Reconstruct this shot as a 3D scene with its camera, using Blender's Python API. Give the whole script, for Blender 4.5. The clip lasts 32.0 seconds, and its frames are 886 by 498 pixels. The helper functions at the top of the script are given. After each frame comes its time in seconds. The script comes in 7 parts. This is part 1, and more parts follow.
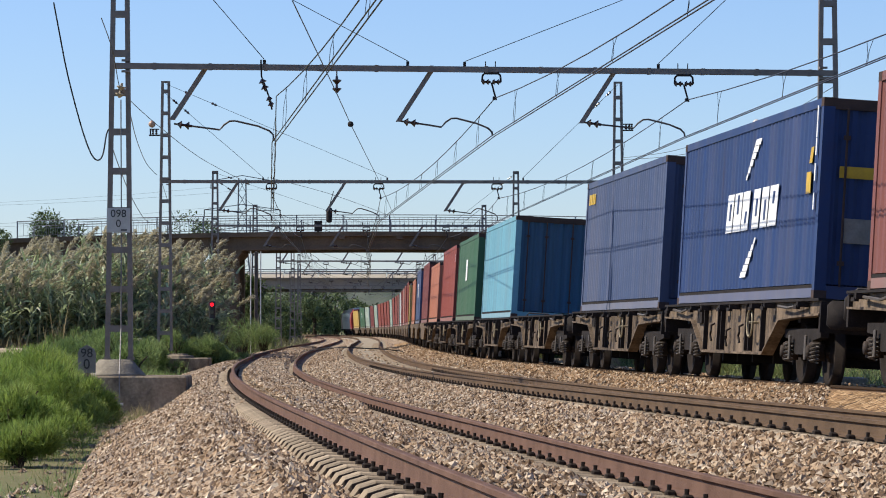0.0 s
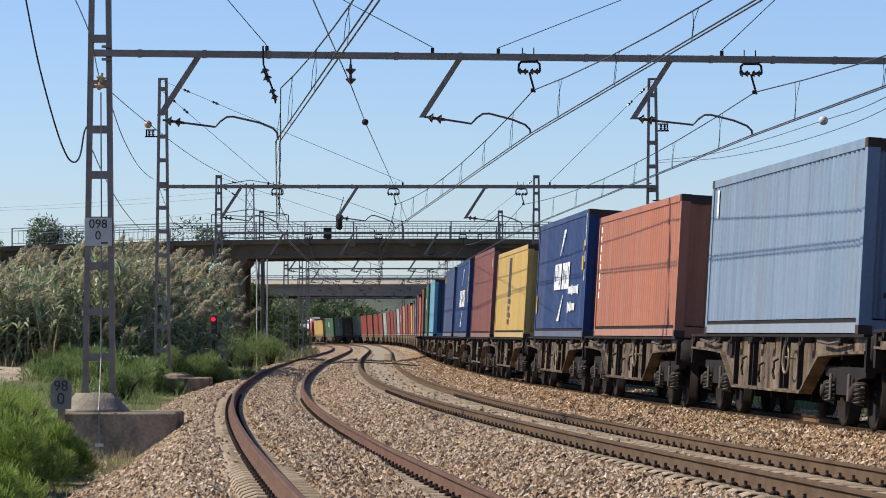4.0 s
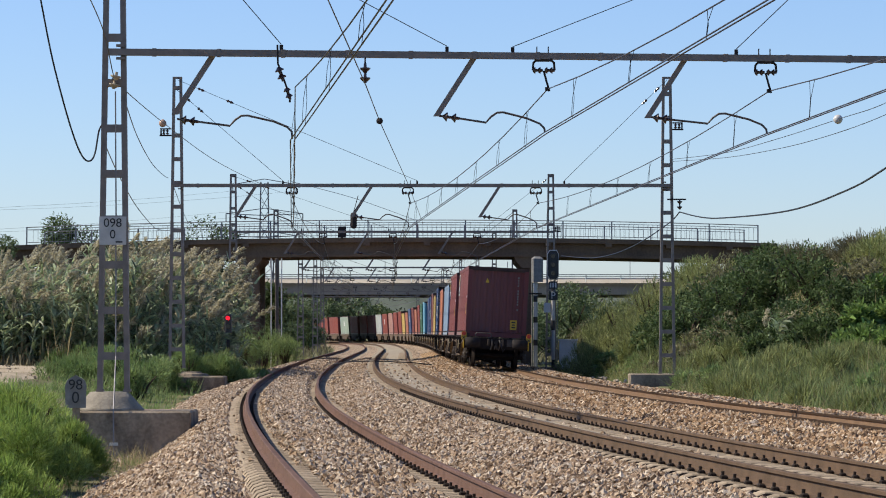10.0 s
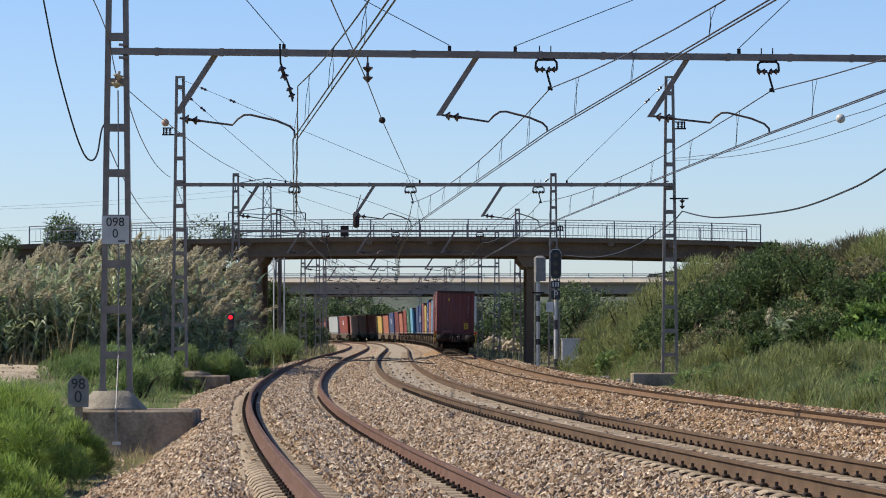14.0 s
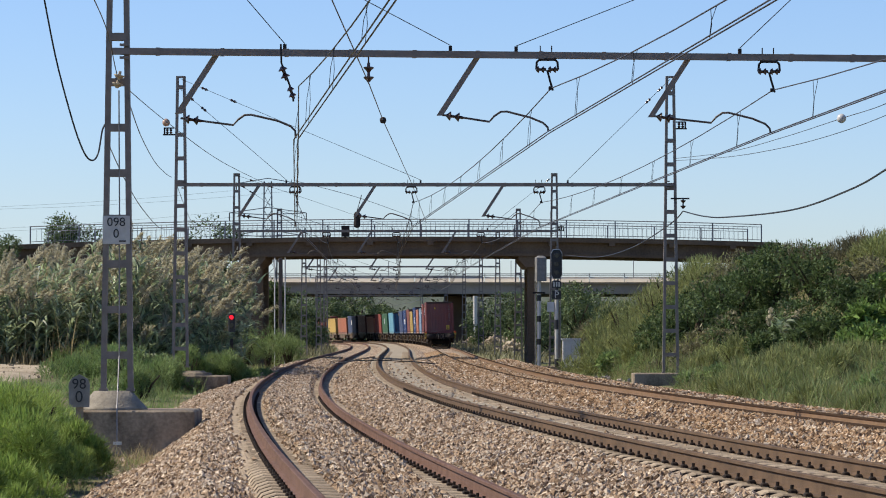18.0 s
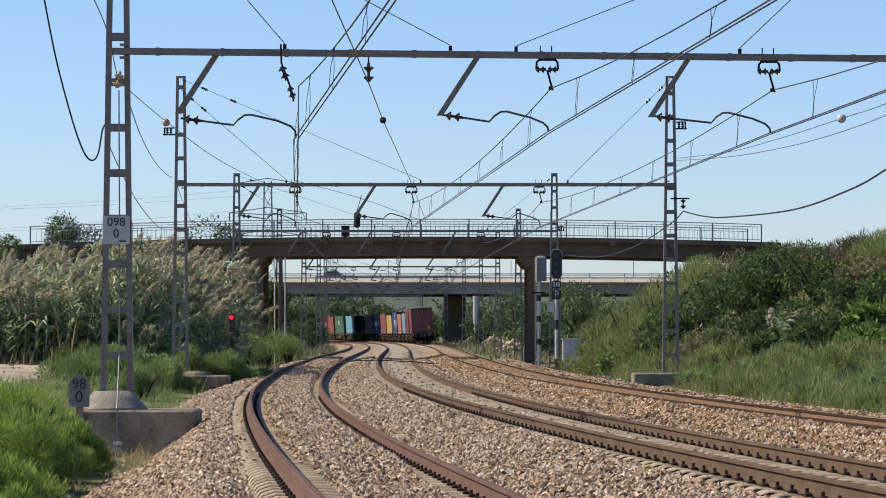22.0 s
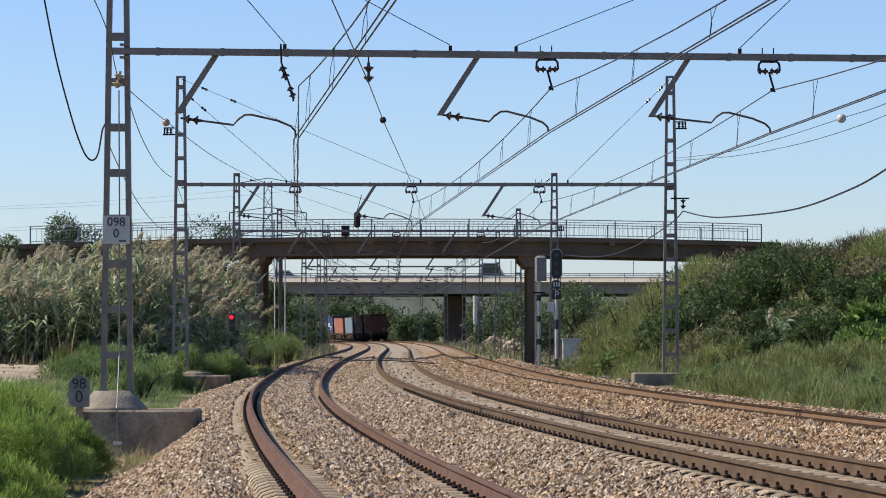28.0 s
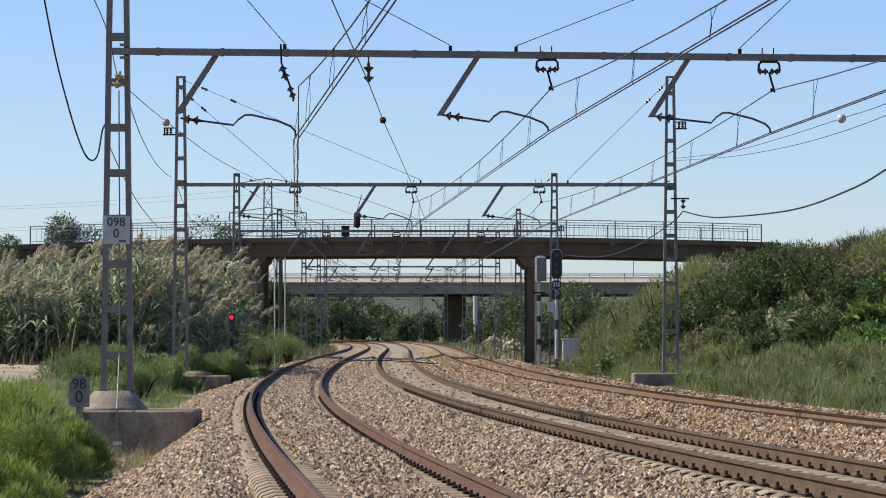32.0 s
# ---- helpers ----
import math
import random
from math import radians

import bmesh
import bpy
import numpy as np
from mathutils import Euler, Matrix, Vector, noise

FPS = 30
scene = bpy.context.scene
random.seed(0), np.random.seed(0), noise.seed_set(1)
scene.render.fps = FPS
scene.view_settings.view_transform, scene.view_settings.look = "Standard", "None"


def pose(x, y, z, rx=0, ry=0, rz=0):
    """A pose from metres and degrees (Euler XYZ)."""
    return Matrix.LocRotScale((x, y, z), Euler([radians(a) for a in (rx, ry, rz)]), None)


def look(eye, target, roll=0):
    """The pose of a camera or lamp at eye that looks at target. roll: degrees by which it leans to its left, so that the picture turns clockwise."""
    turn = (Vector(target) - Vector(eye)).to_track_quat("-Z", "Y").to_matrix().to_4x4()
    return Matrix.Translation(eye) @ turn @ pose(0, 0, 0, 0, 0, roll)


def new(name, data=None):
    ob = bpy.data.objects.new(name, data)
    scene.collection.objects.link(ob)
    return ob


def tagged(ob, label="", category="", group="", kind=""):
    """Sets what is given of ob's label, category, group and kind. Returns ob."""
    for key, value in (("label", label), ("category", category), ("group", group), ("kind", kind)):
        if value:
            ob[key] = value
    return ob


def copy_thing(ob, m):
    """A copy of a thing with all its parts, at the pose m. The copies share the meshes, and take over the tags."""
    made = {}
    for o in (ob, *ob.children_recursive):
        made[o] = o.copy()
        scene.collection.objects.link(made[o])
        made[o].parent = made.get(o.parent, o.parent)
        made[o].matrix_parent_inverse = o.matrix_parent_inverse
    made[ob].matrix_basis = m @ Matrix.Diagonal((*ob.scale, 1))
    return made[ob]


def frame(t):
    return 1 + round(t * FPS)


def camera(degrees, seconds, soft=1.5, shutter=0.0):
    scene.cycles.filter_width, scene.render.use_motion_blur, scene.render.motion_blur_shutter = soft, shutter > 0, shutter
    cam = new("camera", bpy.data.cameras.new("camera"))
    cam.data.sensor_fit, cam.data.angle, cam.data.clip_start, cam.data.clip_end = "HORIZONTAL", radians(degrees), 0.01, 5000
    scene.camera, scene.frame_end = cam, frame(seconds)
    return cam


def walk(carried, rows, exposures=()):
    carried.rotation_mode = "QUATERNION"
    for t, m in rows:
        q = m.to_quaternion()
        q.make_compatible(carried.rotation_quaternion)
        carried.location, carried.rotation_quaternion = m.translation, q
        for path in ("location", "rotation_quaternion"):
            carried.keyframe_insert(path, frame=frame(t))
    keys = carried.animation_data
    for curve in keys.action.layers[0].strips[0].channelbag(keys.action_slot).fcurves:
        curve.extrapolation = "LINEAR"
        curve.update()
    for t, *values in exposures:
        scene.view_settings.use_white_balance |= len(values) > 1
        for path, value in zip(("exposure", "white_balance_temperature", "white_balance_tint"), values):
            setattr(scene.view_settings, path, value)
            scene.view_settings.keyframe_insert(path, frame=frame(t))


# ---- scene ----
cam = camera(15.94, 32.0, soft=1.0)
walk(cam, [
    (0, pose(0.315, -8.644, 1.024, 91.4325, -0.0373, -0.4781)),
    (0.5, pose(0.164, -4.493, 1.217, 91.3463, -0.0174, -0.4052)),
    (1, pose(0.030, -0.723, 1.402, 91.2644, -0.0198, -0.4291)),
    (1.5, pose(0.000, 0.000, 1.435, 91.2882, 0.0000, -0.4210)),
    (2, pose(0.000, 0.000, 1.435, 91.3566, 0.0000, -0.3900)),
    (2.5, pose(0.000, 0.000, 1.435, 91.4235, 0.0000, -0.3759)),
    (3, pose(0.000, 0.000, 1.435, 91.4745, 0.0000, -0.3702)),
    (3.5, pose(0.000, 0.000, 1.435, 91.5044, 0.0000, -0.3446)),
    (5.5, pose(0.000, 0.000, 1.435, 91.5198, 0.0000, -0.2965)),
    (6, pose(0.000, 0.000, 1.435, 91.5128, 0.0000, -0.2808)),
    (7, pose(0.000, 0.000, 1.435, 91.5099, 0.0000, -0.2352)),
    (7.5, pose(0.000, 0.000, 1.435, 91.5099, 0.0000, -0.2496)),
    (8, pose(0.000, 0.000, 1.435, 91.5005, 0.0000, -0.2146)),
    (8.5, pose(0.000, 0.000, 1.435, 91.4939, 0.0000, -0.1598)),
    (9, pose(0.000, 0.000, 1.435, 91.4938, 0.0000, -0.1248)),
    (9.5, pose(0.000, 0.000, 1.435, 91.4938, 0.0000, -0.0897)),
    (10, pose(0.000, 0.000, 1.435, 91.4925, 0.0000, -0.0624)),
    (11, pose(0.000, 0.000, 1.435, 91.4794, 0.0000, -0.0389)),
    (12, pose(0.000, 0.000, 1.435, 91.4781, 0.0000, -0.0155)),
    (14.5, pose(0.000, 0.000, 1.435, 91.4781, 0.0000, -0.0155)),
    (16.5, pose(0.000, 0.000, 1.435, 91.4781, 0.0000, -0.0000)),
    (28, pose(0.000, 0.000, 1.435, 91.4755, 0.0000, 0.0000)),
    (29, pose(0.000, 0.000, 1.435, 91.4627, 0.0000, 0.0000)),
    (31, pose(0.000, 0.000, 1.435, 91.4640, 0.0000, 0.0000)),
    (32, pose(0.000, 0.000, 1.435, 91.4781, 0.0000, -0.0000)),
], exposures=[(0, 0.43), (2, 0.43), (3.2, 0.38), (7.2, 0.36), (9, 0.40), (12, 0.42), (32, 0.42)])

# world: clear sky, sun over the left side of the line
SUN_EL, SUN_AZ = radians(44), radians(-84)
world = bpy.data.worlds.new("sky")
scene.world = world
world.use_nodes = True
wn = world.node_tree.nodes
sky = wn.new("ShaderNodeTexSky")
sky.sky_type, sky.sun_disc = "NISHITA", False
sky.sun_elevation, sky.sun_rotation = SUN_EL, SUN_AZ
sky.altitude, sky.air_density, sky.dust_density, sky.ozone_density = 0, 1.0, 0.25, 3.5
wn["Background"].inputs[1].default_value = 0.098
clear = wn.new("ShaderNodeMix")
clear.data_type, clear.blend_type = "RGBA", "MULTIPLY"
clear.inputs["Factor"].default_value = 1.0
clear.inputs["B"].default_value = (0.84, 0.93, 1.19, 1)
world.node_tree.links.new(sky.outputs[0], clear.inputs["A"])
world.node_tree.links.new(clear.outputs["Result"], wn["Background"].inputs[0])
sun = new("sun", bpy.data.lights.new("sun", "SUN"))
sun.data.energy, sun.data.angle, sun.data.color = 4.7, radians(0.53), (1.0, 0.90, 0.74)
to_sun = Vector((math.sin(SUN_AZ) * math.cos(SUN_EL), math.cos(SUN_AZ) * math.cos(SUN_EL), math.sin(SUN_EL)))
sun.matrix_world = look(to_sun * 300, (0, 0, 0))


# ---------- materials ----------
def mat(name, c1, c2=None, scale=4.0, rough=0.7, metal=0.0, bump=0.15, bscale=40.0, obrand=0.0, island=0.0, streak=None, spec=None):
    """Two colours mixed by a broad and a fine noise, with bump; obrand / island vary the value per object or per piece."""
    m = bpy.data.materials.new(name)
    m.use_nodes = True
    nt = m.node_tree
    n, l = nt.nodes, nt.links
    b = n["Principled BSDF"]
    c2 = c2 or tuple(v * 0.7 for v in c1)
    co = n.new("ShaderNodeTexCoord")
    mp = n.new("ShaderNodeMapping")
    l.new(co.outputs["Object"], mp.inputs[0])
    if streak:
        mp.inputs["Scale"].default_value = streak
    a = n.new("ShaderNodeTexNoise")
    a.inputs["Scale"].default_value, a.inputs["Detail"].default_value = scale, 5
    f = n.new("ShaderNodeTexNoise")
    f.inputs["Scale"].default_value, f.inputs["Detail"].default_value = bscale, 4
    l.new(mp.outputs[0], a.inputs[0])
    l.new(co.outputs["Object"], f.inputs[0])
    add = n.new("ShaderNodeMath")
    add.operation = "MULTIPLY_ADD"
    l.new(f.outputs["Fac"], add.inputs[0])
    add.inputs[1].default_value = 0.45
    l.new(a.outputs["Fac"], add.inputs[2])
    ramp = n.new("ShaderNodeValToRGB")
    ramp.color_ramp.elements[0].position, ramp.color_ramp.elements[1].position = 0.45, 0.95
    ramp.color_ramp.elements[0].color, ramp.color_ramp.elements[1].color = (*c1, 1), (*c2, 1)
    l.new(add.outputs[0], ramp.inputs[0])
    col = ramp.outputs[0]
    if obrand or island:
        hs = n.new("ShaderNodeHueSaturation")
        mr = n.new("ShaderNodeMapRange")
        r = obrand or island
        mr.inputs["To Min"].default_value, mr.inputs["To Max"].default_value = 1 - r, 1 + r
        if obrand:
            l.new(n.new("ShaderNodeObjectInfo").outputs["Random"], mr.inputs[0])
        else:
            l.new(n.new("ShaderNodeNewGeometry").outputs["Random Per Island"], mr.inputs[0])
        l.new(mr.outputs[0], hs.inputs["Value"])
        l.new(col, hs.inputs["Color"])
        col = hs.outputs[0]
    l.new(col, b.inputs["Base Color"])
    b.inputs["Roughness"].default_value, b.inputs["Metallic"].default_value = rough, metal
    b.inputs["Specular IOR Level"].default_value = spec if spec is not None else (0.12 if rough > 0.7 else 0.5)
    if bump:
        bp = n.new("ShaderNodeBump")
        bp.inputs["Strength"].default_value, bp.inputs["Distance"].default_value = bump, 0.02
        l.new(f.outputs["Fac"], bp.inputs["Height"])
        l.new(bp.outputs[0], b.inputs["Normal"])
    return m


def glow(name, colour, strength):
    m = bpy.data.materials.new(name)
    m.use_nodes = True
    b = m.node_tree.nodes["Principled BSDF"]
    b.inputs["Base Color"].default_value = (*colour, 1)
    b.inputs["Emission Color"].default_value = (*colour, 1)
    b.inputs["Emission Strength"].default_value = strength
    return m


def leaf_mat(name, c1, c2, island=0.35, rough=0.6, trans=0.25):
    """Foliage: colour varies leaf by leaf and in patches, and some light passes through."""
    m = mat(name, c1, c2, scale=0.8, rough=max(rough, 0.6), bump=0, island=island, bscale=6, spec=0.2)
    b = m.node_tree.nodes["Principled BSDF"]
    tr = m.node_tree.nodes.new("ShaderNodeBsdfTranslucent")
    mix = m.node_tree.nodes.new("ShaderNodeMixShader")
    src = b.inputs["Base Color"].links[0].from_socket
    m.node_tree.links.new(src, tr.inputs[0])
    mix.inputs[0].default_value = trans
    m.node_tree.links.new(b.outputs[0], mix.inputs[1])
    m.node_tree.links.new(tr.outputs[0], mix.inputs[2])
    m.node_tree.links.new(mix.outputs[0], m.node_tree.nodes["Material Output"].inputs[0])
    return m


M_RAILHEAD = mat("dark_rail_head", (0.058, 0.039, 0.028), (0.038, 0.027, 0.020), 4, 0.9, 0.0, 0.2, 60, spec=0.0)
M_RAIL_BROWN = mat("red_brown_rail", (0.090, 0.051, 0.036), (0.158, 0.094, 0.068), 3, 0.75, 0.0, 0.3, 60)
M_RAIL = mat("rusty_rail", (0.070, 0.046, 0.028), (0.128, 0.083, 0.051), 3, 0.75, 0.0, 0.3, 60)
M_RAIL_RED = mat("orange_rusty_rail", (0.135, 0.085, 0.050), (0.20, 0.127, 0.075), 3, 0.75, 0.0, 0.3, 60)
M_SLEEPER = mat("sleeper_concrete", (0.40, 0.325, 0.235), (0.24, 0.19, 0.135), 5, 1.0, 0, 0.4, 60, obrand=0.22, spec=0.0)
# darker concrete for the upright faces: painted-in shade of the gaps, plus grime
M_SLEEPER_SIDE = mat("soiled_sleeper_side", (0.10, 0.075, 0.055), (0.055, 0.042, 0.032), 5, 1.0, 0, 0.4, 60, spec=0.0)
M_CLIP = mat("fastening_steel", (0.040, 0.030, 0.024), (0.022, 0.017, 0.014), 30, 0.8, 0.1, 0.2, 60)
M_GROUND = mat("dry_earth", (0.198, 0.168, 0.0939), (0.0988, 0.114, 0.0395), 0.25, 0.95, 0, 0.6, 3)
M_SAND = mat("pale_track_sand", (0.52, 0.435, 0.315), (0.24, 0.19, 0.125), 0.9, 0.95, 0, 0.8, 6)
M_CONC = mat("weathered_concrete", (0.36, 0.295, 0.215), (0.10, 0.080, 0.060), 2.6, 0.9, 0, 0.6, 18, streak=(1, 1, 0.45))
M_DECK = mat("bridge_concrete", (0.19, 0.133, 0.0874), (0.0912, 0.0646, 0.0456), 0.5, 0.9, 0, 0.3, 9, streak=(1, 1, 0.25))
M_DECK_FAR = mat("motorway_concrete", (0.319, 0.289, 0.251), (0.228, 0.205, 0.182), 0.2, 0.9, 0, 0.2, 4, streak=(1, 1, 0.3))
M_GALV = mat("galvanised_steel", (0.267, 0.257, 0.257), (0.174, 0.165, 0.165), 5, 0.55, 0.55, 0.2, 60)
M_MAST = mat("old_painted_mast", (0.235, 0.200, 0.174), (0.150, 0.126, 0.108), 5, 0.65, 0.1, 0.2, 60)
M_DARK = mat("dark_ironwork", (0.04, 0.033, 0.031), (0.02, 0.018, 0.018), 10, 0.75, 0.0, 0.15, 60)
M_WIRE = mat("copper_wire", (0.076, 0.0722, 0.0684), (0.0456, 0.0418, 0.038), 8, 0.5, 0.5, 0)
M_CABLE = mat("black_cable", (0.0152, 0.0152, 0.0167), (0.00912, 0.00912, 0.00988), 8, 0.5, 0, 0)
M_INSUL = mat("brown_porcelain", (0.0532, 0.0228, 0.0167), (0.0304, 0.0137, 0.0106), 12, 0.2, 0, 0)
M_WHITE = mat("white_enamel", (0.54, 0.53, 0.50), (0.42, 0.405, 0.375), 6, 0.4, 0, 0.05, 40)
M_BLACK = mat("black_paint", (0.0152, 0.0152, 0.0152), (0.0228, 0.0213, 0.0198), 8, 0.5, 0, 0.05, 40)
M_GREYBOX = mat("grey_cabinet_paint", (0.58, 0.57, 0.55), (0.45, 0.44, 0.42), 4, 0.5, 0.1, 0.05, 40)
M_YELLOW = mat("yellow_sticker", (0.57, 0.365, 0.0228), (0.456, 0.289, 0.0228), 8, 0.5, 0, 0)
M_RED_LAMP = glow("red_signal_glow", (1.0, 0.008, 0.02), 1.6)
M_REAR_LAMP = mat("red_rear_reflector", (0.57, 0.0456, 0.0152), (0.456, 0.038, 0.0152), 20, 0.3, 0, 0)
M_WORN = mat("rust_worn_steel", (0.085, 0.055, 0.045), (0.045, 0.033, 0.03), 3, 0.8, 0, 0.2, 40)
M_CREAM = mat("cream_wheel_paint", (0.34, 0.29, 0.19), (0.2, 0.16, 0.1), 12, 0.6, 0, 0.1, 40)
M_RUBBER = mat("underframe_grime", (0.0342, 0.0274, 0.0243), (0.0167, 0.0144, 0.0137), 6, 0.8, 0.1, 0.3, 40)
M_FRAME = mat("dusty_brown_underframe", (0.225, 0.168, 0.118), (0.034, 0.026, 0.021), 2.2, 0.8, 0.1, 0.35, 22, obrand=0.25, streak=(1, 1.6, 0.5))
M_SPRING = mat("dusty_bogie_steel", (0.070, 0.054, 0.044), (0.022, 0.018, 0.016), 5, 0.85, 0.0, 0.25, 40)
M_COIL = mat("dusty_coil_steel", (0.10, 0.083, 0.068), (0.04, 0.033, 0.028), 6, 0.7, 0.0, 0.2, 40)
M_ARM = mat("brown_steel_tube", (0.11, 0.088, 0.074), (0.06, 0.048, 0.042), 6, 0.65, 0.1, 0.1, 40)
M_BUFF = mat("buff_porcelain", (0.42, 0.27, 0.19), (0.32, 0.20, 0.14), 6, 0.4, 0, 0)
M_PALE_CONC = mat("pale_new_concrete", (0.34, 0.305, 0.245), (0.17, 0.15, 0.118), 3, 0.9, 0, 0.8, 28)
M_SHIELD = mat("grey_shield_paint", (0.24, 0.23, 0.21), (0.15, 0.145, 0.13), 7, 0.7, 0, 0.2, 30)
M_WHEEL = mat("wheel_steel", (0.030, 0.022, 0.018), (0.016, 0.013, 0.011), 8, 0.85, 0.0, 0.1, 40)


def gravel_mat(name, size, rust=(1, 1, 1)):
    """Crushed stone seen from afar: every cell a stone of its own tint, dark joints, rough relief."""
    m = bpy.data.materials.new(name)
    m.use_nodes = True
    n, l = m.node_tree.nodes, m.node_tree.links
    b = n["Principled BSDF"]
    co = n.new("ShaderNodeTexCoord")
    v = n.new("ShaderNodeTexVoronoi")
    v.inputs["Scale"].default_value = 1 / size
    l.new(co.outputs["Object"], v.inputs["Vector"])
    sep = n.new("ShaderNodeSeparateColor")
    l.new(v.outputs["Color"], sep.inputs[0])
    ramp = n.new("ShaderNodeValToRGB")
    e = ramp.color_ramp.elements
    e[0].color, e[1].color = (0.10, 0.072, 0.052, 1), (0.62 * rust[0], 0.52 * rust[1], 0.40 * rust[2], 1)
    for p, c in ((0.25, (0.26, 0.185, 0.125)), (0.55, (0.40, 0.30, 0.205)), (0.8, (0.48, 0.385, 0.285))):
        e.new(p).color = (*(a * b for a, b in zip(c, rust)), 1)
    l.new(sep.outputs[0], ramp.inputs[0])
    big = n.new("ShaderNodeTexNoise")
    big.inputs["Scale"].default_value, big.inputs["Detail"].default_value = 0.35, 4
    l.new(co.outputs["Object"], big.inputs["Vector"])
    dirt = n.new("ShaderNodeMix")
    dirt.data_type, dirt.blend_type = "RGBA", "MULTIPLY"
    tone = n.new("ShaderNodeValToRGB")
    tone.color_ramp.elements[0].position, tone.color_ramp.elements[1].position = 0.35, 0.65
    tone.color_ramp.elements[0].color, tone.color_ramp.elements[1].color = (0.62, 0.60, 0.58, 1), (1, 0.97, 0.93, 1)
    l.new(big.outputs["Fac"], tone.inputs[0])
    dirt.inputs["Factor"].default_value = 1
    l.new(ramp.outputs[0], dirt.inputs["A"])
    l.new(tone.outputs[0], dirt.inputs["B"])
    l.new(dirt.outputs["Result"], b.inputs["Base Color"])
    bp = n.new("ShaderNodeBump")
    bp.inputs["Strength"].default_value, bp.inputs["Distance"].default_value, bp.invert = 1.0, size * 0.6, True
    l.new(v.outputs["Distance"], bp.inputs["Height"])
    l.new(bp.outputs[0], b.inputs["Normal"])
    b.inputs["Roughness"].default_value, b.inputs["Specular IOR Level"].default_value = 0.95, 0.1
    return m


M_BALLAST = gravel_mat("ballast_bed", 0.07)
M_RUSTBED = gravel_mat("rust_stained_ballast", 0.07, (0.95, 0.82, 0.64))
M_GREYFINES = mat("grey_trodden_fines", (0.36, 0.315, 0.245), (0.25, 0.215, 0.165), 1.2, 1.0, 0, 0.5, 30, spec=0.0)
M_FINES = mat("trodden_ballast_fines", (0.40, 0.325, 0.235), (0.27, 0.215, 0.155), 1.2, 1.0, 0, 0.5, 30, spec=0.0)


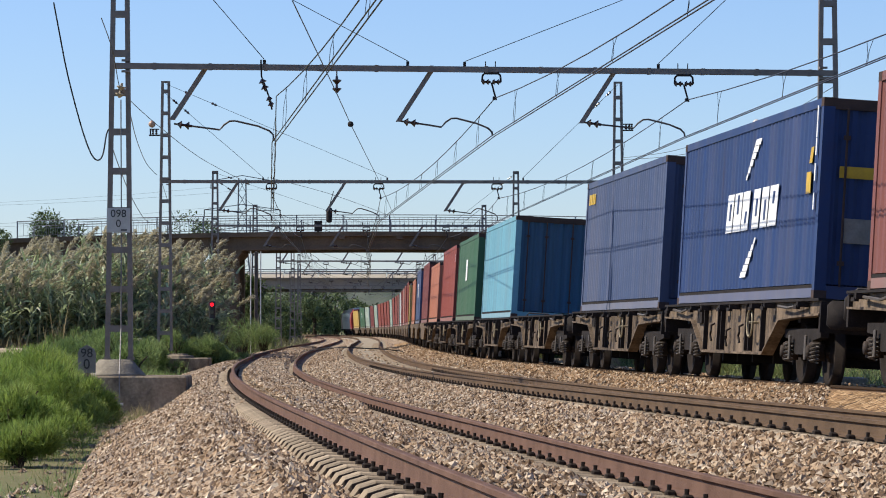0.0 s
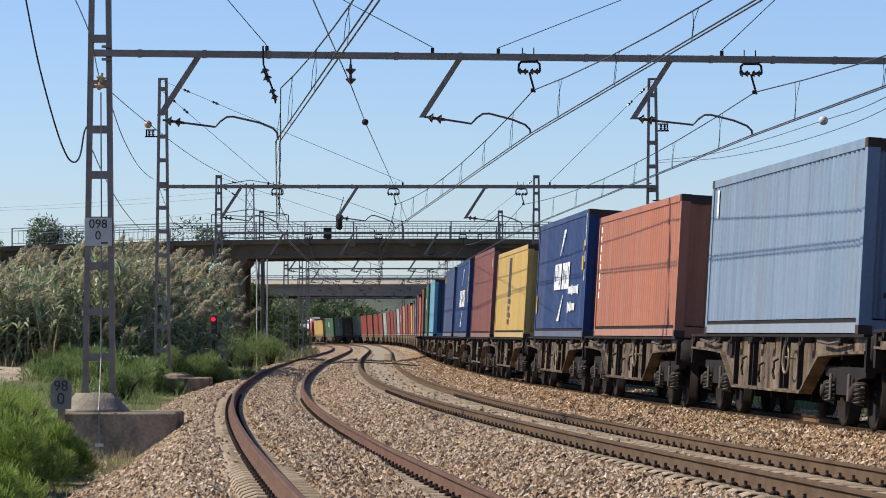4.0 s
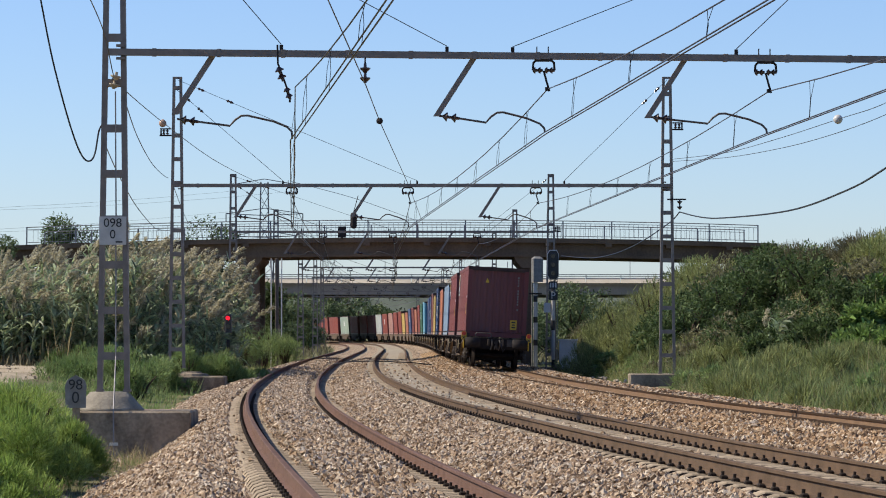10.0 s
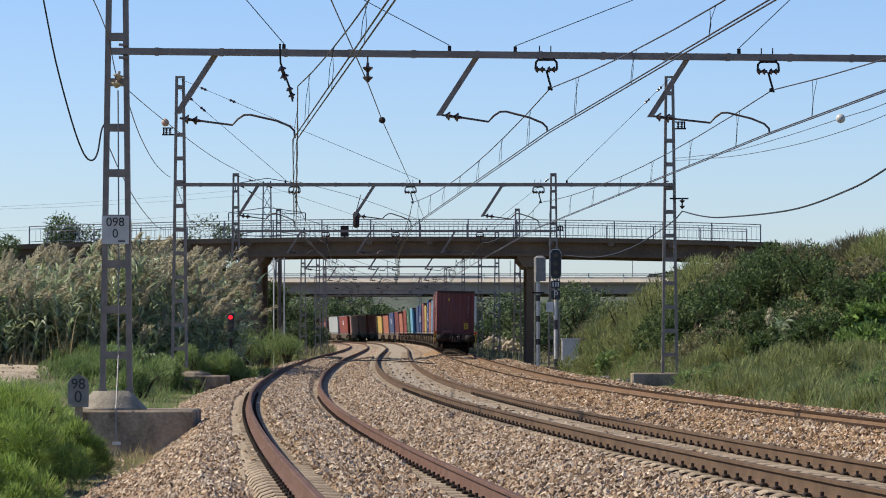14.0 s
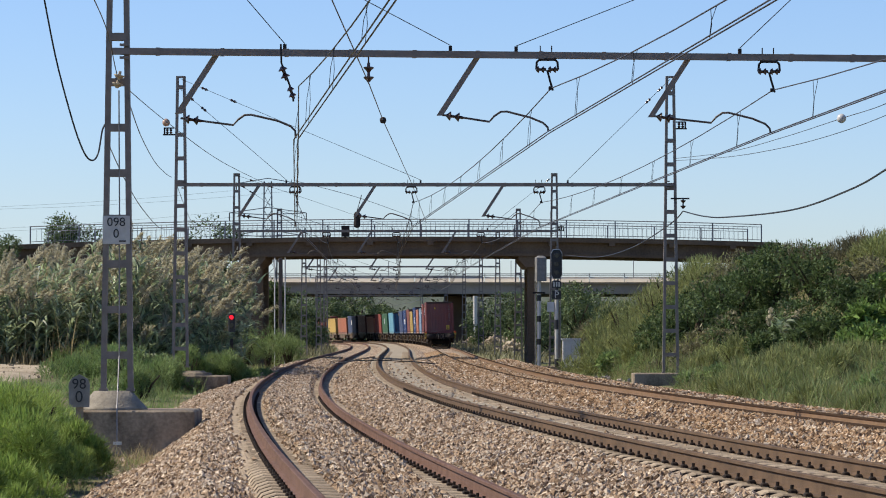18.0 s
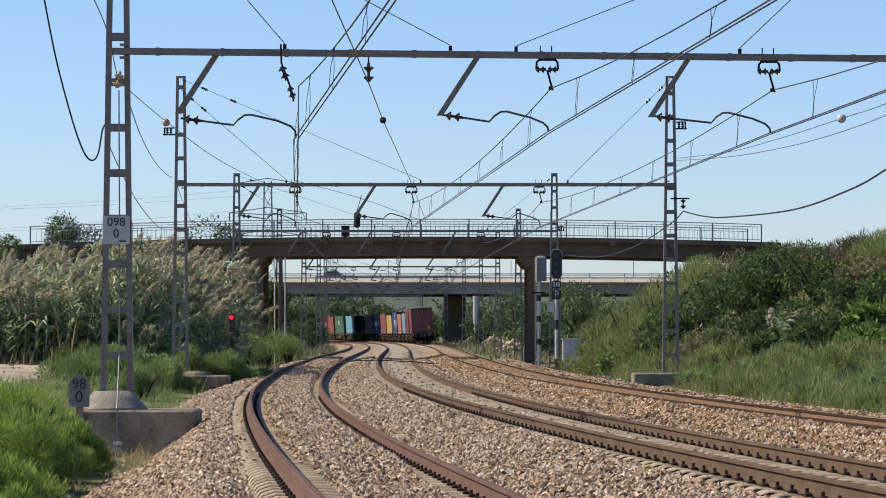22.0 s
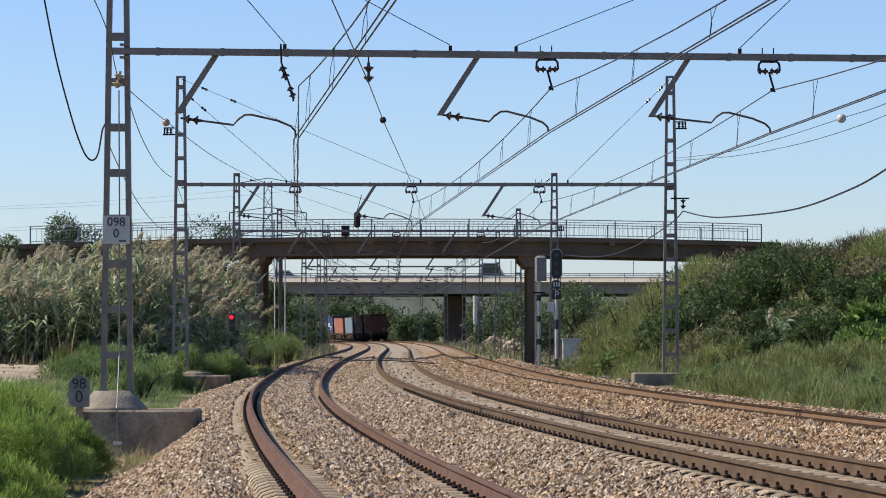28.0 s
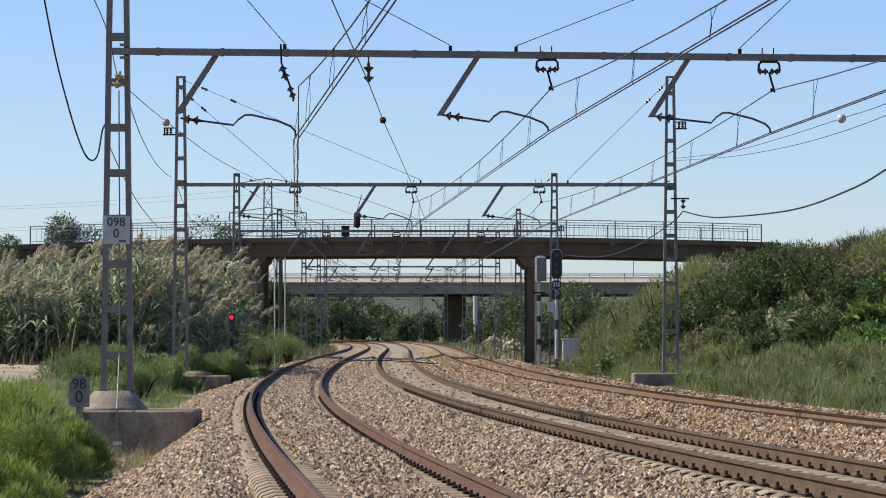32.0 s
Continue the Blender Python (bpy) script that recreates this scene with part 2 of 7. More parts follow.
# ---------- mesh helpers ----------
class Geo:
    """Gathers simple solids into one mesh."""

    def __init__(self):
        self.v, self.f = [], []

    def add(self, verts, faces):
        k = len(self.v)
        self.v += [tuple(p) for p in verts]
        self.f += [tuple(i + k for i in q) for q in faces]
        return self

    def box(self, x, y, z, sx, sy, sz, m=None, bevel=0.0):
        """A box by its centre and full sizes; bevel cuts the upright edges and the top rim."""
        hx, hy, hz = sx / 2, sy / 2, sz / 2
        if bevel:
            b = bevel
            ring = [(-hx + b, -hy), (hx - b, -hy), (hx, -hy + b), (hx, hy - b), (hx - b, hy), (-hx + b, hy), (-hx, hy - b), (-hx, -hy + b)]
            k = 1 - 2 * b / max(min(sx, sy), 1e-6)
            vs = [(x + px, y + py, z - hz) for px, py in ring] + [(x + px, y + py, z + hz - b) for px, py in ring]
            vs += [(x + px * k, y + py * k, z + hz) for px, py in ring]
            fs = [tuple(range(7, -1, -1)), tuple(range(16, 24))]
            for r in (0, 8):
                fs += [(r + i, r + (i + 1) % 8, r + 8 + (i + 1) % 8, r + 8 + i) for i in range(8)]
        else:
            vs = [(x + i * hx, y + j * hy, z + k * hz) for k in (-1, 1) for j in (-1, 1) for i in (-1, 1)]
            fs = [(0, 2, 3, 1), (4, 5, 7, 6), (0, 1, 5, 4), (2, 6, 7, 3), (0, 4, 6, 2), (1, 3, 7, 5)]
        if m is not None:
            vs = [m @ Vector(p) for p in vs]
        return self.add(vs, fs)

    def tube(self, pts, r, n=6, closed=True, r2=None):
        """A round bar along points."""
        pts = [Vector(p) for p in pts]
        rings, last = [], None
        for i, p in enumerate(pts):
            t = (pts[min(i + 1, len(pts) - 1)] - pts[max(i - 1, 0)]).normalized()
            if last is None:
                u = t.orthogonal().normalized()
            else:
                u = (last - t * last.dot(t)).normalized()
            last = u
            w = t.cross(u)
            rr = r if r2 is None else r + (r2 - r) * i / (len(pts) - 1)
            rings.append([p + (u * math.cos(2 * math.pi * k / n) + w * math.sin(2 * math.pi * k / n)) * rr for k in range(n)])
        vs = [q for ring in rings for q in ring]
        fs = []
        for i in range(len(pts) - 1):
            fs += [(i * n + k, i * n + (k + 1) % n, (i + 1) * n + (k + 1) % n, (i + 1) * n + k) for k in range(n)]
        if closed:
            fs += [tuple(range(n - 1, -1, -1)), tuple(range((len(pts) - 1) * n, len(pts) * n))]
        return self.add(vs, fs)

    def disc(self, c, axis, r, h, n=12):
        c, a = Vector(c), Vector(axis).normalized()
        return self.tube([c - a * h / 2, c + a * h / 2], r, n)

    def lathe(self, c, axis, profile, n=10):
        """Turned solid: profile of (along, radius)."""
        c, a = Vector(c), Vector(axis).normalized()
        u = a.orthogonal().normalized()
        w = a.cross(u)
        vs = [c + a * h + (u * math.cos(2 * math.pi * k / n) + w * math.sin(2 * math.pi * k / n)) * r for h, r in profile for k in range(n)]
        fs = [(i * n + k, i * n + (k + 1) % n, (i + 1) * n + (k + 1) % n, (i + 1) * n + k) for i in range(len(profile) - 1) for k in range(n)]
        fs += [tuple(range(n - 1, -1, -1)), tuple(range((len(profile) - 1) * n, len(profile) * n))]
        return self.add(vs, fs)

    def sweep(self, rings, caps=True):
        """Skin over equal rings of points."""
        n = len(rings[0])
        vs = [p for r in rings for p in r]
        fs = [(i * n + k, i * n + (k + 1) % n, (i + 1) * n + (k + 1) % n, (i + 1) * n + k) for i in range(len(rings) - 1) for k in range(n)]
        if caps:
            fs += [tuple(range(n - 1, -1, -1)), tuple(range((len(rings) - 1) * n, len(rings) * n))]
        return self.add(vs, fs)

    def prism(self, outline, y0, y1):
        """An outline of (x, z) pulled from y0 to y1."""
        return self.sweep([[(x, y0, z) for x, z in outline], [(x, y1, z) for x, z in outline]])

    def mesh(self, name, material):
        me = bpy.data.meshes.new(name)
        me.from_pydata(self.v, [], self.f)
        me.materials.append(material)
        me.validate()
        bm = bmesh.new()
        bm.from_mesh(me)
        bmesh.ops.recalc_face_normals(bm, faces=bm.faces)
        bm.to_mesh(me)
        bm.free()
        return me


def part(name, g, material, parent=None, label="", m=None, smooth=False):
    """One mesh object out of a Geo or a mesh, under a parent."""
    me = g.mesh(name, material) if isinstance(g, Geo) else g
    ob = new(name, me)
    if parent is not None:
        ob.parent = parent
    if m is not None:
        ob.matrix_basis = m
    if label:
        tagged(ob, label)
    if smooth:
        me.shade_smooth()
    return ob


def thing(name, label, category, group="", kind="", m=None):
    ob = new(name)
    ob.empty_display_size = 0.2
    if m is not None:
        ob.matrix_basis = m
    return tagged(ob, label, category, group, kind)


# ---------- the line of the tracks ----------
K = 1.0769
KN = np.array([18, 30, 45, 65, 90, 125, 170, 240, 320, 420, 520]) * K
KX = np.array([4.347, 3.219, 1.946, 0.523, -0.768, -1.903, -2.769, -3.704, -5.729, -11.675, -27.4])


def spline_moments(kn, v):
    n, h = len(kn), np.diff(kn)
    a, b = np.zeros((n, n)), np.zeros(n)
    a[0, 0], a[0, 1], a[-1, -1], a[-1, -2] = 1, -1, 1, -1
    for i in range(1, n - 1):
        a[i, i - 1], a[i, i], a[i, i + 1] = h[i - 1], 2 * (h[i - 1] + h[i]), h[i]
        b[i] = 6 * ((v[i + 1] - v[i]) / h[i] - (v[i] - v[i - 1]) / h[i - 1])
    return np.linalg.solve(a, b)


KM = spline_moments(KN, KX)


def centre(d):
    """x and slope of the middle track's centre line, d metres ahead."""
    q = min(max(d, KN[0]), KN[-1])
    i = int(min(max(np.searchsorted(KN, q) - 1, 0), len(KN) - 2))
    h = KN[i + 1] - KN[i]
    a, c = (KN[i + 1] - q) / h, (q - KN[i]) / h
    x = a * KX[i] + c * KX[i + 1] + ((a**3 - a) * KM[i] + (c**3 - c) * KM[i + 1]) * h * h / 6
    s = (KX[i + 1] - KX[i]) / h + (-(3 * a * a - 1) * KM[i] + (3 * c * c - 1) * KM[i + 1]) * h / 6
    m = a * KM[i] + c * KM[i + 1]
    e = d - q
    if e < 0:
        m = 0.0006
    return x + s * e + m * e * e / 2, s + m * e


def rail_z(d):
    return float(np.interp(d, [-80, 0, 20 * K, 35 * K, 55 * K, 90 * K, 330 * K, 480 * K, 600 * K], [0.40, 0.33, 0.252, 0.166, 0.085, 0, 0, -0.15, -0.2]))


def cant(d):
    return 0.103 * float(np.interp(d, [0, 110 * K, 230 * K, 330 * K, 600 * K], [1, 1, 0, -1, -1.3]))


def offset(track, d):
    if track == 1:
        return -(3.851 - 0.244 * (min(max(d / K, 20), 260) - 80) / 100)
    return 0.0 if track == 2 else 3.80


LEVEL = {1: -0.089, 2: 0.0, 3: 0.018}


def on_track(track, d, lat=0.0, up=0.0):
    """A place near a track: d ahead, lat to its right, up from the rail tops, in the canted plane."""
    x, s = centre(d)
    n = math.hypot(1, s)
    c = cant(d) / 1.735
    o = offset(track, d) + lat + up * c
    return Vector((x + o / n, d - o * s / n, rail_z(d) + LEVEL[track] - lat * c + up))


def track_pose(track, d, up=0.0):
    """Pose on the track: y ahead along it, x to its right, z square to the canted plane."""
    x, s = centre(d)
    return Matrix.Translation(on_track(track, d, 0, up)) @ Matrix.Rotation(-math.atan(s), 4, "Z") @ Matrix.Rotation(math.atan(cant(d) / 1.735), 4, "Y")


# running length of the train's track
S_D = np.linspace(-110, 800, 1821)
S_P = np.array([on_track(3, d)[:2] for d in S_D])
S_S = np.concatenate([[0], np.cumsum(np.hypot(*np.diff(S_P, axis=0).T))])
S_S = S_S - np.interp(0, S_D, S_S)


# ---------- ground ----------
def left_edge(d):
    return on_track(1, d, -2.0).x


def right_edge(d):
    return on_track(3, d, 1.9).x


def smooth(a, b, t):
    t = min(max((t - a) / (b - a), 0), 1)
    return t * t * (3 - 2 * t)


def ground_z(x, d):
    """Height of the land: low verge by the ballast, a bank under the reeds, and the road ramp on the right."""
    bed = rail_z(d) - (0.84 - 0.16 * smooth(60, 100, d))
    lx, rx = left_edge(d) - x, x - right_edge(d)
    z = bed
    if lx > 0:
        z = bed + 0.10 * smooth(0, 4, lx) * smooth(25, 60, d) + 0.80 * smooth(2.0, 6.5, lx) * smooth(62, 100, d)
        z += 4.6 * smooth(5, 16, lx) * smooth(150, 172, d) * (1 - smooth(188, 210, d))
    if rx > 0:
        z = bed + 0.25 * smooth(0.3, 2.5, rx)
        ramp = smooth(4, 14, rx) * smooth(78, 135, d) * (1 - smooth(190, 215, d))
        z += 4.7 * ramp
        z += 0.8 * smooth(5, 12, rx) * smooth(205, 240, d) * (1 - smooth(420, 460, d))
    z += 0.12 * noise.noise((x * 0.35, d * 0.35, 1.7)) * smooth(0.5, 3, max(lx, rx))
    return z


def ground():
    ds = [-120, -80, -40, -20] + list(np.arange(0, 60, 3.0)) + list(np.arange(60, 230, 4.0)) + list(np.arange(230, 620, 20.0)) + [660, 760, 950, 1300, 2000, 3200, 4600]
    us = [-4000, -1500, -600, -250, -120, -70, -45, -32] + list(np.arange(-26, -0.5, 1.6)) + [0]
    vs = [0] + list(np.arange(1.0, 30, 1.6)) + [36, 48, 70, 120, 250, 600, 1500, 4000]
    g = Geo()
    rows = []
    for d in ds:
        q = min(d, 700)
        le, re = left_edge(q), right_edge(q)
        rows.append([(le + u, d, ground_z(le + u, q) if d < 620 else -0.5) for u in us] + [(re + v, d, ground_z(re + v, q) if d < 620 else -0.5) for v in vs])
    n = len(rows[0])
    g.add([p for r in rows for p in r], [(i * n + k, i * n + k + 1, (i + 1) * n + k + 1, (i + 1) * n + k) for i in range(len(rows) - 1) for k in range(n - 1)])
    ob = part("ground", g, M_GROUND, smooth=True)
    tagged(ob, "dry verge of earth and weeds beside the railway", "ground", kind="structure")


def bed_stations(d):
    """Cross-section of the ballast: toe, shoulder, tracks, hollows between, shoulder, toe."""
    zt = rail_z(d)
    by = smooth(40, 50, d) * (1 - smooth(58, 66, d))
    pts = [on_track(1, d, -3.05 + 0.45 * by, -0.86 + 0.12 * smooth(60, 100, d) - 0.1 * by), on_track(1, d, -1.7, -0.24 - 0.03 * by)]
    fill = -0.30 + 0.113 * smooth(31, 37, d)
    for t in (1, 2, 3):
        rim = -0.20 - 0.10 * (1 - smooth(33, 40, d)) * (t == 1)
        outer = [on_track(t, d, -1.32, -0.12), on_track(t, d, -1.12, -0.065), on_track(t, d, -0.93, -0.065)] if t == 3 else [on_track(t, d, -1.32, rim), on_track(t, d, -1.15, fill)]
        pts += outer + [on_track(t, d, -0.62, fill), on_track(t, d, 0.62, fill), on_track(t, d, 1.15, fill), on_track(t, d, 1.32, -0.20)]
        if t < 3:
            a, b = on_track(t, d, 1.9, -0.22), on_track(t + 1, d, -1.9, -0.22)
            pts.append((a + b) / 2)
    pts += [on_track(3, d, 1.75, -0.28), on_track(3, d, 2.9, -0.74)]
    return pts


def ballast():
    g = Geo()
    ds = list(np.arange(-100, 120, 4.0)) + list(np.arange(120, 640, 10.0))
    rows = [bed_stations(d) for d in ds]
    n = len(rows[0])
    g.add([p for r in rows for p in r], [(i * n + k, i * n + k + 1, (i + 1) * n + k + 1, (i + 1) * n + k) for i in range(len(rows) - 1) for k in range(n - 1)])
    bed = part("ballast_bed", g, M_BALLAST)
    bed.data.materials.append(M_FINES)
    bed.data.materials.append(M_GREYFINES)
    bed.data.materials.append(M_RUSTBED)
    for p in bed.data.polygons:
        k = p.index % (n - 1)
        if k in (2, 3, 5, 6) and 33 < p.center.y < 330:
            p.material_index = 1
        elif 9 <= k <= 13 and p.center.y > 33:
            p.material_index = 2
        elif k >= 15 and p.center.y < 230:
            p.material_index = 3
    tagged(bed, "brown crushed-stone ballast bed under three curved tracks", "ballast", kind="structure")


RAIL = [(-0.07, -0.159), (0.07, -0.159), (0.07, -0.148), (0.012, -0.128), (0.010, -0.045), (0.035, -0.032), (0.035, -0.006), (0.026, 0.0), (-0.026, 0.0), (-0.035, -0.006), (-0.035, -0.032), (-0.010, -0.045), (-0.012, -0.128), (-0.07, -0.148)]
SLEEPER = Geo()
SLEEPER.sweep([[(x, y * w, z) for y, z in ((-0.15, -0.38), (0.15, -0.38), (0.125, zt), (0.112, zt + 0.012), (-0.112, zt + 0.012), (-0.125, zt))] for x, zt, w in ((-1.21, -0.28, 0.92), (-1.17, -0.22, 1), (-1.07, -0.182, 1), (-0.5, -0.178, 1), (-0.35, -0.20, 0.9), (0.35, -0.20, 0.9), (0.5, -0.178, 1), (1.07, -0.182, 1), (1.17, -0.22, 1), (1.21, -0.28, 0.92))])
ME_SLEEPER = SLEEPER.mesh("sleeper", M_SLEEPER)
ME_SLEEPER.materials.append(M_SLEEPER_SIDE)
# upright faces take the dark colour that holds the shade between sleepers
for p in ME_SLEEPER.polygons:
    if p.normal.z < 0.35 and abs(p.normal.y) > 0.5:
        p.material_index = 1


def track(num, d0, d1, label):
    root = thing("track_%d" % num, label, "railway track", kind="structure")
    ds = list(np.arange(-100, 4, 6.0)) + list(np.arange(5, 130, 1.5)) + list(np.arange(130, 640, 5.0))
    for side in (-1, 1):
        g = Geo()
        rings = []
        for d in ds:
            m = track_pose(num, d)
            rings.append([m @ Vector((side * 0.8675 + x, 0, z)) for x, z in RAIL])
        g.sweep(rings)
        rail = part("rail", g, (M_RAIL_BROWN, M_RAIL, M_RAIL_RED)[num - 1], root, "orange-rusted steel rail with a dark head" if num == 3 else "rust-brown steel rail")
        if num == 3:
            rail.data.materials.append(M_RAILHEAD)
            for q in rail.data.polygons:
                if 5 <= q.index % len(RAIL) <= 9:
                    q.material_index = 1
    clips, far = Geo(), Geo()
    d, k = d0, 0
    while d < d1:
        m = track_pose(num, d)
        if k < 300:
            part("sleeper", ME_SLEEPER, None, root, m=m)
        else:
            far.add([m @ Vector(p) for p in SLEEPER.v], SLEEPER.f)
        if d < 80 and num < 3:
            for side in (-1, 1):
                for s in (-1, 1):
                    x = side * 0.8675 + s * 0.105
                    clips.box(x, 0, -0.145, 0.065, 0.07, 0.034, m, bevel=0.012)
                    clips.disc(m @ Vector((x + s * 0.01, 0, -0.112)), m.to_3x3() @ Vector((0, 0, 1)), 0.015, 0.034, 6)
        d += 0.6
        k += 1
    tagged(part("fastenings", clips, M_CLIP, root, "dark bolted rail clips"), kind="stuff")
    if far.v:
        tagged(part("far_sleepers", far, M_SLEEPER, root), kind="stuff")


ground()
ballast()
track(1, 7.0, 240.0, "curved track of rusty rails on concrete sleepers sunk in ballast")
track(2, 7.0, 240.0, "curved track with bare concrete sleepers and bolted rusty rails")
track(3, 7.0, 240.0, "outer curved track with rusty rails on which the train runs")


# a black cable laid across the rails
cross = [on_track(1, 149, 0.9, 0.02), on_track(2, 148, -2.0, -0.06), on_track(2, 147.5, -0.9, 0.02), on_track(2, 148, 0.9, 0.02), on_track(2, 149, 2.0, -0.06), on_track(3, 151, -0.95, 0.02)]
tagged(part("crossing_cable", Geo().tube(cross, 0.026, 6), M_CABLE), "black cable laid across the rails", "cable")


# ---------- train ----------
def paint(name, c):
    """Container paint: patchy fading, a veil of dust and dark rust runs, different on every panel."""
    m = mat(name, c, tuple(v * 0.66 + 0.014 for v in c), 1.3, 0.55, 0, 0.06, 20, streak=(1, 2.2, 0.22), spec=0.15)
    n, l = m.node_tree.nodes, m.node_tree.links
    base = n["Principled BSDF"].inputs["Base Color"]
    col = base.links[0].from_socket
    co, info, mp = n.new("ShaderNodeTexCoord"), n.new("ShaderNodeObjectInfo"), n.new("ShaderNodeMapping")
    l.new(co.outputs["Object"], mp.inputs["Vector"])
    shift = n.new("ShaderNodeMath")
    shift.operation, shift.inputs[1].default_value = "MULTIPLY", 60
    l.new(info.outputs["Random"], shift.inputs[0])
    l.new(shift.outputs[0], mp.inputs["Location"])
    mp.inputs["Scale"].default_value = (1, 5.0, 0.35)
    for scale, lo, hi, gain, tint in ((0.22, 0.46, 0.72, 0.16, (0.28, 0.24, 0.22)), (0.8, 0.63, 0.74, 0.35, (0.06, 0.036, 0.03)), (2.6, 0.66, 0.76, 0.32, (0.05, 0.035, 0.03))):
        t = n.new("ShaderNodeTexNoise")
        t.inputs["Scale"].default_value, t.inputs["Detail"].default_value = scale, 6
        l.new(mp.outputs[0], t.inputs["Vector"])
        r = n.new("ShaderNodeMapRange")
        r.inputs["From Min"].default_value, r.inputs["From Max"].default_value, r.inputs["To Max"].default_value = lo, hi, gain
        l.new(t.outputs["Fac"], r.inputs["Value"])
        x = n.new("ShaderNodeMix")
        x.data_type = "RGBA"
        l.new(r.outputs[0], x.inputs["Factor"])
        l.new(col, x.inputs["A"])
        x.inputs["B"].default_value = (*tint, 1)
        col = x.outputs["Result"]
    l.new(col, base)
    return m


PAINT = {
    "maroon": paint("maroon_paint", (0.172, 0.048, 0.045)), "blue": paint("navy_paint", (0.022, 0.05, 0.15)), "slate": paint("slate_blue_paint", (0.057, 0.0836, 0.167)),
    "sky": paint("light_blue_paint", (0.20, 0.28, 0.38)), "cyan": paint("cyan_paint", (0.15, 0.36, 0.46)), "salmon": paint("salmon_paint", (0.40, 0.15, 0.09)),
    "yellow": paint("yellow_paint", (0.517, 0.35, 0.106)), "green": paint("green_paint", (0.0456, 0.122, 0.0684)), "red": paint("red_paint", (0.25, 0.06, 0.045)),
    "grey": paint("pale_grey_paint", (0.418, 0.441, 0.426)), "brown": paint("brown_paint", (0.20, 0.072, 0.060)), "mint": paint("pale_green_paint", (0.319, 0.395, 0.334)),
    "pink": paint("faded_red_paint", (0.40, 0.21, 0.175)), "teal": paint("deep_blue_door_paint", (0.03, 0.10, 0.19)),
}
CL, CW, CH = 11.55, 2.38, 2.76
ORDER = ["maroon", "maroon", "sky", "salmon", "blue", "yellow", "brown", "blue", "slate", None, "cyan", "green", "red", "salmon", "maroon", "slate", "salmon", "yellow", "red", "red", "pink", "red", "grey", "brown", "red", "red", "mint", "red", "red", "red", "red", "mint", "maroon", "mint", "green", "yellow"]
PITCH = 14.2


def corrugated(length, height, pitch, depth):
    """A trapezoid-ribbed panel in the y-z plane, ribs upright, facing -x."""
    g = Geo()
    ys, xs = [], []
    n = int(length / pitch)
    p = length / n
    for i in range(n):
        for f, o in ((0.0, 0.0), (0.26, 0.0), (0.50, depth), (0.76, depth)):
            ys.append(-length / 2 + (i + f) * p)
            xs.append(o)
    ys.append(length / 2)
    xs.append(0.0)
    vs = [(x, y, z) for z in (0, height) for x, y in zip(xs, ys)]
    k = len(ys)
    g.add(vs, [(i, i + 1, k + i + 1, k + i) for i in range(k - 1)])
    return g


def dusty(paint_mat):
    """The same paint made paler for the sill rails: pale dust and painted-in sunlight."""
    m = paint_mat.copy()
    m.name = paint_mat.name + "_dusty"
    n, l = m.node_tree.nodes, m.node_tree.links
    base = n["Principled BSDF"].inputs["Base Color"]
    x = n.new("ShaderNodeMix")
    x.data_type = "RGBA"
    x.inputs["Factor"].default_value = 0.19
    l.new(base.links[0].from_socket, x.inputs["A"])
    x.inputs["B"].default_value = (0.46, 0.41, 0.37, 1)
    l.new(x.outputs["Result"], base)
    return m


def build_container(paint_mat, CH=2.76, end_mat=None):
    """A high container, y along the train; base at z = 0."""
    end_mat = end_mat or paint_mat
    lit_sill_mat = dusty(paint_mat)
    c = new("shipping_container")
    g = corrugated(CL - 0.3, CH - 0.32, 0.28, 0.021)
    left = Geo().add([(x - CW / 2 + 0.012, y, z + 0.21) for x, y, z in g.v], g.f)
    part("side_wall", left, paint_mat, c)
    right = Geo().add([(CW / 2 - 0.012 - x, y, z + 0.21) for x, y, z in g.v], g.f)
    part("side_wall", right, paint_mat, c)
    for s in (-1, 1):
        e = corrugated(CW - 0.3, CH - 0.32, 0.25, 0.04)
        end = Geo().add([(y, s * (CL / 2 - 0.03 - x), z + 0.21) for x, y, z in e.v], e.f)
        part("end_wall", end, end_mat, c)
    roof = Geo().box(0, 0, CH - 0.05, CW - 0.1, CL - 0.1, 0.03)
    for i in range(28):
        roof.box(0, -CL / 2 + 0.4 + i * (CL - 0.8) / 27, CH - 0.03, CW - 0.3, 0.12, 0.02)
    part("roof", roof, paint_mat, c)
    for s in (-1, 1):
        part("top_rail", Geo().box(s * (CW / 2 - 0.04), 0, CH - 0.06, 0.08, CL - 0.32, 0.12), paint_mat, c)
        part("bottom_rail", Geo().box(s * (CW / 2 - 0.04), 0, 0.085, 0.084, CL - 0.32, 0.13), lit_sill_mat, c)
        part("seam", Geo().box(s * (CW / 2 - 0.045), 0, 0.174, 0.08, CL - 0.32, 0.048), M_RUBBER, c)
        for e in (-1, 1):
            part("corner_post", Geo().box(s * (CW / 2 - 0.08), e * (CL / 2 - 0.08), CH / 2, 0.16, 0.16, CH - 0.24), paint_mat, c)
            for z in (0.06, CH - 0.06):
                part("corner_casting", Geo().box(s * (CW / 2 - 0.085), e * (CL / 2 - 0.085), z, 0.178, 0.178, 0.12), M_WORN, c)
    for e in (-1, 1):
        part("end_rail", Geo().box(0, e * (CL / 2 - 0.05), CH - 0.08, CW - 0.32, 0.1, 0.15), M_WORN, c)
        part("end_rail", Geo().box(0, e * (CL / 2 - 0.05), 0.1, CW - 0.32, 0.1, 0.18), paint_mat, c)
    return c


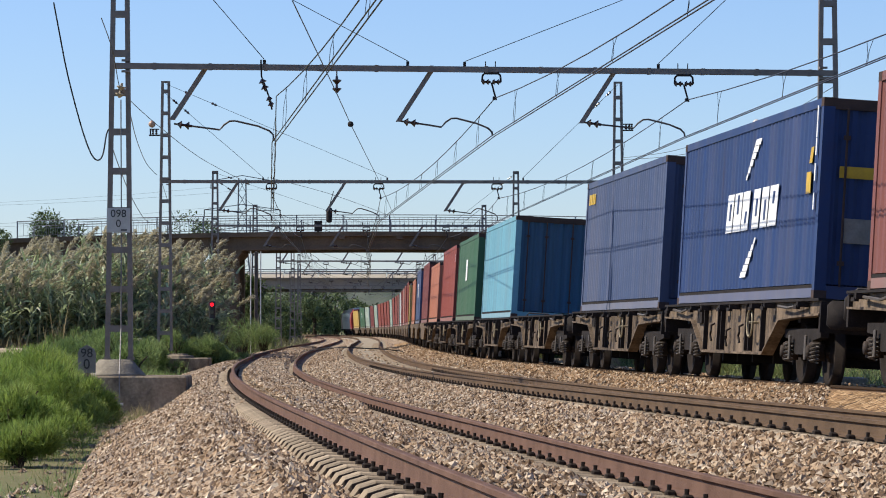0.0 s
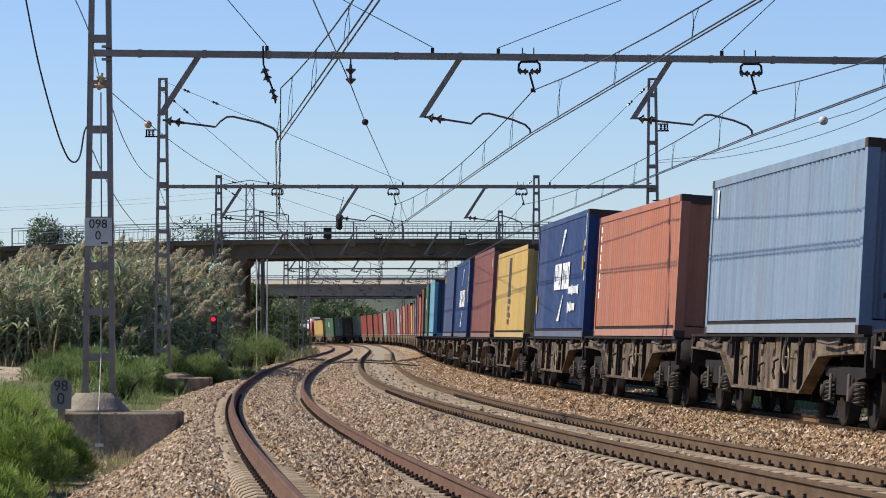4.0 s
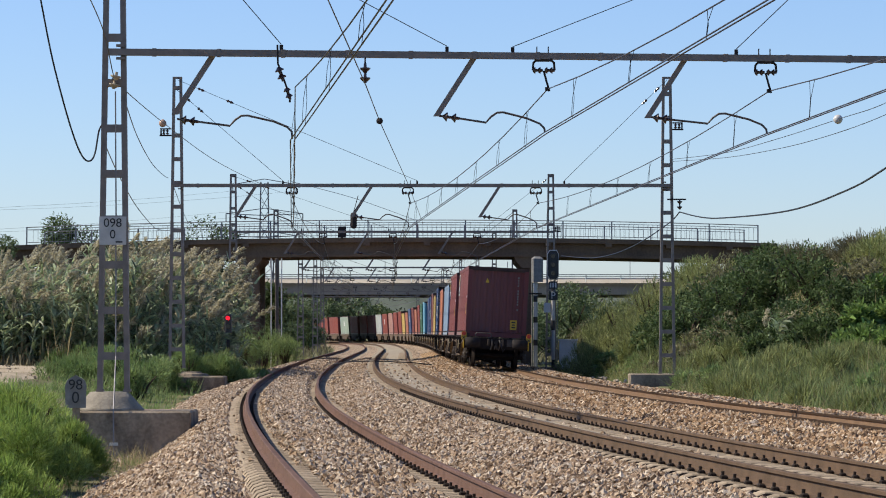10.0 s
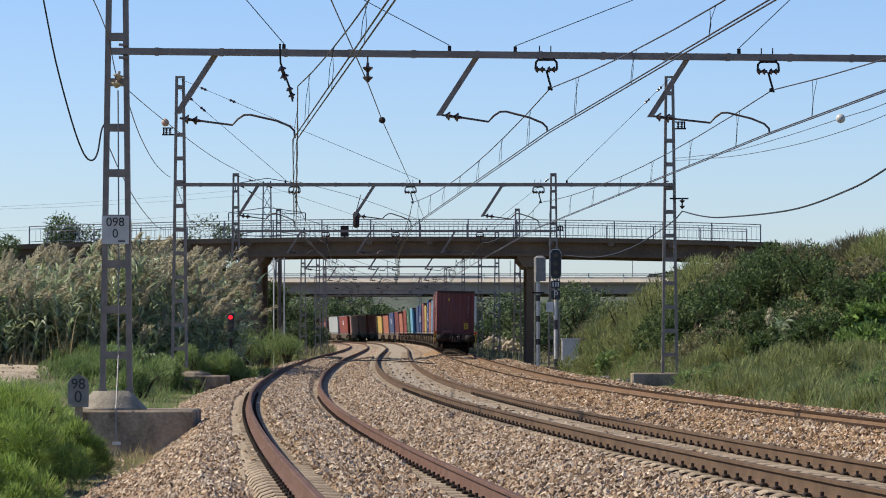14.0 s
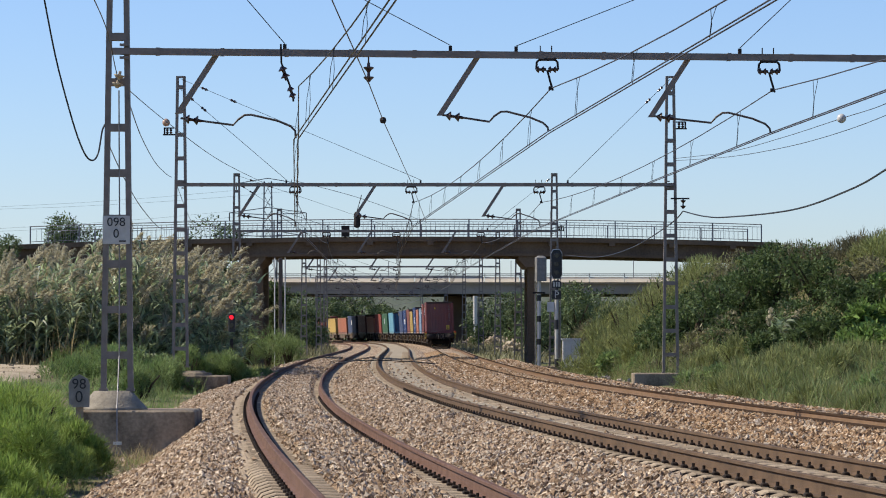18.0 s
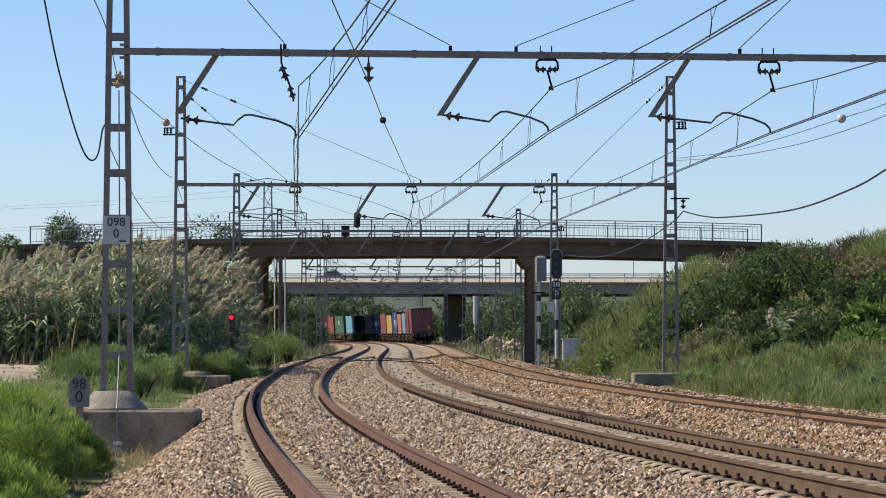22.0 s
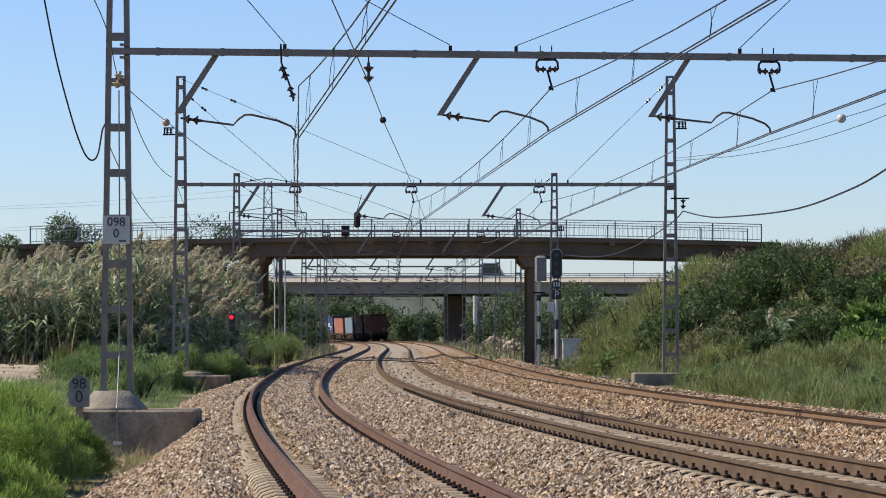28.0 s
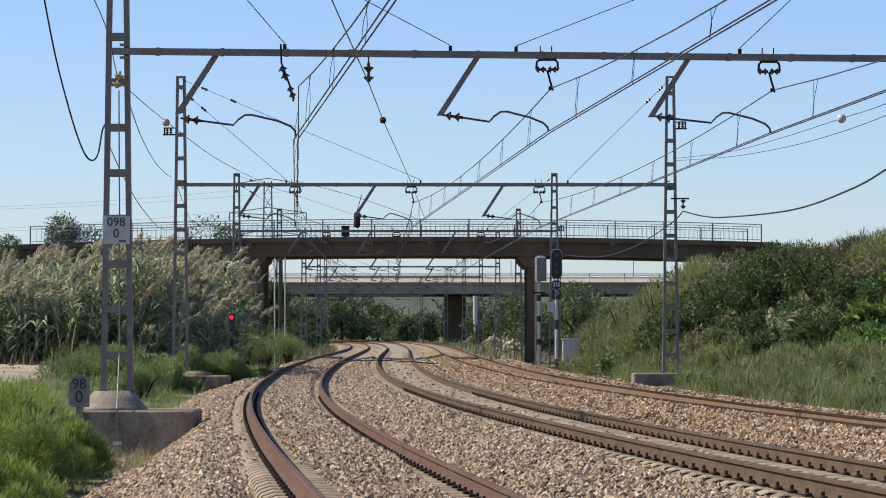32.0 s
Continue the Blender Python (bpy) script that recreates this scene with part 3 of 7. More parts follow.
def build_wagon():
    """A bogie container flat: fish-bellied side plates, bogies with coil springs, buffers; rail tops at z = 0."""
    w = new("container_wagon")
    half = 6.55
    for s in (-1, 1):
        x = s * 1.18
        outline = [(-half, 1.16), (half, 1.16), (half, 0.98), (4.7, 0.95), (3.75, 0.92), (2.6, 0.42), (-2.6, 0.42), (-3.75, 0.92), (-4.7, 0.95), (-half, 0.98)]
        g = Geo().sweep([[(x + dx, y, z) for y, z in outline] for dx in (-0.02, 0.02)])
        part("side_plate", g, M_FRAME, w)
        f = Geo()
        low = [(-half, 0.98), (-4.7, 0.95), (-3.75, 0.92), (-2.6, 0.42), (2.6, 0.42), (3.75, 0.92), (4.7, 0.95), (half, 0.98)]
        f.sweep([[(x - 0.09, y, z), (x + 0.09, y, z), (x + 0.09, y, z - 0.03), (x - 0.09, y, z - 0.03)] for y, z in low])
        part("flange", f, M_FRAME, w)
        part("deck_strip", Geo().box(x, 0, 1.165, 0.2, 2 * half, 0.035), M_RUBBER, w)
        for y in (-2.45, -1.5, -1.2, 0.9, 1.2, 2.45):
            part("stiffener", Geo().box(s * 1.235, y, 0.79, 0.07, 0.05, 0.7), M_RUBBER, w)
        for y, z in ((-0.75, 0.72), (0.35, 0.66), (1.75, 0.74)):
            part("fitting", Geo().tube([(s * 1.21, y, z + 0.12), (s * 1.27, y + 0.02, z + 0.08), (s * 1.28, y - 0.06, z), (s * 1.27, y + 0.06, z - 0.06), (s * 1.26, y, z - 0.16)], 0.018, 5), M_RUBBER, w)
        part("destination_frame", Geo().box(s * 1.225, 3.05, 0.98, 0.04, 0.42, 0.24), M_RUBBER, w)
        part("lever_rod", Geo().tube([(s * 1.28, -5.6, 1.10), (s * 1.30, -4.6, 1.06), (s * 1.30, -3.9, 1.09)], 0.022, 5), M_COIL, w)
        part("lever_rod", Geo().tube([(s * 1.28, 5.7, 1.10), (s * 1.30, 4.6, 1.05), (s * 1.30, 4.0, 1.09)], 0.022, 5), M_COIL, w)
        for y in (-5.6, -3.2, -2.2, -0.4, 0.5, 2.2, 3.2, 5.6):
            part("lashing_hook", Geo().box(s * 1.30, y, 1.10, 0.16, 0.10, 0.07).box(s * 1.36, y + 0.1, 1.06, 0.06, 0.2, 0.05), M_RUBBER, w)
        part("brake_wheel", Geo().tube([(s * 1.33, 0.2 * 0 - 1.9 + 0.21 * math.cos(a * math.pi / 8), 0.86 + 0.21 * math.sin(a * math.pi / 8)) for a in range(17)], 0.016, 5).tube([(s * 1.2, -1.9, 0.86), (s * 1.34, -1.9, 0.86)], 0.02, 5), M_CREAM, w)
    part("centre_sill", Geo().box(0, 0, 0.95, 0.5, 2 * half, 0.35), M_RUBBER, w)
    for y in (-4.7, -2.6, 0, 2.6, 4.7):
        part("cross_beam", Geo().box(0, y, 1.0, 2.3, 0.16, 0.28), M_RUBBER, w)
    for y in (-5.25, -4.2, -2.9, -1.4, 0.3, 1.6, 2.9, 4.2, 5.25):
        part("brake_beam", Geo().box(0, y, 0.42, 1.7, 0.09, 0.30), M_RUBBER, w)
    part("brake_rod", Geo().tube([(-0.2, -5.4, 0.55), (-0.2, 5.4, 0.55)], 0.03, 5), M_RUBBER, w)
    part("air_tank", Geo().lathe((0.35, 0.9, 0.6), (0, 1, 0), [(-0.6, 0.05), (-0.55, 0.17), (0.55, 0.17), (0.6, 0.05)], 10), M_RUBBER, w)
    for e in (-1, 1):
        part("buffer_beam", Geo().box(0, e * half, 0.93, 2.5, 0.1, 0.42), M_RUBBER, w)
        for s in (-1, 1):
            buffer = part("buffer", Geo().lathe((s * 0.92, e * (half + 0.03), 0.96), (0, e, 0), [(0, 0.15), (0.14, 0.14), (0.14, 0.10), (0.31, 0.09)], 12), M_RUBBER, w)
            part("buffer_plate", Geo().sweep([[(s * 0.92 + u * 0.30, e * (half + 0.31 + q), 0.96 + v * 0.19) for u, v in ((-0.8, -1), (0.8, -1), (1, -0.7), (1, 0.7), (0.8, 1), (-0.8, 1), (-1, 0.7), (-1, -0.7))] for q in (0, 0.05)]), M_DARK, buffer)
        part("coupling", Geo().box(0, e * (half + 0.12), 0.98, 0.12, 0.3, 0.12).tube([(0, e * (half + 0.2), 0.95), (0.05, e * (half + 0.27), 0.7), (-0.05, e * (half + 0.27), 0.7), (0, e * (half + 0.2), 0.95)], 0.03, 5), M_DARK, w)
        part("handrail", Geo().tube([(e * (0.51 + u), e * (half + 0.09), z) for u, z in ((0.31, 1.12), (0.31, 1.28), (0.26, 1.33), (-0.26, 1.33), (-0.31, 1.28), (-0.31, 1.18), (-0.2, 1.15))], 0.02, 6), M_COIL, w)
        for x in (-0.18, 0.13):
            part("coupling_guide", Geo().tube([(x, e * (half + 0.08), 1.08), (x + 0.03, e * (half + 0.16), 0.98), (x + 0.02, e * (half + 0.16), 0.86), (x - 0.03, e * (half + 0.1), 0.68)], 0.032, 6), M_COIL, w)
        # bogie
        yb = e * 4.75
        bogie = part("bogie", Geo().box(0, yb, 0.62, 1.9, 0.4, 0.3).box(0, yb, 0.84, 0.5, 0.5, 0.16), M_RUBBER, w)
        for s in (-1, 1):
            fr = Geo().sweep([[(s * 1.05 + dx, yb + y, z) for y, z in ((-1.25, 0.78), (1.25, 0.78), (1.25, 0.66), (0.75, 0.62), (0.45, 0.42), (-0.45, 0.42), (-0.75, 0.62), (-1.25, 0.66))] for dx in (-0.06, 0.06)])
            part("side_frame", fr, M_RUBBER, bogie)
            for a in (-0.9, 0.9):
                box = Geo().box(s * 1.08, yb + a, 0.47, 0.2, 0.22, 0.26, bevel=0.03).disc((s * 1.19, yb + a, 0.46), (1, 0, 0), 0.085, 0.06, 10)
                part("axle_box", box, M_SPRING, bogie)
                part("axle_guard", Geo().box(s * 1.17, yb + a * 0.62, 0.52, 0.03, 0.10, 0.34, bevel=0.01), M_COIL, bogie)
                for q in (-0.26,):
                    sp = Geo()
                    pts = [(s * 1.16 + 0.062 * math.cos(k * 1.05), yb + a + q + 0.062 * math.sin(k * 1.05), 0.31 + 0.27 * k / 30) for k in range(31)]
                    sp.tube(pts, 0.014, 4)
                    part("coil_spring", sp, M_COIL, bogie)
        for a in (-0.9, 0.9):
            ws = Geo().tube([(-1.05, yb + a, 0.46), (1.05, yb + a, 0.46)], 0.08, 8)
            for s in (-1, 1):
                ws.lathe((s * 0.80, yb + a, 0.46), (s, 0, 0), [(-0.03, 0.485), (0.0, 0.485), (0.005, 0.46), (0.11, 0.455), (0.11, 0.38), (0.07, 0.36), (0.07, 0.14), (0.11, 0.12), (0.11, 0.08)], 20)
            part("wheelset", ws, M_WHEEL, bogie)
            for s in (-1, 1):
                part("brake_shoe", Geo().box(s * 0.87, yb + a * 0.45, 0.5, 0.1, 0.07, 0.3), M_RUBBER, bogie)
    return w


def build_far_wagon():
    """The same flat wagon with its small pieces joined, for the part of the train that stays far off."""
    w = new("container_wagon")
    half = 6.55
    for s in (-1, 1):
        x = s * 1.18
        outline = [(-half, 1.18), (half, 1.18), (half, 0.98), (4.7, 0.95), (3.75, 0.92), (2.6, 0.42), (-2.6, 0.42), (-3.75, 0.92), (-4.7, 0.95), (-half, 0.98)]
        part("side_plate", Geo().sweep([[(x + dx, y, z) for y, z in outline] for dx in (-0.05, 0.05)]), M_FRAME, w)
    part("centre_sill", Geo().box(0, 0, 0.98, 2.2, 2 * half, 0.3), M_RUBBER, w)
    for e in (-1, 1):
        yb = e * 4.75
        bogie = part("bogie", Geo().box(0, yb, 0.62, 2.2, 2.3, 0.28), M_SPRING, w)
        for a in (-0.9, 0.9):
            ws = Geo().tube([(-1.05, yb + a, 0.46), (1.05, yb + a, 0.46)], 0.08, 6)
            for s in (-1, 1):
                ws.lathe((s * 0.80, yb + a, 0.46), (s, 0, 0), [(0.0, 0.46), (0.11, 0.455), (0.11, 0.1)], 12)
            part("wheelset", ws, M_WHEEL, bogie)
    return w


CONTAINER = {}
LOW = {"sky": 2.45, "salmon": 2.45, "yellow": 2.45}
TRAIN = []
WAGON = build_wagon()
FAR_WAGON = build_far_wagon()
NAMES = {"maroon": "maroon", "blue": "navy blue", "slate": "slate blue", "sky": "light blue", "cyan": "pale cyan", "salmon": "salmon orange", "yellow": "yellow", "green": "dark green", "red": "red", "grey": "pale grey", "brown": "dark brown-red", "mint": "pale green", "pink": "faded pink"}
for k, colour in enumerate(ORDER):
    src_wagon = WAGON if k < 14 else FAR_WAGON
    wagon = src_wagon if k in (0, 14) else copy_thing(src_wagon, Matrix())
    tagged(wagon, "grimy brown container flat wagon with coil-sprung bogies", "railway wagon", "wagons of the train")
    if colour is None:
        tagged(wagon, "empty grimy brown container flat wagon with coil-sprung bogies")
        TRAIN.append((wagon, None))
        continue
    if colour in CONTAINER:
        box = copy_thing(CONTAINER[colour], Matrix())
    else:
        box = CONTAINER[colour] = build_container(PAINT[colour], LOW.get(colour, CH), PAINT["teal"] if colour == "cyan" else None)
    tagged(box, NAMES[colour] + (" container with deep blue doors on a flat wagon" if k == 10 else " corrugated steel container riding on a flat wagon"), "shipping container", "containers on the train")
    TRAIN.append((wagon, box))
for me in bpy.data.meshes:
    if me.name.startswith(("axle_box", "wheelset", "buffer")) and not me.name.startswith("buffer_beam"):
        me.shade_smooth()



def mark(k, name, y, z, w, h, material, label="", slant=0.0):
    """A flat painted mark on the sunlit side of container k; y runs from its rear end."""
    x = -CW / 2 - 0.004
    y0 = -CL / 2 + y
    g = Geo().sweep([[(x + e, y0 - w / 2 - slant, z - h / 2), (x + e, y0 + w / 2 - slant, z - h / 2), (x + e, y0 + w / 2 + slant, z + h / 2), (x + e, y0 - w / 2 + slant, z + h / 2)] for e in (-0.004, 0.004)])
    return part(name, g, material, TRAIN[k][1], label)


def end_mark(k, name, x, z, w, h, material, label=""):
    g = Geo().box(x, -CL / 2 + 0.012, z, w, 0.008, h)
    return part(name, g, material, TRAIN[k][1], label)


M_LETTER = mat("white_lettering", (0.82, 0.82, 0.80), (0.70, 0.70, 0.69), 5, 0.5, 0, 0)
M_NAVY = mat("slate_lettering", (0.055, 0.062, 0.078), (0.065, 0.072, 0.086), 5, 0.5, 0, 0)
for k, y0, step in ((4, 5.2, 0.54), (7, 5.0, 0.67)):
    for i, w in enumerate((0.84, 1.0, 0.9, 0.84, 0.84, 1.0)):
        y = y0 + 2.7 * step - i * step - (0.2 if i > 2 else 0)
        mark(k, "logo_block", y, 1.40, w * step * 0.93, 0.60, M_LETTER, slant=-0.06)
        mark(k, "logo_notch", y - 0.04, (1.42, 1.52, 1.30, 1.42, 1.36, 1.52)[i], step * 0.2, (0.26, 0.30, 0.18)[i % 3], PAINT["blue"], slant=-0.03).location.x = -0.006
    for i in range(6):
        mark(k, "swoosh", y0 + 0.16 * (2.5 - i) + 0.1, 1.92 + 0.10 * i, 0.10 + 0.07 * i, 0.09, M_LETTER, slant=-0.05)
        mark(k, "swoosh", y0 + 0.16 * (2.5 - i), 0.42 + 0.10 * i, 0.46 - 0.07 * i, 0.09, M_LETTER, slant=-0.05)
    mark(k, "sticker", 0.75, 1.62, 0.30, 0.30, M_YELLOW)
    mark(k, "sticker", 0.62, 2.0, 0.18, 0.22, M_YELLOW, slant=-0.05)
    for z in (1.35, 1.75, 2.1, 2.35, 2.55):
        mark(k, "code_bar", 0.35, z, 0.07, 0.24, M_LETTER)
    end_mark(k, "sticker", -0.55, 1.75, 0.75, 0.16, M_YELLOW)
for i in range(9):
    mark(4, "code_bar", 3.5 - i * 0.25, 1.06, 0.17, 0.22 if i in (3, 8) else 0.16, M_LETTER)
    if i < 6:
        mark(4, "code_bar", 3.5 - i * 0.27, 0.68, 0.18, 0.24 if i in (0, 2) else 0.16, M_LETTER)
for i in range(4):
    mark(8, "code_bar", 10.95 - i * 0.27, 2.38, 0.20, 0.22, M_YELLOW)
mark(4, "sticker", 11.15, 0.80, 0.20, 0.44, M_YELLOW)
mark(5, "logo_block", 6.35, 1.68, 0.34, 1.10, M_NAVY)
mark(5, "logo_block", 5.90, 1.68, 0.26, 1.10, M_NAVY)
for i, w in enumerate((0.8, 0.55, 0.8, 0.5)):
    mark(5, "logo_block", 6.1 + 0.1 * (i % 2), 1.02 - i * 0.19, w, 0.13, M_NAVY, slant=0.05)
end_mark(5, "logo_block", 0.1, 2.10, 0.8, 0.35, M_BLACK)
end_mark(5, "logo_block", 0.1, 1.72, 0.8, 0.20, M_BLACK)
for i in range(8):
    mark(3, "code_bar", 11.0 - 0.03 * (i % 2), 0.85 + i * 0.19, 0.13, 0.13, M_LETTER, slant=0.02)
mark(2, "code_bar", 10.9, 2.05, 0.14, 0.45, M_LETTER)
for k in (0, 1):
    mark(k, "logo_border", 10.62, 2.14, 1.04, 0.86, M_LETTER)
    mark(k, "logo_square", 10.62, 2.14, 0.94, 0.78, M_BLACK).location.x = -0.005
    mark(k, "logo_patch", 10.42, 2.34, 0.44, 0.16, M_YELLOW, slant=-0.08).location.x = -0.010
    mark(k, "logo_patch", 10.40, 2.20, 0.26, 0.10, M_YELLOW, slant=-0.05).location.x = -0.010
    mark(k, "logo_patch", 10.86, 2.12, 0.10, 0.42, M_LETTER).location.x = -0.010
    for q in (10.72, 10.50, 10.30):
        mark(k, "logo_patch", q, 1.95, 0.16, 0.20, M_LETTER, slant=0.02).location.x = -0.010
    mark(k, "sticker", 0.95, 1.10, 0.22, 0.46, M_YELLOW)
    mark(k, "code_bar", 0.5, 1.55, 0.10, 0.12, M_LETTER)
end_mark(0, "sticker", 0.68, 0.52, 0.26, 0.38, M_YELLOW, "yellow notice sticker")
for i, w in enumerate((0.16, 0.11, 0.15)):
    end_mark(0, "writing_bar", 0.68, 0.62 - i * 0.10, w, 0.05, M_BLACK).location.y = -0.004
part("sticker", Geo().sweep([[(-0.43 + u, -CL / 2 + 0.008 + e, z) for u, z in ((-0.07, 2.14), (0.07, 2.14), (0.04, 2.24), (0, 2.32), (-0.04, 2.24))] for e in (0, 0.006)]), M_YELLOW, TRAIN[0][1], "yellow warning triangle")
# white code letters on the shaded end, their shade painted in as grey
for i in range(13):
    if i not in (4, 11):
        end_mark(0, "code_bar", 0.80, 2.38 - i * 0.105, 0.055, 0.075, M_SHIELD)
for k in (11, 15, 21, 26, 33, 34):
    mark(k, "code_bar", 6.0, 1.7, 0.9, 0.7, M_LETTER)
for k in (6, 12, 17, 22):
    mark(k, "code_bar", 0.6, 2.3, 0.06, 0.30, M_LETTER)
end_mark(7, "sticker", -0.62, 0.95, 0.40, 0.34, M_SHIELD)
end_mark(6, "plate", -0.70, 2.02, 0.62, 0.14, M_LETTER)
end_mark(6, "sticker", -0.58, 1.28, 0.26, 0.10, M_YELLOW)
end_mark(6, "sticker", -0.58, 1.36, 0.13, 0.08, M_YELLOW)
# door gear on the ends of some containers
for k in (1, 2, 4, 5, 6, 7, 8, 10):
    for x in (-0.85, -0.35, 0.35, 0.85):
        ye = -CL / 2 - 0.02
        top = LOW.get(ORDER[k], CH) - 0.14
        part("lock_rod", Geo().tube([(x, ye, 0.18), (x, ye, top)], 0.018, 5), M_WORN, TRAIN[k][1])
        for z in (0.5, top - 0.4):
            part("rod_guide", Geo().box(x, ye, z, 0.09, 0.05, 0.06), M_WORN, TRAIN[k][1])
# tail boards on the last wagon
for s in (-1, 1):
    x = s * 1.27
    rim = [(-0.10, 1.04), (0.10, 1.04)] + [(0.10 * math.cos(a), 1.28 + 0.10 * math.sin(a)) for a in np.linspace(0, math.pi, 9)]
    lamp = part("tail_lamp", Geo().sweep([[(x + u, -6.66 + e, z) for u, z in rim] for e in (0, 0.05)]), M_YELLOW, WAGON, "yellow tail board with a round red lens")
    part("lens", Geo().disc((x, -6.675, 1.28), (0, 1, 0), 0.082, 0.03, 16), M_REAR_LAMP, lamp)
    for a in (-1, 1):
        part("chevron", Geo().sweep([[(x - 0.07 * a, -6.665 + e, 1.07), (x - 0.03 * a, -6.665 + e, 1.07), (x + 0.07 * a, -6.665 + e, 1.16), (x + 0.03 * a, -6.665 + e, 1.16)] for e in (0, 0.004)]), M_BLACK, lamp)
    part("lamp_pole", Geo().tube([(x, -6.62, 0.72), (x, -6.62, 1.06)], 0.025, 6), M_YELLOW, WAGON)
part("end_plate", Geo().box(0.56, -6.63, 0.98, 0.28, 0.04, 0.28), M_COIL, WAGON, "bare worn steel plate")
for x in (-0.9, -0.3, 0.25, 0.95):
    part("end_bracket", Geo().box(x, -6.64, 0.98, 0.09, 0.06, 0.26, bevel=0.01), M_FRAME, WAGON)
part("brake_hose", Geo().tube([(0.2, -6.66, 0.95), (0.22, -6.75, 0.8), (0.28, -6.74, 0.62), (0.34, -6.68, 0.75)], 0.02, 6), M_CABLE, WAGON)


# locomotive at the head
def locomotive():
    """A white and red locomotive, nose at +y; rail tops at z = 0."""
    w = thing("locomotive", "white locomotive with red ends heading the freight train", "locomotive")
    white = mat("loco_white", (0.62, 0.61, 0.58), (0.48, 0.47, 0.44), 1.5, 0.4, 0, 0.05, 20)
    red = mat("loco_red", (0.34, 0.03, 0.03), (0.25, 0.03, 0.03), 1.5, 0.4, 0, 0.05, 20)

    def shell(name, y0, y1, m, top=3.85, cut=0.0):
        ring = [(-1.42, 1.0), (1.42, 1.0), (1.45, 2.4), (1.32, 3.3), (0.9, top), (-0.9, top), (-1.32, 3.3), (-1.45, 2.4)]
        return part(name, Geo().sweep([[(x, y0, z) for x, z in ring], [(x * 0.94, y1 - cut * max(0, z - 2.0), z) for x, z in ring] if cut else [(x, y1, z) for x, z in ring]]), m, w)

    shell("body", -7.4, 7.0, white)
    shell("red_panel", -10.0, -7.4, red)
    shell("red_panel", 7.0, 8.6, red)
    shell("cab", 8.6, 10.4, white, 3.8, 0.55)
    part("windscreen", Geo().sweep([[(x, 10.3 - 0.55 * (z - 2.0) + e, z) for x, z in ((-1.15, 2.45), (1.15, 2.45), (1.0, 3.2), (-1.0, 3.2))] for e in (0.0, 0.12)]), M_CARGLASS_LOCO, w)
    for s in (-1, 1):
        part("cab_window", Geo().box(s * 1.43, 9.1, 2.75, 0.06, 0.8, 0.6), M_CARGLASS_LOCO, w)
        part("sill", Geo().box(s * 1.40, 0, 0.95, 0.1, 20.0, 0.22), M_SPRING, w)
        for y in (-4, -1.5, 1, 3.5):
            part("grille", Geo().box(s * 1.44, y, 2.5, 0.05, 1.7, 0.7), M_GREYBOX, w)
    part("roof_unit", Geo().box(0, -2.5, 3.98, 1.3, 6.0, 0.25, bevel=0.05).box(0, 3.8, 3.95, 1.2, 3.0, 0.2, bevel=0.05), M_GREYBOX, w)
    part("fuel_tank", Geo().box(0, 0, 0.65, 2.3, 5.0, 0.6, bevel=0.06), M_RUBBER, w)
    for e in (-1, 1):
        bogie = part("bogie", Geo().box(0, e * 6.4, 0.62, 2.3, 4.2, 0.36, bevel=0.05), M_SPRING, w)
        for a in (-1.6, 0, 1.6):
            ws = Geo().tube([(-1.05, e * 6.4 + a, 0.5), (1.05, e * 6.4 + a, 0.5)], 0.09, 6)
            for s in (-1, 1):
                ws.lathe((s * 0.80, e * 6.4 + a, 0.5), (s, 0, 0), [(0.0, 0.5), (0.11, 0.49), (0.11, 0.1)], 14)
            part("wheelset", ws, M_WHEEL, bogie)
        part("coupler", Geo().box(0, e * 10.5, 1.0, 0.3, 0.5, 0.3), M_DARK, w)
        for s in (-1, 1):
            part("buffer", Geo().lathe((s * 0.95, e * 10.2, 1.03), (0, e, 0), [(0, 0.13), (0.3, 0.1), (0.38, 0.22), (0.42, 0.2)], 10), M_DARK, w)
    return w


M_CARGLASS_LOCO = mat("dark_cab_glass", (0.015, 0.018, 0.02), (0.02, 0.024, 0.028), 5, 0.1, 0, 0)
LOCO = locomotive()

# rear end of the last container along its track, by time
RUN_T = [0, 1, 2, 3, 6, 7, 9, 11, 13, 17, 20, 23, 28, 29, 32]
RUN_S = [-60.5, -42.6, -24.6, -6.7, 48.4, 67.0, 105.0, 143.5, 183.0, 260.5, 315.0, 369.0, 468.0, 488.0, 546.0]


def run(t):
    """Smooth run of the train: one curve through the times above."""
    return float(np.polyval(RUN_C, t)) - 1.15 * max(0.0, 2 - t) ** 2 - 1.0 * max(0.0, 1 - t) ** 2


RUN_C = np.polyfit(RUN_T, RUN_S, 5)


def along(k):
    """Middle of wagon k, from the rear end of the last container; the wagons are coupled in pairs."""
    return 5.35 + k * PITCH + 0.2 * max(0, k - 10) + (0.6 if k % 2 else 0.0)


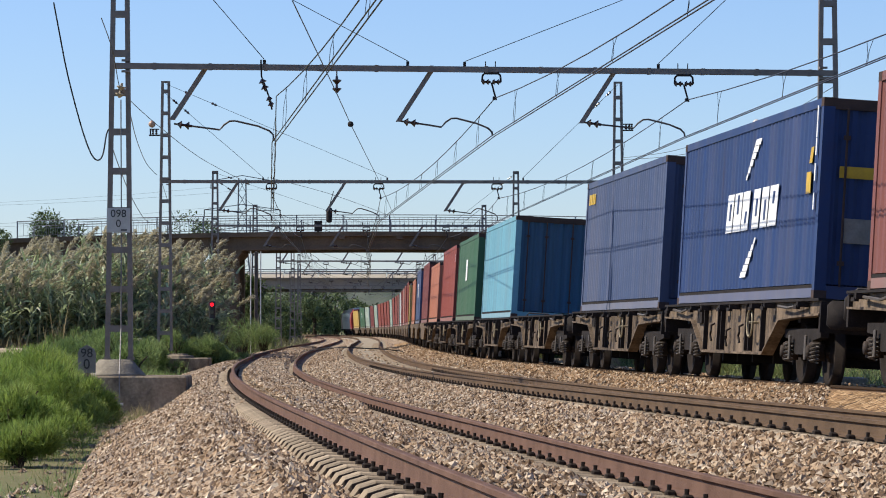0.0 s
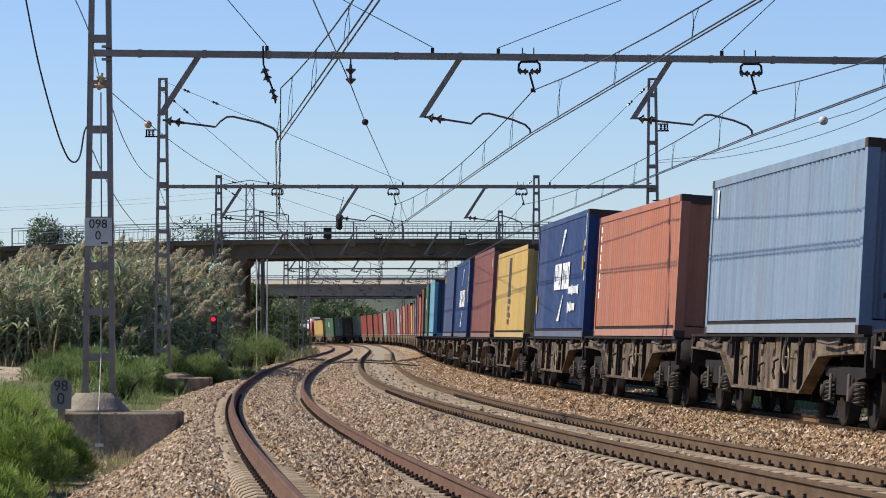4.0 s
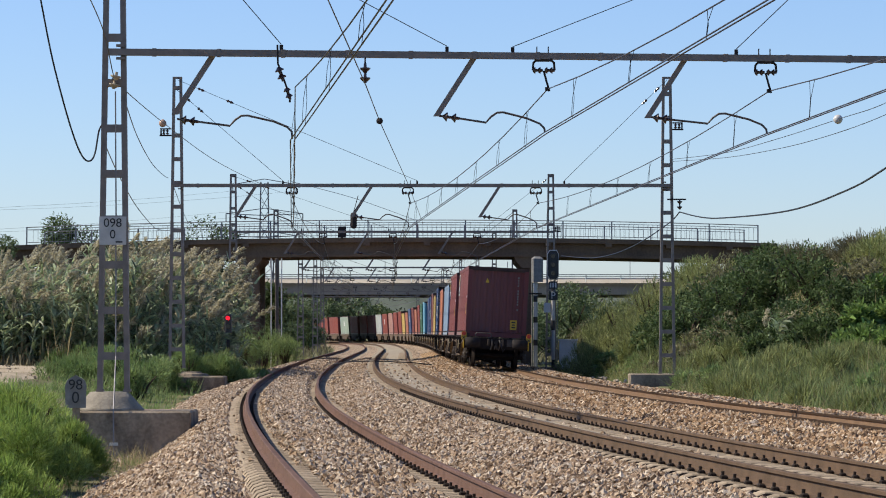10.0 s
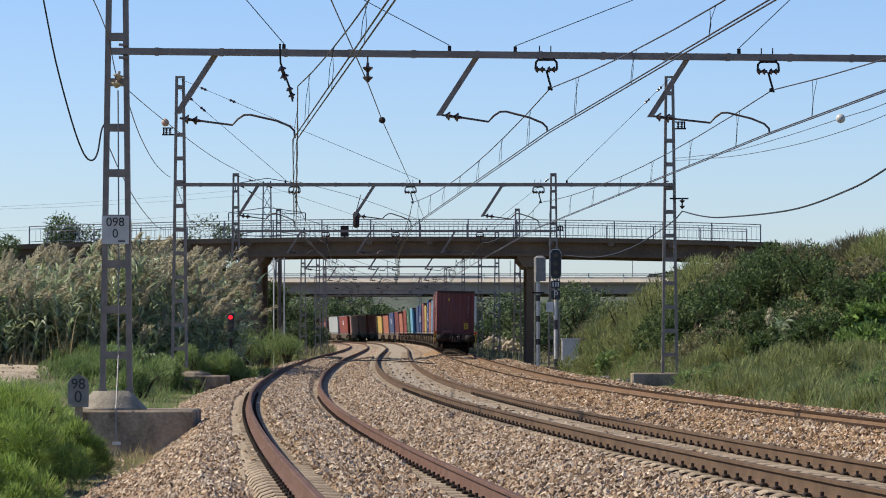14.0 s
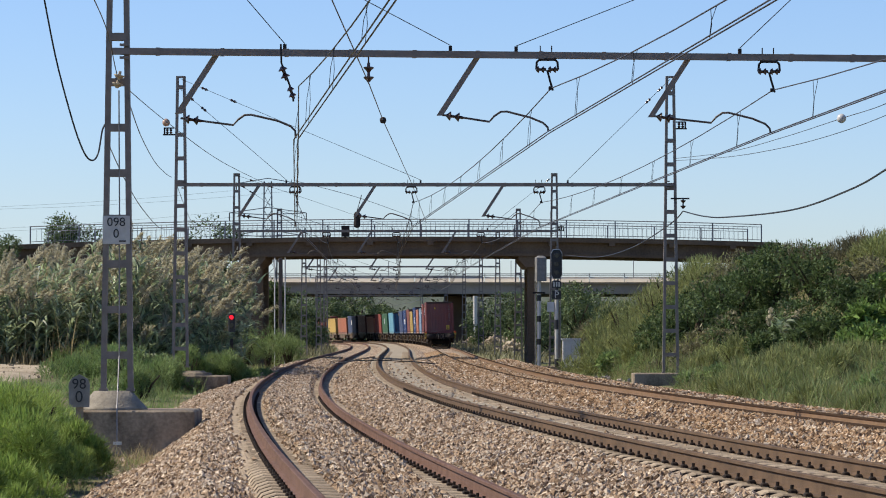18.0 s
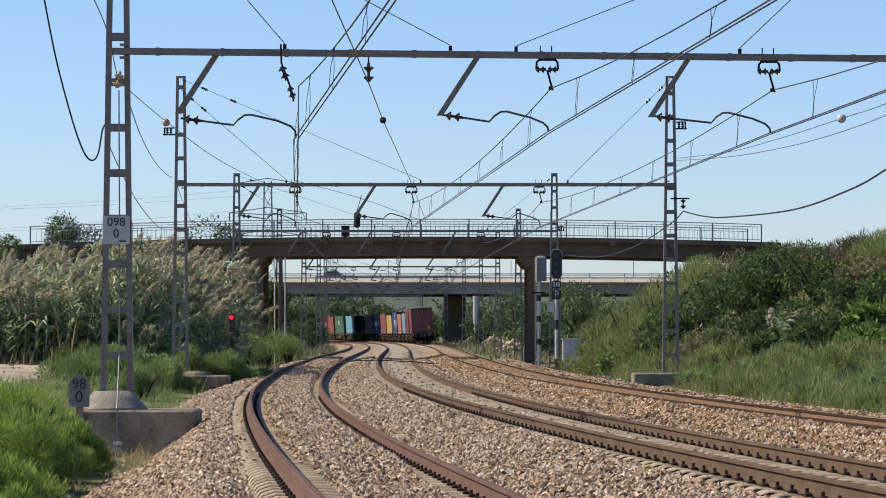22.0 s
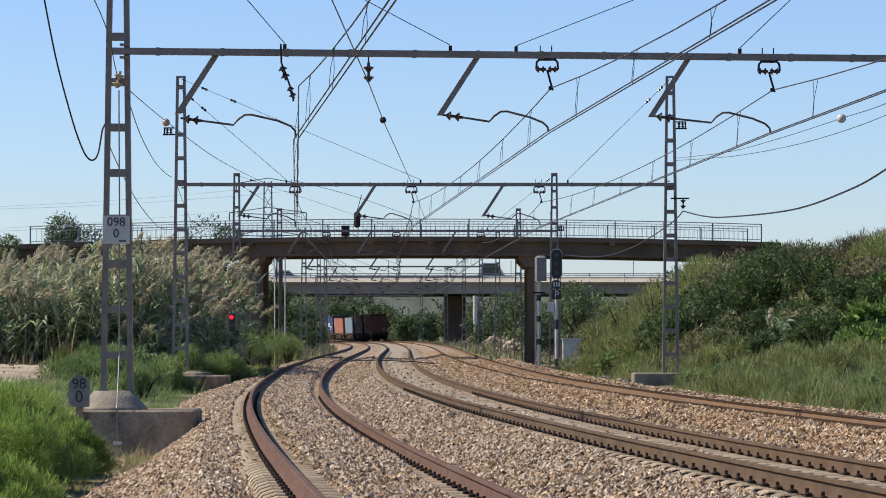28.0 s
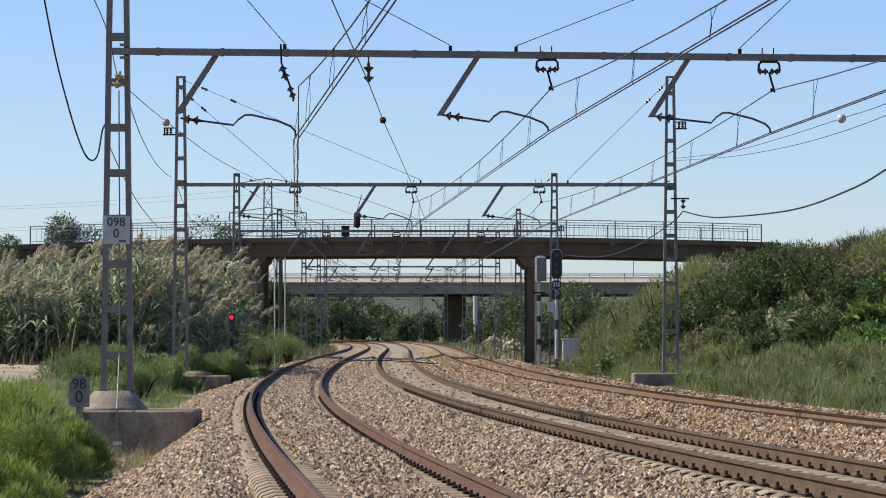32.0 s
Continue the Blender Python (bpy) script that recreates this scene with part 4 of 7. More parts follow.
def motions():
    for k, (wagon, box) in enumerate(TRAIN):
        rows_w, rows_b = [], []
        for i in range(0, 33):
            s = run(i) + along(k)
            d = float(np.interp(s, S_S, S_D)) if s < S_S[-1] else 800 + (s - S_S[-1])
            m = track_pose(3, d)
            rows_w.append((i, m))
            rows_b.append((i, m @ Matrix.Translation((0, 0, 1.185))))
        walk(wagon, rows_w)
        if box:
            walk(box, rows_b)
    rows = []
    for i in range(0, 33):
        s = run(i) + along(len(ORDER)) + 3.4
        d = float(np.interp(s, S_S, S_D)) if s < S_S[-1] else 800 + (s - S_S[-1])
        rows.append((i, track_pose(3, d)))
    walk(LOCO, rows)
    drive_traffic()


# ---------- overhead line: portals, wires ----------
def wire_at(track_no, d, up):
    """Above a track, leaning with its cant; up is the true height."""
    p = on_track(track_no, d, 0, up)
    return Vector((p.x, p.y, up))


STAGGER = {(-1, 1): -0.06, (-1, 2): -0.55, (-1, 3): -0.85, (-2, 2): -0.9, (-2, 3): -1.2, (0, 1): -0.43, (0, 2): 0.08, (0, 3): 0.24, (1, 1): -0.30, (1, 2): -0.25, (1, 3): 0.20}


def stagger(i, t):
    """Zigzag of the wire at portal i over track t."""
    return STAGGER.get((i, t), 0.15 if (i + t) % 2 else -0.15)


PORTALS = [54.9, 105.1, 154.0, 196.0, 240.0, 285.0, 333.0, 385.0, 440.0]
CONTACT, MESSENGER, BEAM = 4.87, 5.70, 6.28
LIFT = (-0.10, 0.05, 0.06)


def insulator(c, axis, length=0.32, r=0.07):
    prof = []
    n = 2 if length < 0.5 else 4
    for i in range(n):
        a, w = length * (i / n - 0.5), length / n
        prof += [(a, 0.024), (a + w * 0.15, 0.04), (a + w * 0.45, r * 1.1), (a + w * 0.55, r * 1.1), (a + w * 0.60, 0.03)]
    prof.append((length / 2, 0.025))
    return Geo().lathe(c, axis, prof, 9)


def lattice_mast(root, x, d, z0, z1, first, step, w0=0.47, w1=0.22):
    """Two upright channels joined by batten plates."""
    for s in (-1, 1):
        g = Geo()
        rings = []
        for z, w in ((z0, w0), (z1, w1)):
            c = x + s * w / 2
            rings.append([(c - 0.045, d - 0.08, z), (c + 0.045, d - 0.08, z), (c + 0.045, d + 0.08, z), (c - 0.045, d + 0.08, z)])
        g.sweep(rings)
        part("mast_leg", g, M_MAST, root)
        part("base_plate", Geo().box(x + s * w0 / 2, d, z0 + 0.02, 0.13, 0.22, 0.05), M_MAST, root)
    z = first
    while z < z1:
        w = w0 + (w1 - w0) * (z - z0) / (z1 - z0)
        part("batten", Geo().box(x, d, z, w, 0.17, 0.13), M_MAST, root)
        z += step
    part("batten", Geo().box(x, d, z1 - 0.03, w1 + 0.09, 0.18, 0.06), M_MAST, root)


def side_bracket(root, x, d, z, s):
    """Outrigger frame on a mast, carrying a pair of insulators."""
    g = Geo().box(x + s * 0.2, d, z, 0.42, 0.06, 0.05).box(x + s * 0.36, d, z + 0.12, 0.05, 0.06, 0.2).box(x + s * 0.22, d, z + 0.22, 0.34, 0.06, 0.04)
    br = part("bracket", g, M_DARK, root)
    part("insulator", insulator((x + s * 0.15, d, z + 0.12), (0, 0, 1), 0.18, 0.05), M_INSUL, br)
    part("insulator", insulator((x + s * 0.27, d, z + 0.12), (0, 0, 1), 0.18, 0.05), M_INSUL, br)


def portal(i, d, xl, xr, zl, zr, top=9.9, skew=0.0, near=True):
    """A rigid portal: two lattice masts, a beam with drop brackets and registration arms, and stays."""
    root = thing("catenary_portal", "grey steel lattice portal carrying the overhead wires", "catenary portal", "portals over the tracks")
    dl, dr = d, d + skew * (xr - xl)

    def dy(x):
        return dl + (dr - dl) * (x - xl) / (xr - xl)

    lattice_mast(root, xl, dl, zl, top, zl + 0.62, 0.79)
    lattice_mast(root, xr, dr, zr, top, zr + 0.62, 0.79)
    a = math.atan2(dr - dl, xr - xl)
    ln = math.hypot(dr - dl, xr - xl)
    m = Matrix.Translation((xl, dl - 0.12, BEAM)) @ Matrix.Rotation(a, 4, "Z")
    g = Geo().box(ln / 2, 0, 0, ln + 0.2, 0.12, 0.115, m)
    part("beam", g, M_MAST, root)
    k = 0.7
    while k < ln - 0.3:
        part("beam_collar", Geo().box(k, 0, 0, 0.07, 0.135, 0.135, m), M_MAST, root)
        k += 1.12
    for e in (0.12, ln - 0.12):
        part("beam_bolt", Geo().box(e, -0.02, 0.11, 0.16, 0.1, 0.04, m), M_MAST, root)
        part("beam_bolt", Geo().box(e, -0.02, -0.11, 0.16, 0.1, 0.04, m), M_MAST, root)
    # stays from the mast tops
    spans = ((0.20, xl, top - 0.1), (0.40, xl, top - 0.45), (0.48, xr, top - 0.45), (0.755, xr, top - 0.1)) if i == 0 else ((0.216, xl, top - 0.45), (0.49, xl, top - 0.1), (0.79, xr, top - 0.1))
    for f, xm, zz in spans:
        xb = xl + (xr - xl) * f
        part("stay", Geo().tube([(xm, dy(xm) - 0.1, zz), (xb, dy(xb) - 0.12, BEAM + 0.16)], 0.010 if near else 0.018, 4), M_WIRE, root)
        if near:
            for q in (0.10, 0.22):
                e0, e1 = Vector((xm, dy(xm) - 0.1, zz)), Vector((xb, dy(xb) - 0.12, BEAM + 0.16))
                part("stay_insulator", insulator(e0.lerp(e1, q), e1 - e0, 0.22, 0.045), M_INSUL, root)
        part("stay_clamp", Geo().box(xb, dy(xb) - 0.12, BEAM + 0.10, 0.06, 0.08, 0.10), M_DARK, root)
    for t in (1, 2, 3):
        cx = wire_at(t, d, CONTACT).x + stagger(i, t)
        zc = wire_at(t, d, CONTACT).z + (LIFT[t - 1] if i == 0 else 0)
        xb = cx - ((1.43, 1.29, 1.50)[t - 1] if i == 0 else 1.27)
        far_end = cx - xb
        y = dy(cx) - 0.12
        o = BEAM

        low = (-0.20, -0.11, -0.10)[t - 1] if i == 0 else -0.08
        slide = (0.03, -0.06, 0.14)[t - 1] if i == 0 else 0.0

        def p(u, w):
            return (xb + u + (slide if 0.2 < u < 0.7 else 0), y, o + w + low)

        strut = part("drop_bracket", Geo().sweep([[(xb + u - 0.055, y - 0.05, o + w), (xb + u + 0.055, y - 0.05, o + w), (xb + u + 0.055, y + 0.05, o + w), (xb + u - 0.055, y + 0.05, o + w)] for u, w in ((0.03, -0.05), (-0.62, -1.06))]), M_MAST, root)
        part("insulator", insulator((xb - 0.36, y, o - 0.97 + low), (0.22, 0, -0.03), 0.3, 0.075), M_INSUL, strut)
        part("registration_arm", Geo().tube([p(-0.58, -0.94), p(-0.2, -0.99), p(0.31, -1.06), p(0.40, -0.96), p(0.51, -0.885), p(0.62, -0.88), p(far_end - 0.32, -0.985), p(far_end - 0.09, -1.08), p(far_end - 0.01, -1.16), (cx, y, zc + 0.02)], 0.019, 6), M_ARM, strut)
        # yoke and pair of insulators for the messenger wire
        xm = cx - 0.02
        if i == 0 and t == 1:
            # here the messenger hangs from a slanting string instead
            hang = part("hanger", Geo().tube([(-2.81, 54.70, 6.40), (-2.80, 54.70, 6.07), (-2.73, 54.70, 5.89), (-2.61, 54.70, 5.55), (-2.59, 54.70, 5.40)], 0.018, 5), M_DARK, root)
            part("insulator", insulator((-2.75, 54.70, 5.89), (0.35, 0, -1), 0.26, 0.075), M_INSUL, hang)
            part("insulator", insulator((-2.62, 54.70, 5.55), (0.35, 0, -1), 0.22, 0.06), M_INSUL, hang)
            continue
        yoke = part("yoke", Geo().tube([(xm - 0.12, y, o - 0.06), (xm - 0.18, y, o - 0.12), (xm - 0.19, y, o - 0.25)], 0.022, 5).tube([(xm + 0.12, y, o - 0.06), (xm + 0.18, y, o - 0.12), (xm + 0.19, y, o - 0.25)], 0.022, 5).box(xm, y, o - 0.07, 0.30, 0.1, 0.05), M_DARK, root)
        for s in (-1, 1):
            part("insulator", insulator((xm + s * 0.105, y, o - 0.25), (1, 0, 0), 0.18, 0.055), M_INSUL, yoke)
        part("messenger_clamp", Geo().tube([(xm, y, o - 0.26), (xm + 0.05, y, o - 0.45), (xm + 0.10, y, o - 0.62)], 0.02, 5).box(xm + 0.05, y, MESSENGER, 0.05, 0.16, 0.06), M_DARK, yoke)
        if near:
            for e in (-0.12, 0.08):
                part("beam_stud", Geo().tube([(xm + e, y, o), (xm + e, y, o + 0.17)], 0.014, 4), M_DARK, root)
    return root


X1L = -5.65
p1 = portal(0, 54.9, X1L, 8.80, 0.39, 0.0, 9.9, 0.11)
p2 = portal(1, 105.1, -8.72, 7.56, 0.22, 0.02, 9.9, 0.0)
side_bracket(p2, -8.9, 105.1, 7.95, -1)
side_bracket(p2, 7.7, 105.1, 8.15, 1)
p3 = portal(2, 154.0, -10.05, 5.42, -0.3, -0.3, 9.1)
side_bracket(p3, 5.5, 154.0, 6.3, 1)
for i, d in list(enumerate(PORTALS))[3:]:
    portal(i, d, on_track(1, d).x - 3.6, on_track(3, d).x + 3.8, -0.4, -0.4, 9.0, near=False)
tagged(p1, "tall grey lattice portal over three tracks bearing a plate")

# foundations
def foundation(x, d, z0, z1, sx, sy, cone=0.0, label="stained concrete foundation block under a portal mast", m=M_CONC):
    f = thing("mast_foundation", label, "foundation", "mast foundations")
    part("block", Geo().box(x, d, (z0 + z1) / 2, sx, sy, z1 - z0, bevel=0.03), m, f)
    if cone:
        part("mortar_cap", Geo().lathe((x - 0.05, d, z1 - 0.02), (0, 0, 1), [(0, 0.62), (0.1, 0.56), (cone * 0.7, 0.38), (cone, 0.32)], 14), M_CONC, f)
    return f


F1 = thing("mast_foundation", "stained concrete foundation block with a mortar cap under the mast", "foundation", "mast foundations")
part("block", Geo().box(-5.22, 55.0, -0.32, 1.94, 1.7, 0.78, bevel=0.03), M_CONC, F1)
part("mortar_cap", Geo().lathe((-5.72, 54.9, 0.06), (0, 0, 1), [(0, 0.62), (0.06, 0.57), (0.20, 0.44), (0.33, 0.33)], 18), M_PALE_CONC, F1, smooth=True)
part("plinth", Geo().box(-5.5, 54.0, -0.78, 1.5, 0.35, 0.12), M_CONC, F1)
foundation(-8.2, 105.2, -0.75, -0.05, 2.2, 1.6, 0.17)
foundation(7.12, 105.2, -0.6, 0.03, 1.65, 1.3, 0.0, "pale concrete footing of a mast beside rubble")
tagged(part("round_insulator", Geo().lathe((-9.20, 105.00, 8.35), (0, 0, 1), [(-0.13, 0.03), (-0.10, 0.09), (-0.03, 0.13), (0.05, 0.12), (0.11, 0.06), (0.13, 0.03)], 12), M_BUFF, smooth=True), "buff round porcelain insulator on a mast bracket", "insulator")
foundation(8.80, 56.3, -0.7, 0.02, 1.4, 1.4)
foundation(-10.05, 154.0, -1.0, -0.28, 1.4, 1.4)
foundation(5.42, 154.0, -1.0, -0.28, 1.4, 1.4)


block = thing("concrete_block", "low grey concrete block lying by the sandy path", "block")
part("block", Geo().box(-10.55, 76.0, ground_z(-10.55, 76.0) + 0.22, 0.95, 0.6, 0.5, bevel=0.04), M_CONC, block)


# wires
def sagged(p, q, sag, n=10):
    p, q = Vector(p), Vector(q)
    return [p.lerp(q, k / n) - Vector((0, 0, sag * 4 * (k / n) * (1 - k / n))) for k in range(n + 1)]


def overhead_line(t):
    root = thing("overhead_line", "paired contact wires hung by droppers from a messenger wire", "overhead wire", "overhead lines")
    sup = [-45.0, 5.0] + PORTALS
    pts_c, pts_m = [], []
    for i, d in enumerate(sup):
        st = stagger(i - 2, t)
        c, m = wire_at(t, d, CONTACT), wire_at(t, d, MESSENGER)
        pts_c.append(c + Vector((st, 0, LIFT[t - 1] if i == 2 else 0)))
        pts_m.append(m + Vector((st, 0, 0)))
        if i >= 2 and d < 60:
            pts_c[-1].y = pts_m[-1].y = d - 0.1 + 0.11 * (pts_c[-1].x - X1L)
    for s in (-0.035, 0.035):
        part("contact_wire", Geo().tube([q + Vector((s, 0, 0)) for q in pts_c], 0.011, 5), M_WIRE, root)
    mess = []
    sags = [0.48, 0.48] + [0.34] * len(sup)
    for a, b, sag in zip(pts_m, pts_m[1:], sags):
        mess += sagged(a, b, sag, 10)[:-1]
    mess.append(pts_m[-1])
    part("messenger_wire", Geo().tube(mess, 0.011, 5), M_WIRE, root)
    for i in range(1, 6):
        a, b, ma, mb = pts_c[i], pts_c[i + 1], pts_m[i], pts_m[i + 1]
        n = 7
        for k in range(n):
            f = (k + 0.6) / (n + 0.2)
            lo = a.lerp(b, f)
            for j in (-1, 1):
                g = f + j * 0.0045
                hi = ma.lerp(mb, g) - Vector((0, 0, sags[i] * 4 * g * (1 - g)))
                low = a.lerp(b, g) + Vector((0.035 * j, 0, 0))
                part("dropper", Geo().tube([hi, hi.lerp(low, 0.5) + Vector((0.02 * j, 0, 0)), low], 0.006, 4), M_WIRE, root)


for t in (1, 2, 3):
    overhead_line(t)


def cable(name, pts, r, material, label, cat="cable"):
    g = Geo().tube(pts, r, 5)
    return tagged(part(name, g, material), label, cat, "line-side cables")


def curve_pts(pts, n=8):
    """A smooth line through a few places."""
    pts = [Vector(p) for p in pts]
    out = []
    for i in range(len(pts) - 1):
        a, b = pts[max(i - 1, 0)], pts[i]
        c, d = pts[i + 1], pts[min(i + 2, len(pts) - 1)]
        for k in range(n):
            t = k / n
            out.append(0.5 * ((2 * b) + (c - a) * t + (2 * a - 5 * b + 4 * c - d) * t * t + (3 * b - a - 3 * c + d) * t**3))
    out.append(pts[-1])
    return out


# feeder hung from the beams between the first two tracks
feed = thing("feeder_wire", "single feeder wire hung from porcelain insulators under the beams", "cable")
part("wire", Geo().tube([(-1.60, 40.00, 6.06), (-1.28, 54.90, 5.71), (-1.31, 69.00, 6.03), (-1.03, 105.00, 6.30), (-0.80, 154.00, 6.67)], 0.010, 5), M_WIRE, feed)
part("insulator", insulator((-1.29, 54.75, 5.91), (0, 0, 1), 0.34, 0.085), M_INSUL, feed)
part("hanger", Geo().tube([(-1.29, 54.75, 5.75), (-1.29, 54.75, 6.19)], 0.015, 5), M_DARK, feed)
part("weight", Geo().lathe((-1.31, 69.00, 6.03), (0, 0, 1), [(-0.07, 0.02), (-0.05, 0.06), (0, 0.075), (0.05, 0.06), (0.07, 0.02)], 8), M_DARK, feed)

cable("drop_cable", curve_pts([(-6.77, 53.00, 7.37), (-6.72, 53.20, 7.01), (-6.56, 53.60, 6.01), (-6.33, 54.00, 5.01), (-6.17, 54.30, 4.50), (-6.05, 54.50, 4.37), (-5.97, 54.70, 4.50), (-5.91, 54.80, 4.90), (-5.86, 54.86, 5.02)]), 0.016, M_CABLE, "thick black cable looping down to a mast")
cable("mast_wire", curve_pts([(-5.14, 46.00, 6.38), (-5.53, 52.00, 6.37), (-5.65, 54.70, 5.89), (-5.61, 55.20, 5.75), (-6.23, 72.00, 6.14), (-6.31, 90.00, 6.25), (-6.52, 120.00, 6.91)]), 0.009, M_WIRE, "thin line wire running from mast to mast")
cable("mast_wire", curve_pts([(-5.47, 55.00, 5.42), (-6.30, 66.00, 5.48), (-7.46, 82.00, 5.79), (-8.39, 96.00, 6.18), (-9.01, 105.00, 6.53)]), 0.010, M_CABLE, "slack black wire strung between two masts")
cable("mast_wire", curve_pts([(-5.82, 55.00, 4.68), (-6.27, 62.00, 4.46), (-7.18, 75.00, 4.39), (-8.59, 95.00, 4.58), (-9.14, 104.00, 4.77)]), 0.010, M_CABLE, "slack black wire strung between two masts")
cable("mast_wire", curve_pts([(-8.86, 105.00, 6.32), (-10.03, 125.00, 5.91), (-11.58, 150.00, 6.08)]), 0.010, M_CABLE, "slack black wire strung between two masts")
cable("mast_wire", curve_pts([(-4.95, 105.00, 6.42), (-3.35, 130.00, 6.86), (-1.07, 154.00, 6.81)]), 0.010, M_WIRE, "thin line wire running from mast to mast")
cable("feeder_cable", curve_pts([(7.97, 105.00, 5.40), (8.07, 98.00, 4.98), (8.33, 93.00, 4.77), (8.48, 77.00, 4.37), (8.57, 67.00, 4.40), (8.83, 63.00, 4.65), (8.95, 57.00, 5.04)]), 0.022, M_CABLE, "heavy black feeder cable sagging between two portals")
cable("feeder_cable", curve_pts([(7.97, 105.00, 5.40), (8.02, 112.00, 5.19), (7.80, 130.00, 4.86), (7.15, 145.00, 4.81), (5.94, 154.00, 5.11)]), 0.022, M_CABLE, "heavy black feeder cable sagging between two portals")
hook = thing("feeder_insulator", "dark insulator hanging from an arm on the mast", "insulator")
part("arm", Geo().box(7.87, 105.0, 5.82, 0.62, 0.06, 0.05), M_DARK, hook)
part("insulator", insulator((7.97, 104.95, 5.66), (0, 0, 1), 0.36, 0.085), M_INSUL, hook)
cable("line_wire", curve_pts([(7.7, 105, 7.15), (8.1, 89.6, 6.5), (8.35, 78, 6.19), (8.5, 67.4, 5.96), (8.75, 62.5, 5.92), (8.9, 56.5, 6.0)]), 0.008, M_WIRE, "thin grey line wire between two portals")
cable("line_wire", curve_pts([(7.7, 105, 7.08), (8.1, 89.6, 6.36), (8.35, 78, 5.94), (8.5, 69.4, 5.72), (8.75, 62.5, 5.69), (8.9, 56.5, 5.8)]), 0.008, M_WIRE, "thin grey line wire between two portals")
tagged(part("marker_ball", Geo().lathe((8.5, 67.4, 5.96), (0, 0, 1), [(-0.10, 0.015), (-0.085, 0.055), (-0.05, 0.088), (0, 0.102), (0.05, 0.088), (0.085, 0.055), (0.10, 0.015)], 14), M_WHITE, smooth=True), "pale round marker ball on a line wire", "marker ball")


# ---------- plates on the mast ----------
def words(text, size, material, parent, m, label=""):
    cu = bpy.data.curves.new("writing", "FONT")
    cu.body, cu.size, cu.align_x, cu.align_y, cu.extrude = text, size, "CENTER", "CENTER", 0.003
    tmp = new("writing_curve", cu)
    me = bpy.data.meshes.new_from_object(tmp)
    bpy.data.objects.remove(tmp)
    me.materials.clear()
    me.materials.append(material)
    ob = new("lettering", me)
    ob.parent, ob.matrix_basis = parent, m
    return tagged(ob, label) if label else ob


UP = Matrix.Rotation(radians(90), 4, "X")
km = thing("kilometre_plate", "white enamel kilometre plate with black numbers, bolted to the mast", "sign")
part("plate", Geo().box(-5.66, 54.78, 3.18, 0.47, 0.015, 0.49), M_WHITE, km)
words("098", 0.215, M_BLACK, km, Matrix.Translation((-5.66, 54.765, 3.31)) @ UP)
words("0", 0.215, M_BLACK, km, Matrix.Translation((-5.66, 54.765, 3.11)) @ UP)
part("maker_bar", Geo().box(-5.55, 54.77, 2.985, 0.12, 0.004, 0.025), M_BLACK, km)
sh = thing("marker_post", "small grey shield-shaped marker on a post with dark numbers", "sign")
part("shield", Geo().sweep([[(-6.205 + x * 0.9, 54.0 + e, z + 0.08) for x, z in ((-0.19, 0.05), (0.19, 0.05), (0.20, 0.44), (0.16, 0.53), (0, 0.61), (-0.16, 0.53), (-0.20, 0.44))] for e in (0, 0.05)]), M_SHIELD, sh)
part("post", Geo().box(-6.205, 54.1, -0.30, 0.12, 0.1, 0.9), M_CONC, sh)
words("98", 0.25, M_BLACK, sh, Matrix.Translation((-6.205, 53.99, 0.52)) @ UP)
words("0", 0.28, M_BLACK, sh, Matrix.Translation((-6.205, 53.99, 0.30)) @ UP)
cond = thing("earthing_conduit", "thin pale earthing rod running down the mast to the ballast", "conduit")
part("rod", Geo().tube([(-5.62, 54.78, 5.6), (-5.61, 54.84, 3.5), (-5.61, 54.84, 2.9), (-5.60, 54.76, 1.0), (-5.56, 54.0, 0.1), (-5.545, 53.9, -0.66)], 0.013, 6), M_GALV, cond)
part("clamp", Geo().box(-5.54, 53.88, -0.48, 0.14, 0.06, 0.05), M_GREYBOX, cond)
tagged(part("post_insulator", insulator((-5.62, 54.7, 5.78), (0.2, 0, 1), 0.3, 0.09), M_SAND), "pale porcelain insulator strapped to a mast", "insulator")


# ---------- road bridge over the line ----------
def bridge_rise(x):
    return -0.00085 * (x + 1.0) ** 2


BD0, BD1 = 177.7, 186.0


def railing(d, x0, x1, base, name_label):
    r = thing("railing", name_label, "railing", "bridge railings")
    n = int((x1 - x0) / 2.7)
    step = (x1 - x0) / n
    xs = [x0 + i * step for i in range(n + 1)]
    for h, rad in ((0.98, 0.026), (0.84, 0.016), (0.12, 0.018)):
        part("handrail" if h > 0.9 else "rail", Geo().tube([(x, d, base + bridge_rise(x) + h) for x in xs], rad, 5), M_GALV, r)
    for x in xs:
        part("post", Geo().box(x, d, base + bridge_rise(x) + 0.49, 0.07, 0.06, 1.0), M_GALV, r)
    k = x0 + 0.36
    while k < x1:
        part("baluster", Geo().box(k, d, base + bridge_rise(k) + 0.48, 0.017, 0.017, 0.72), M_GALV, r)
        k += 0.27
    return r


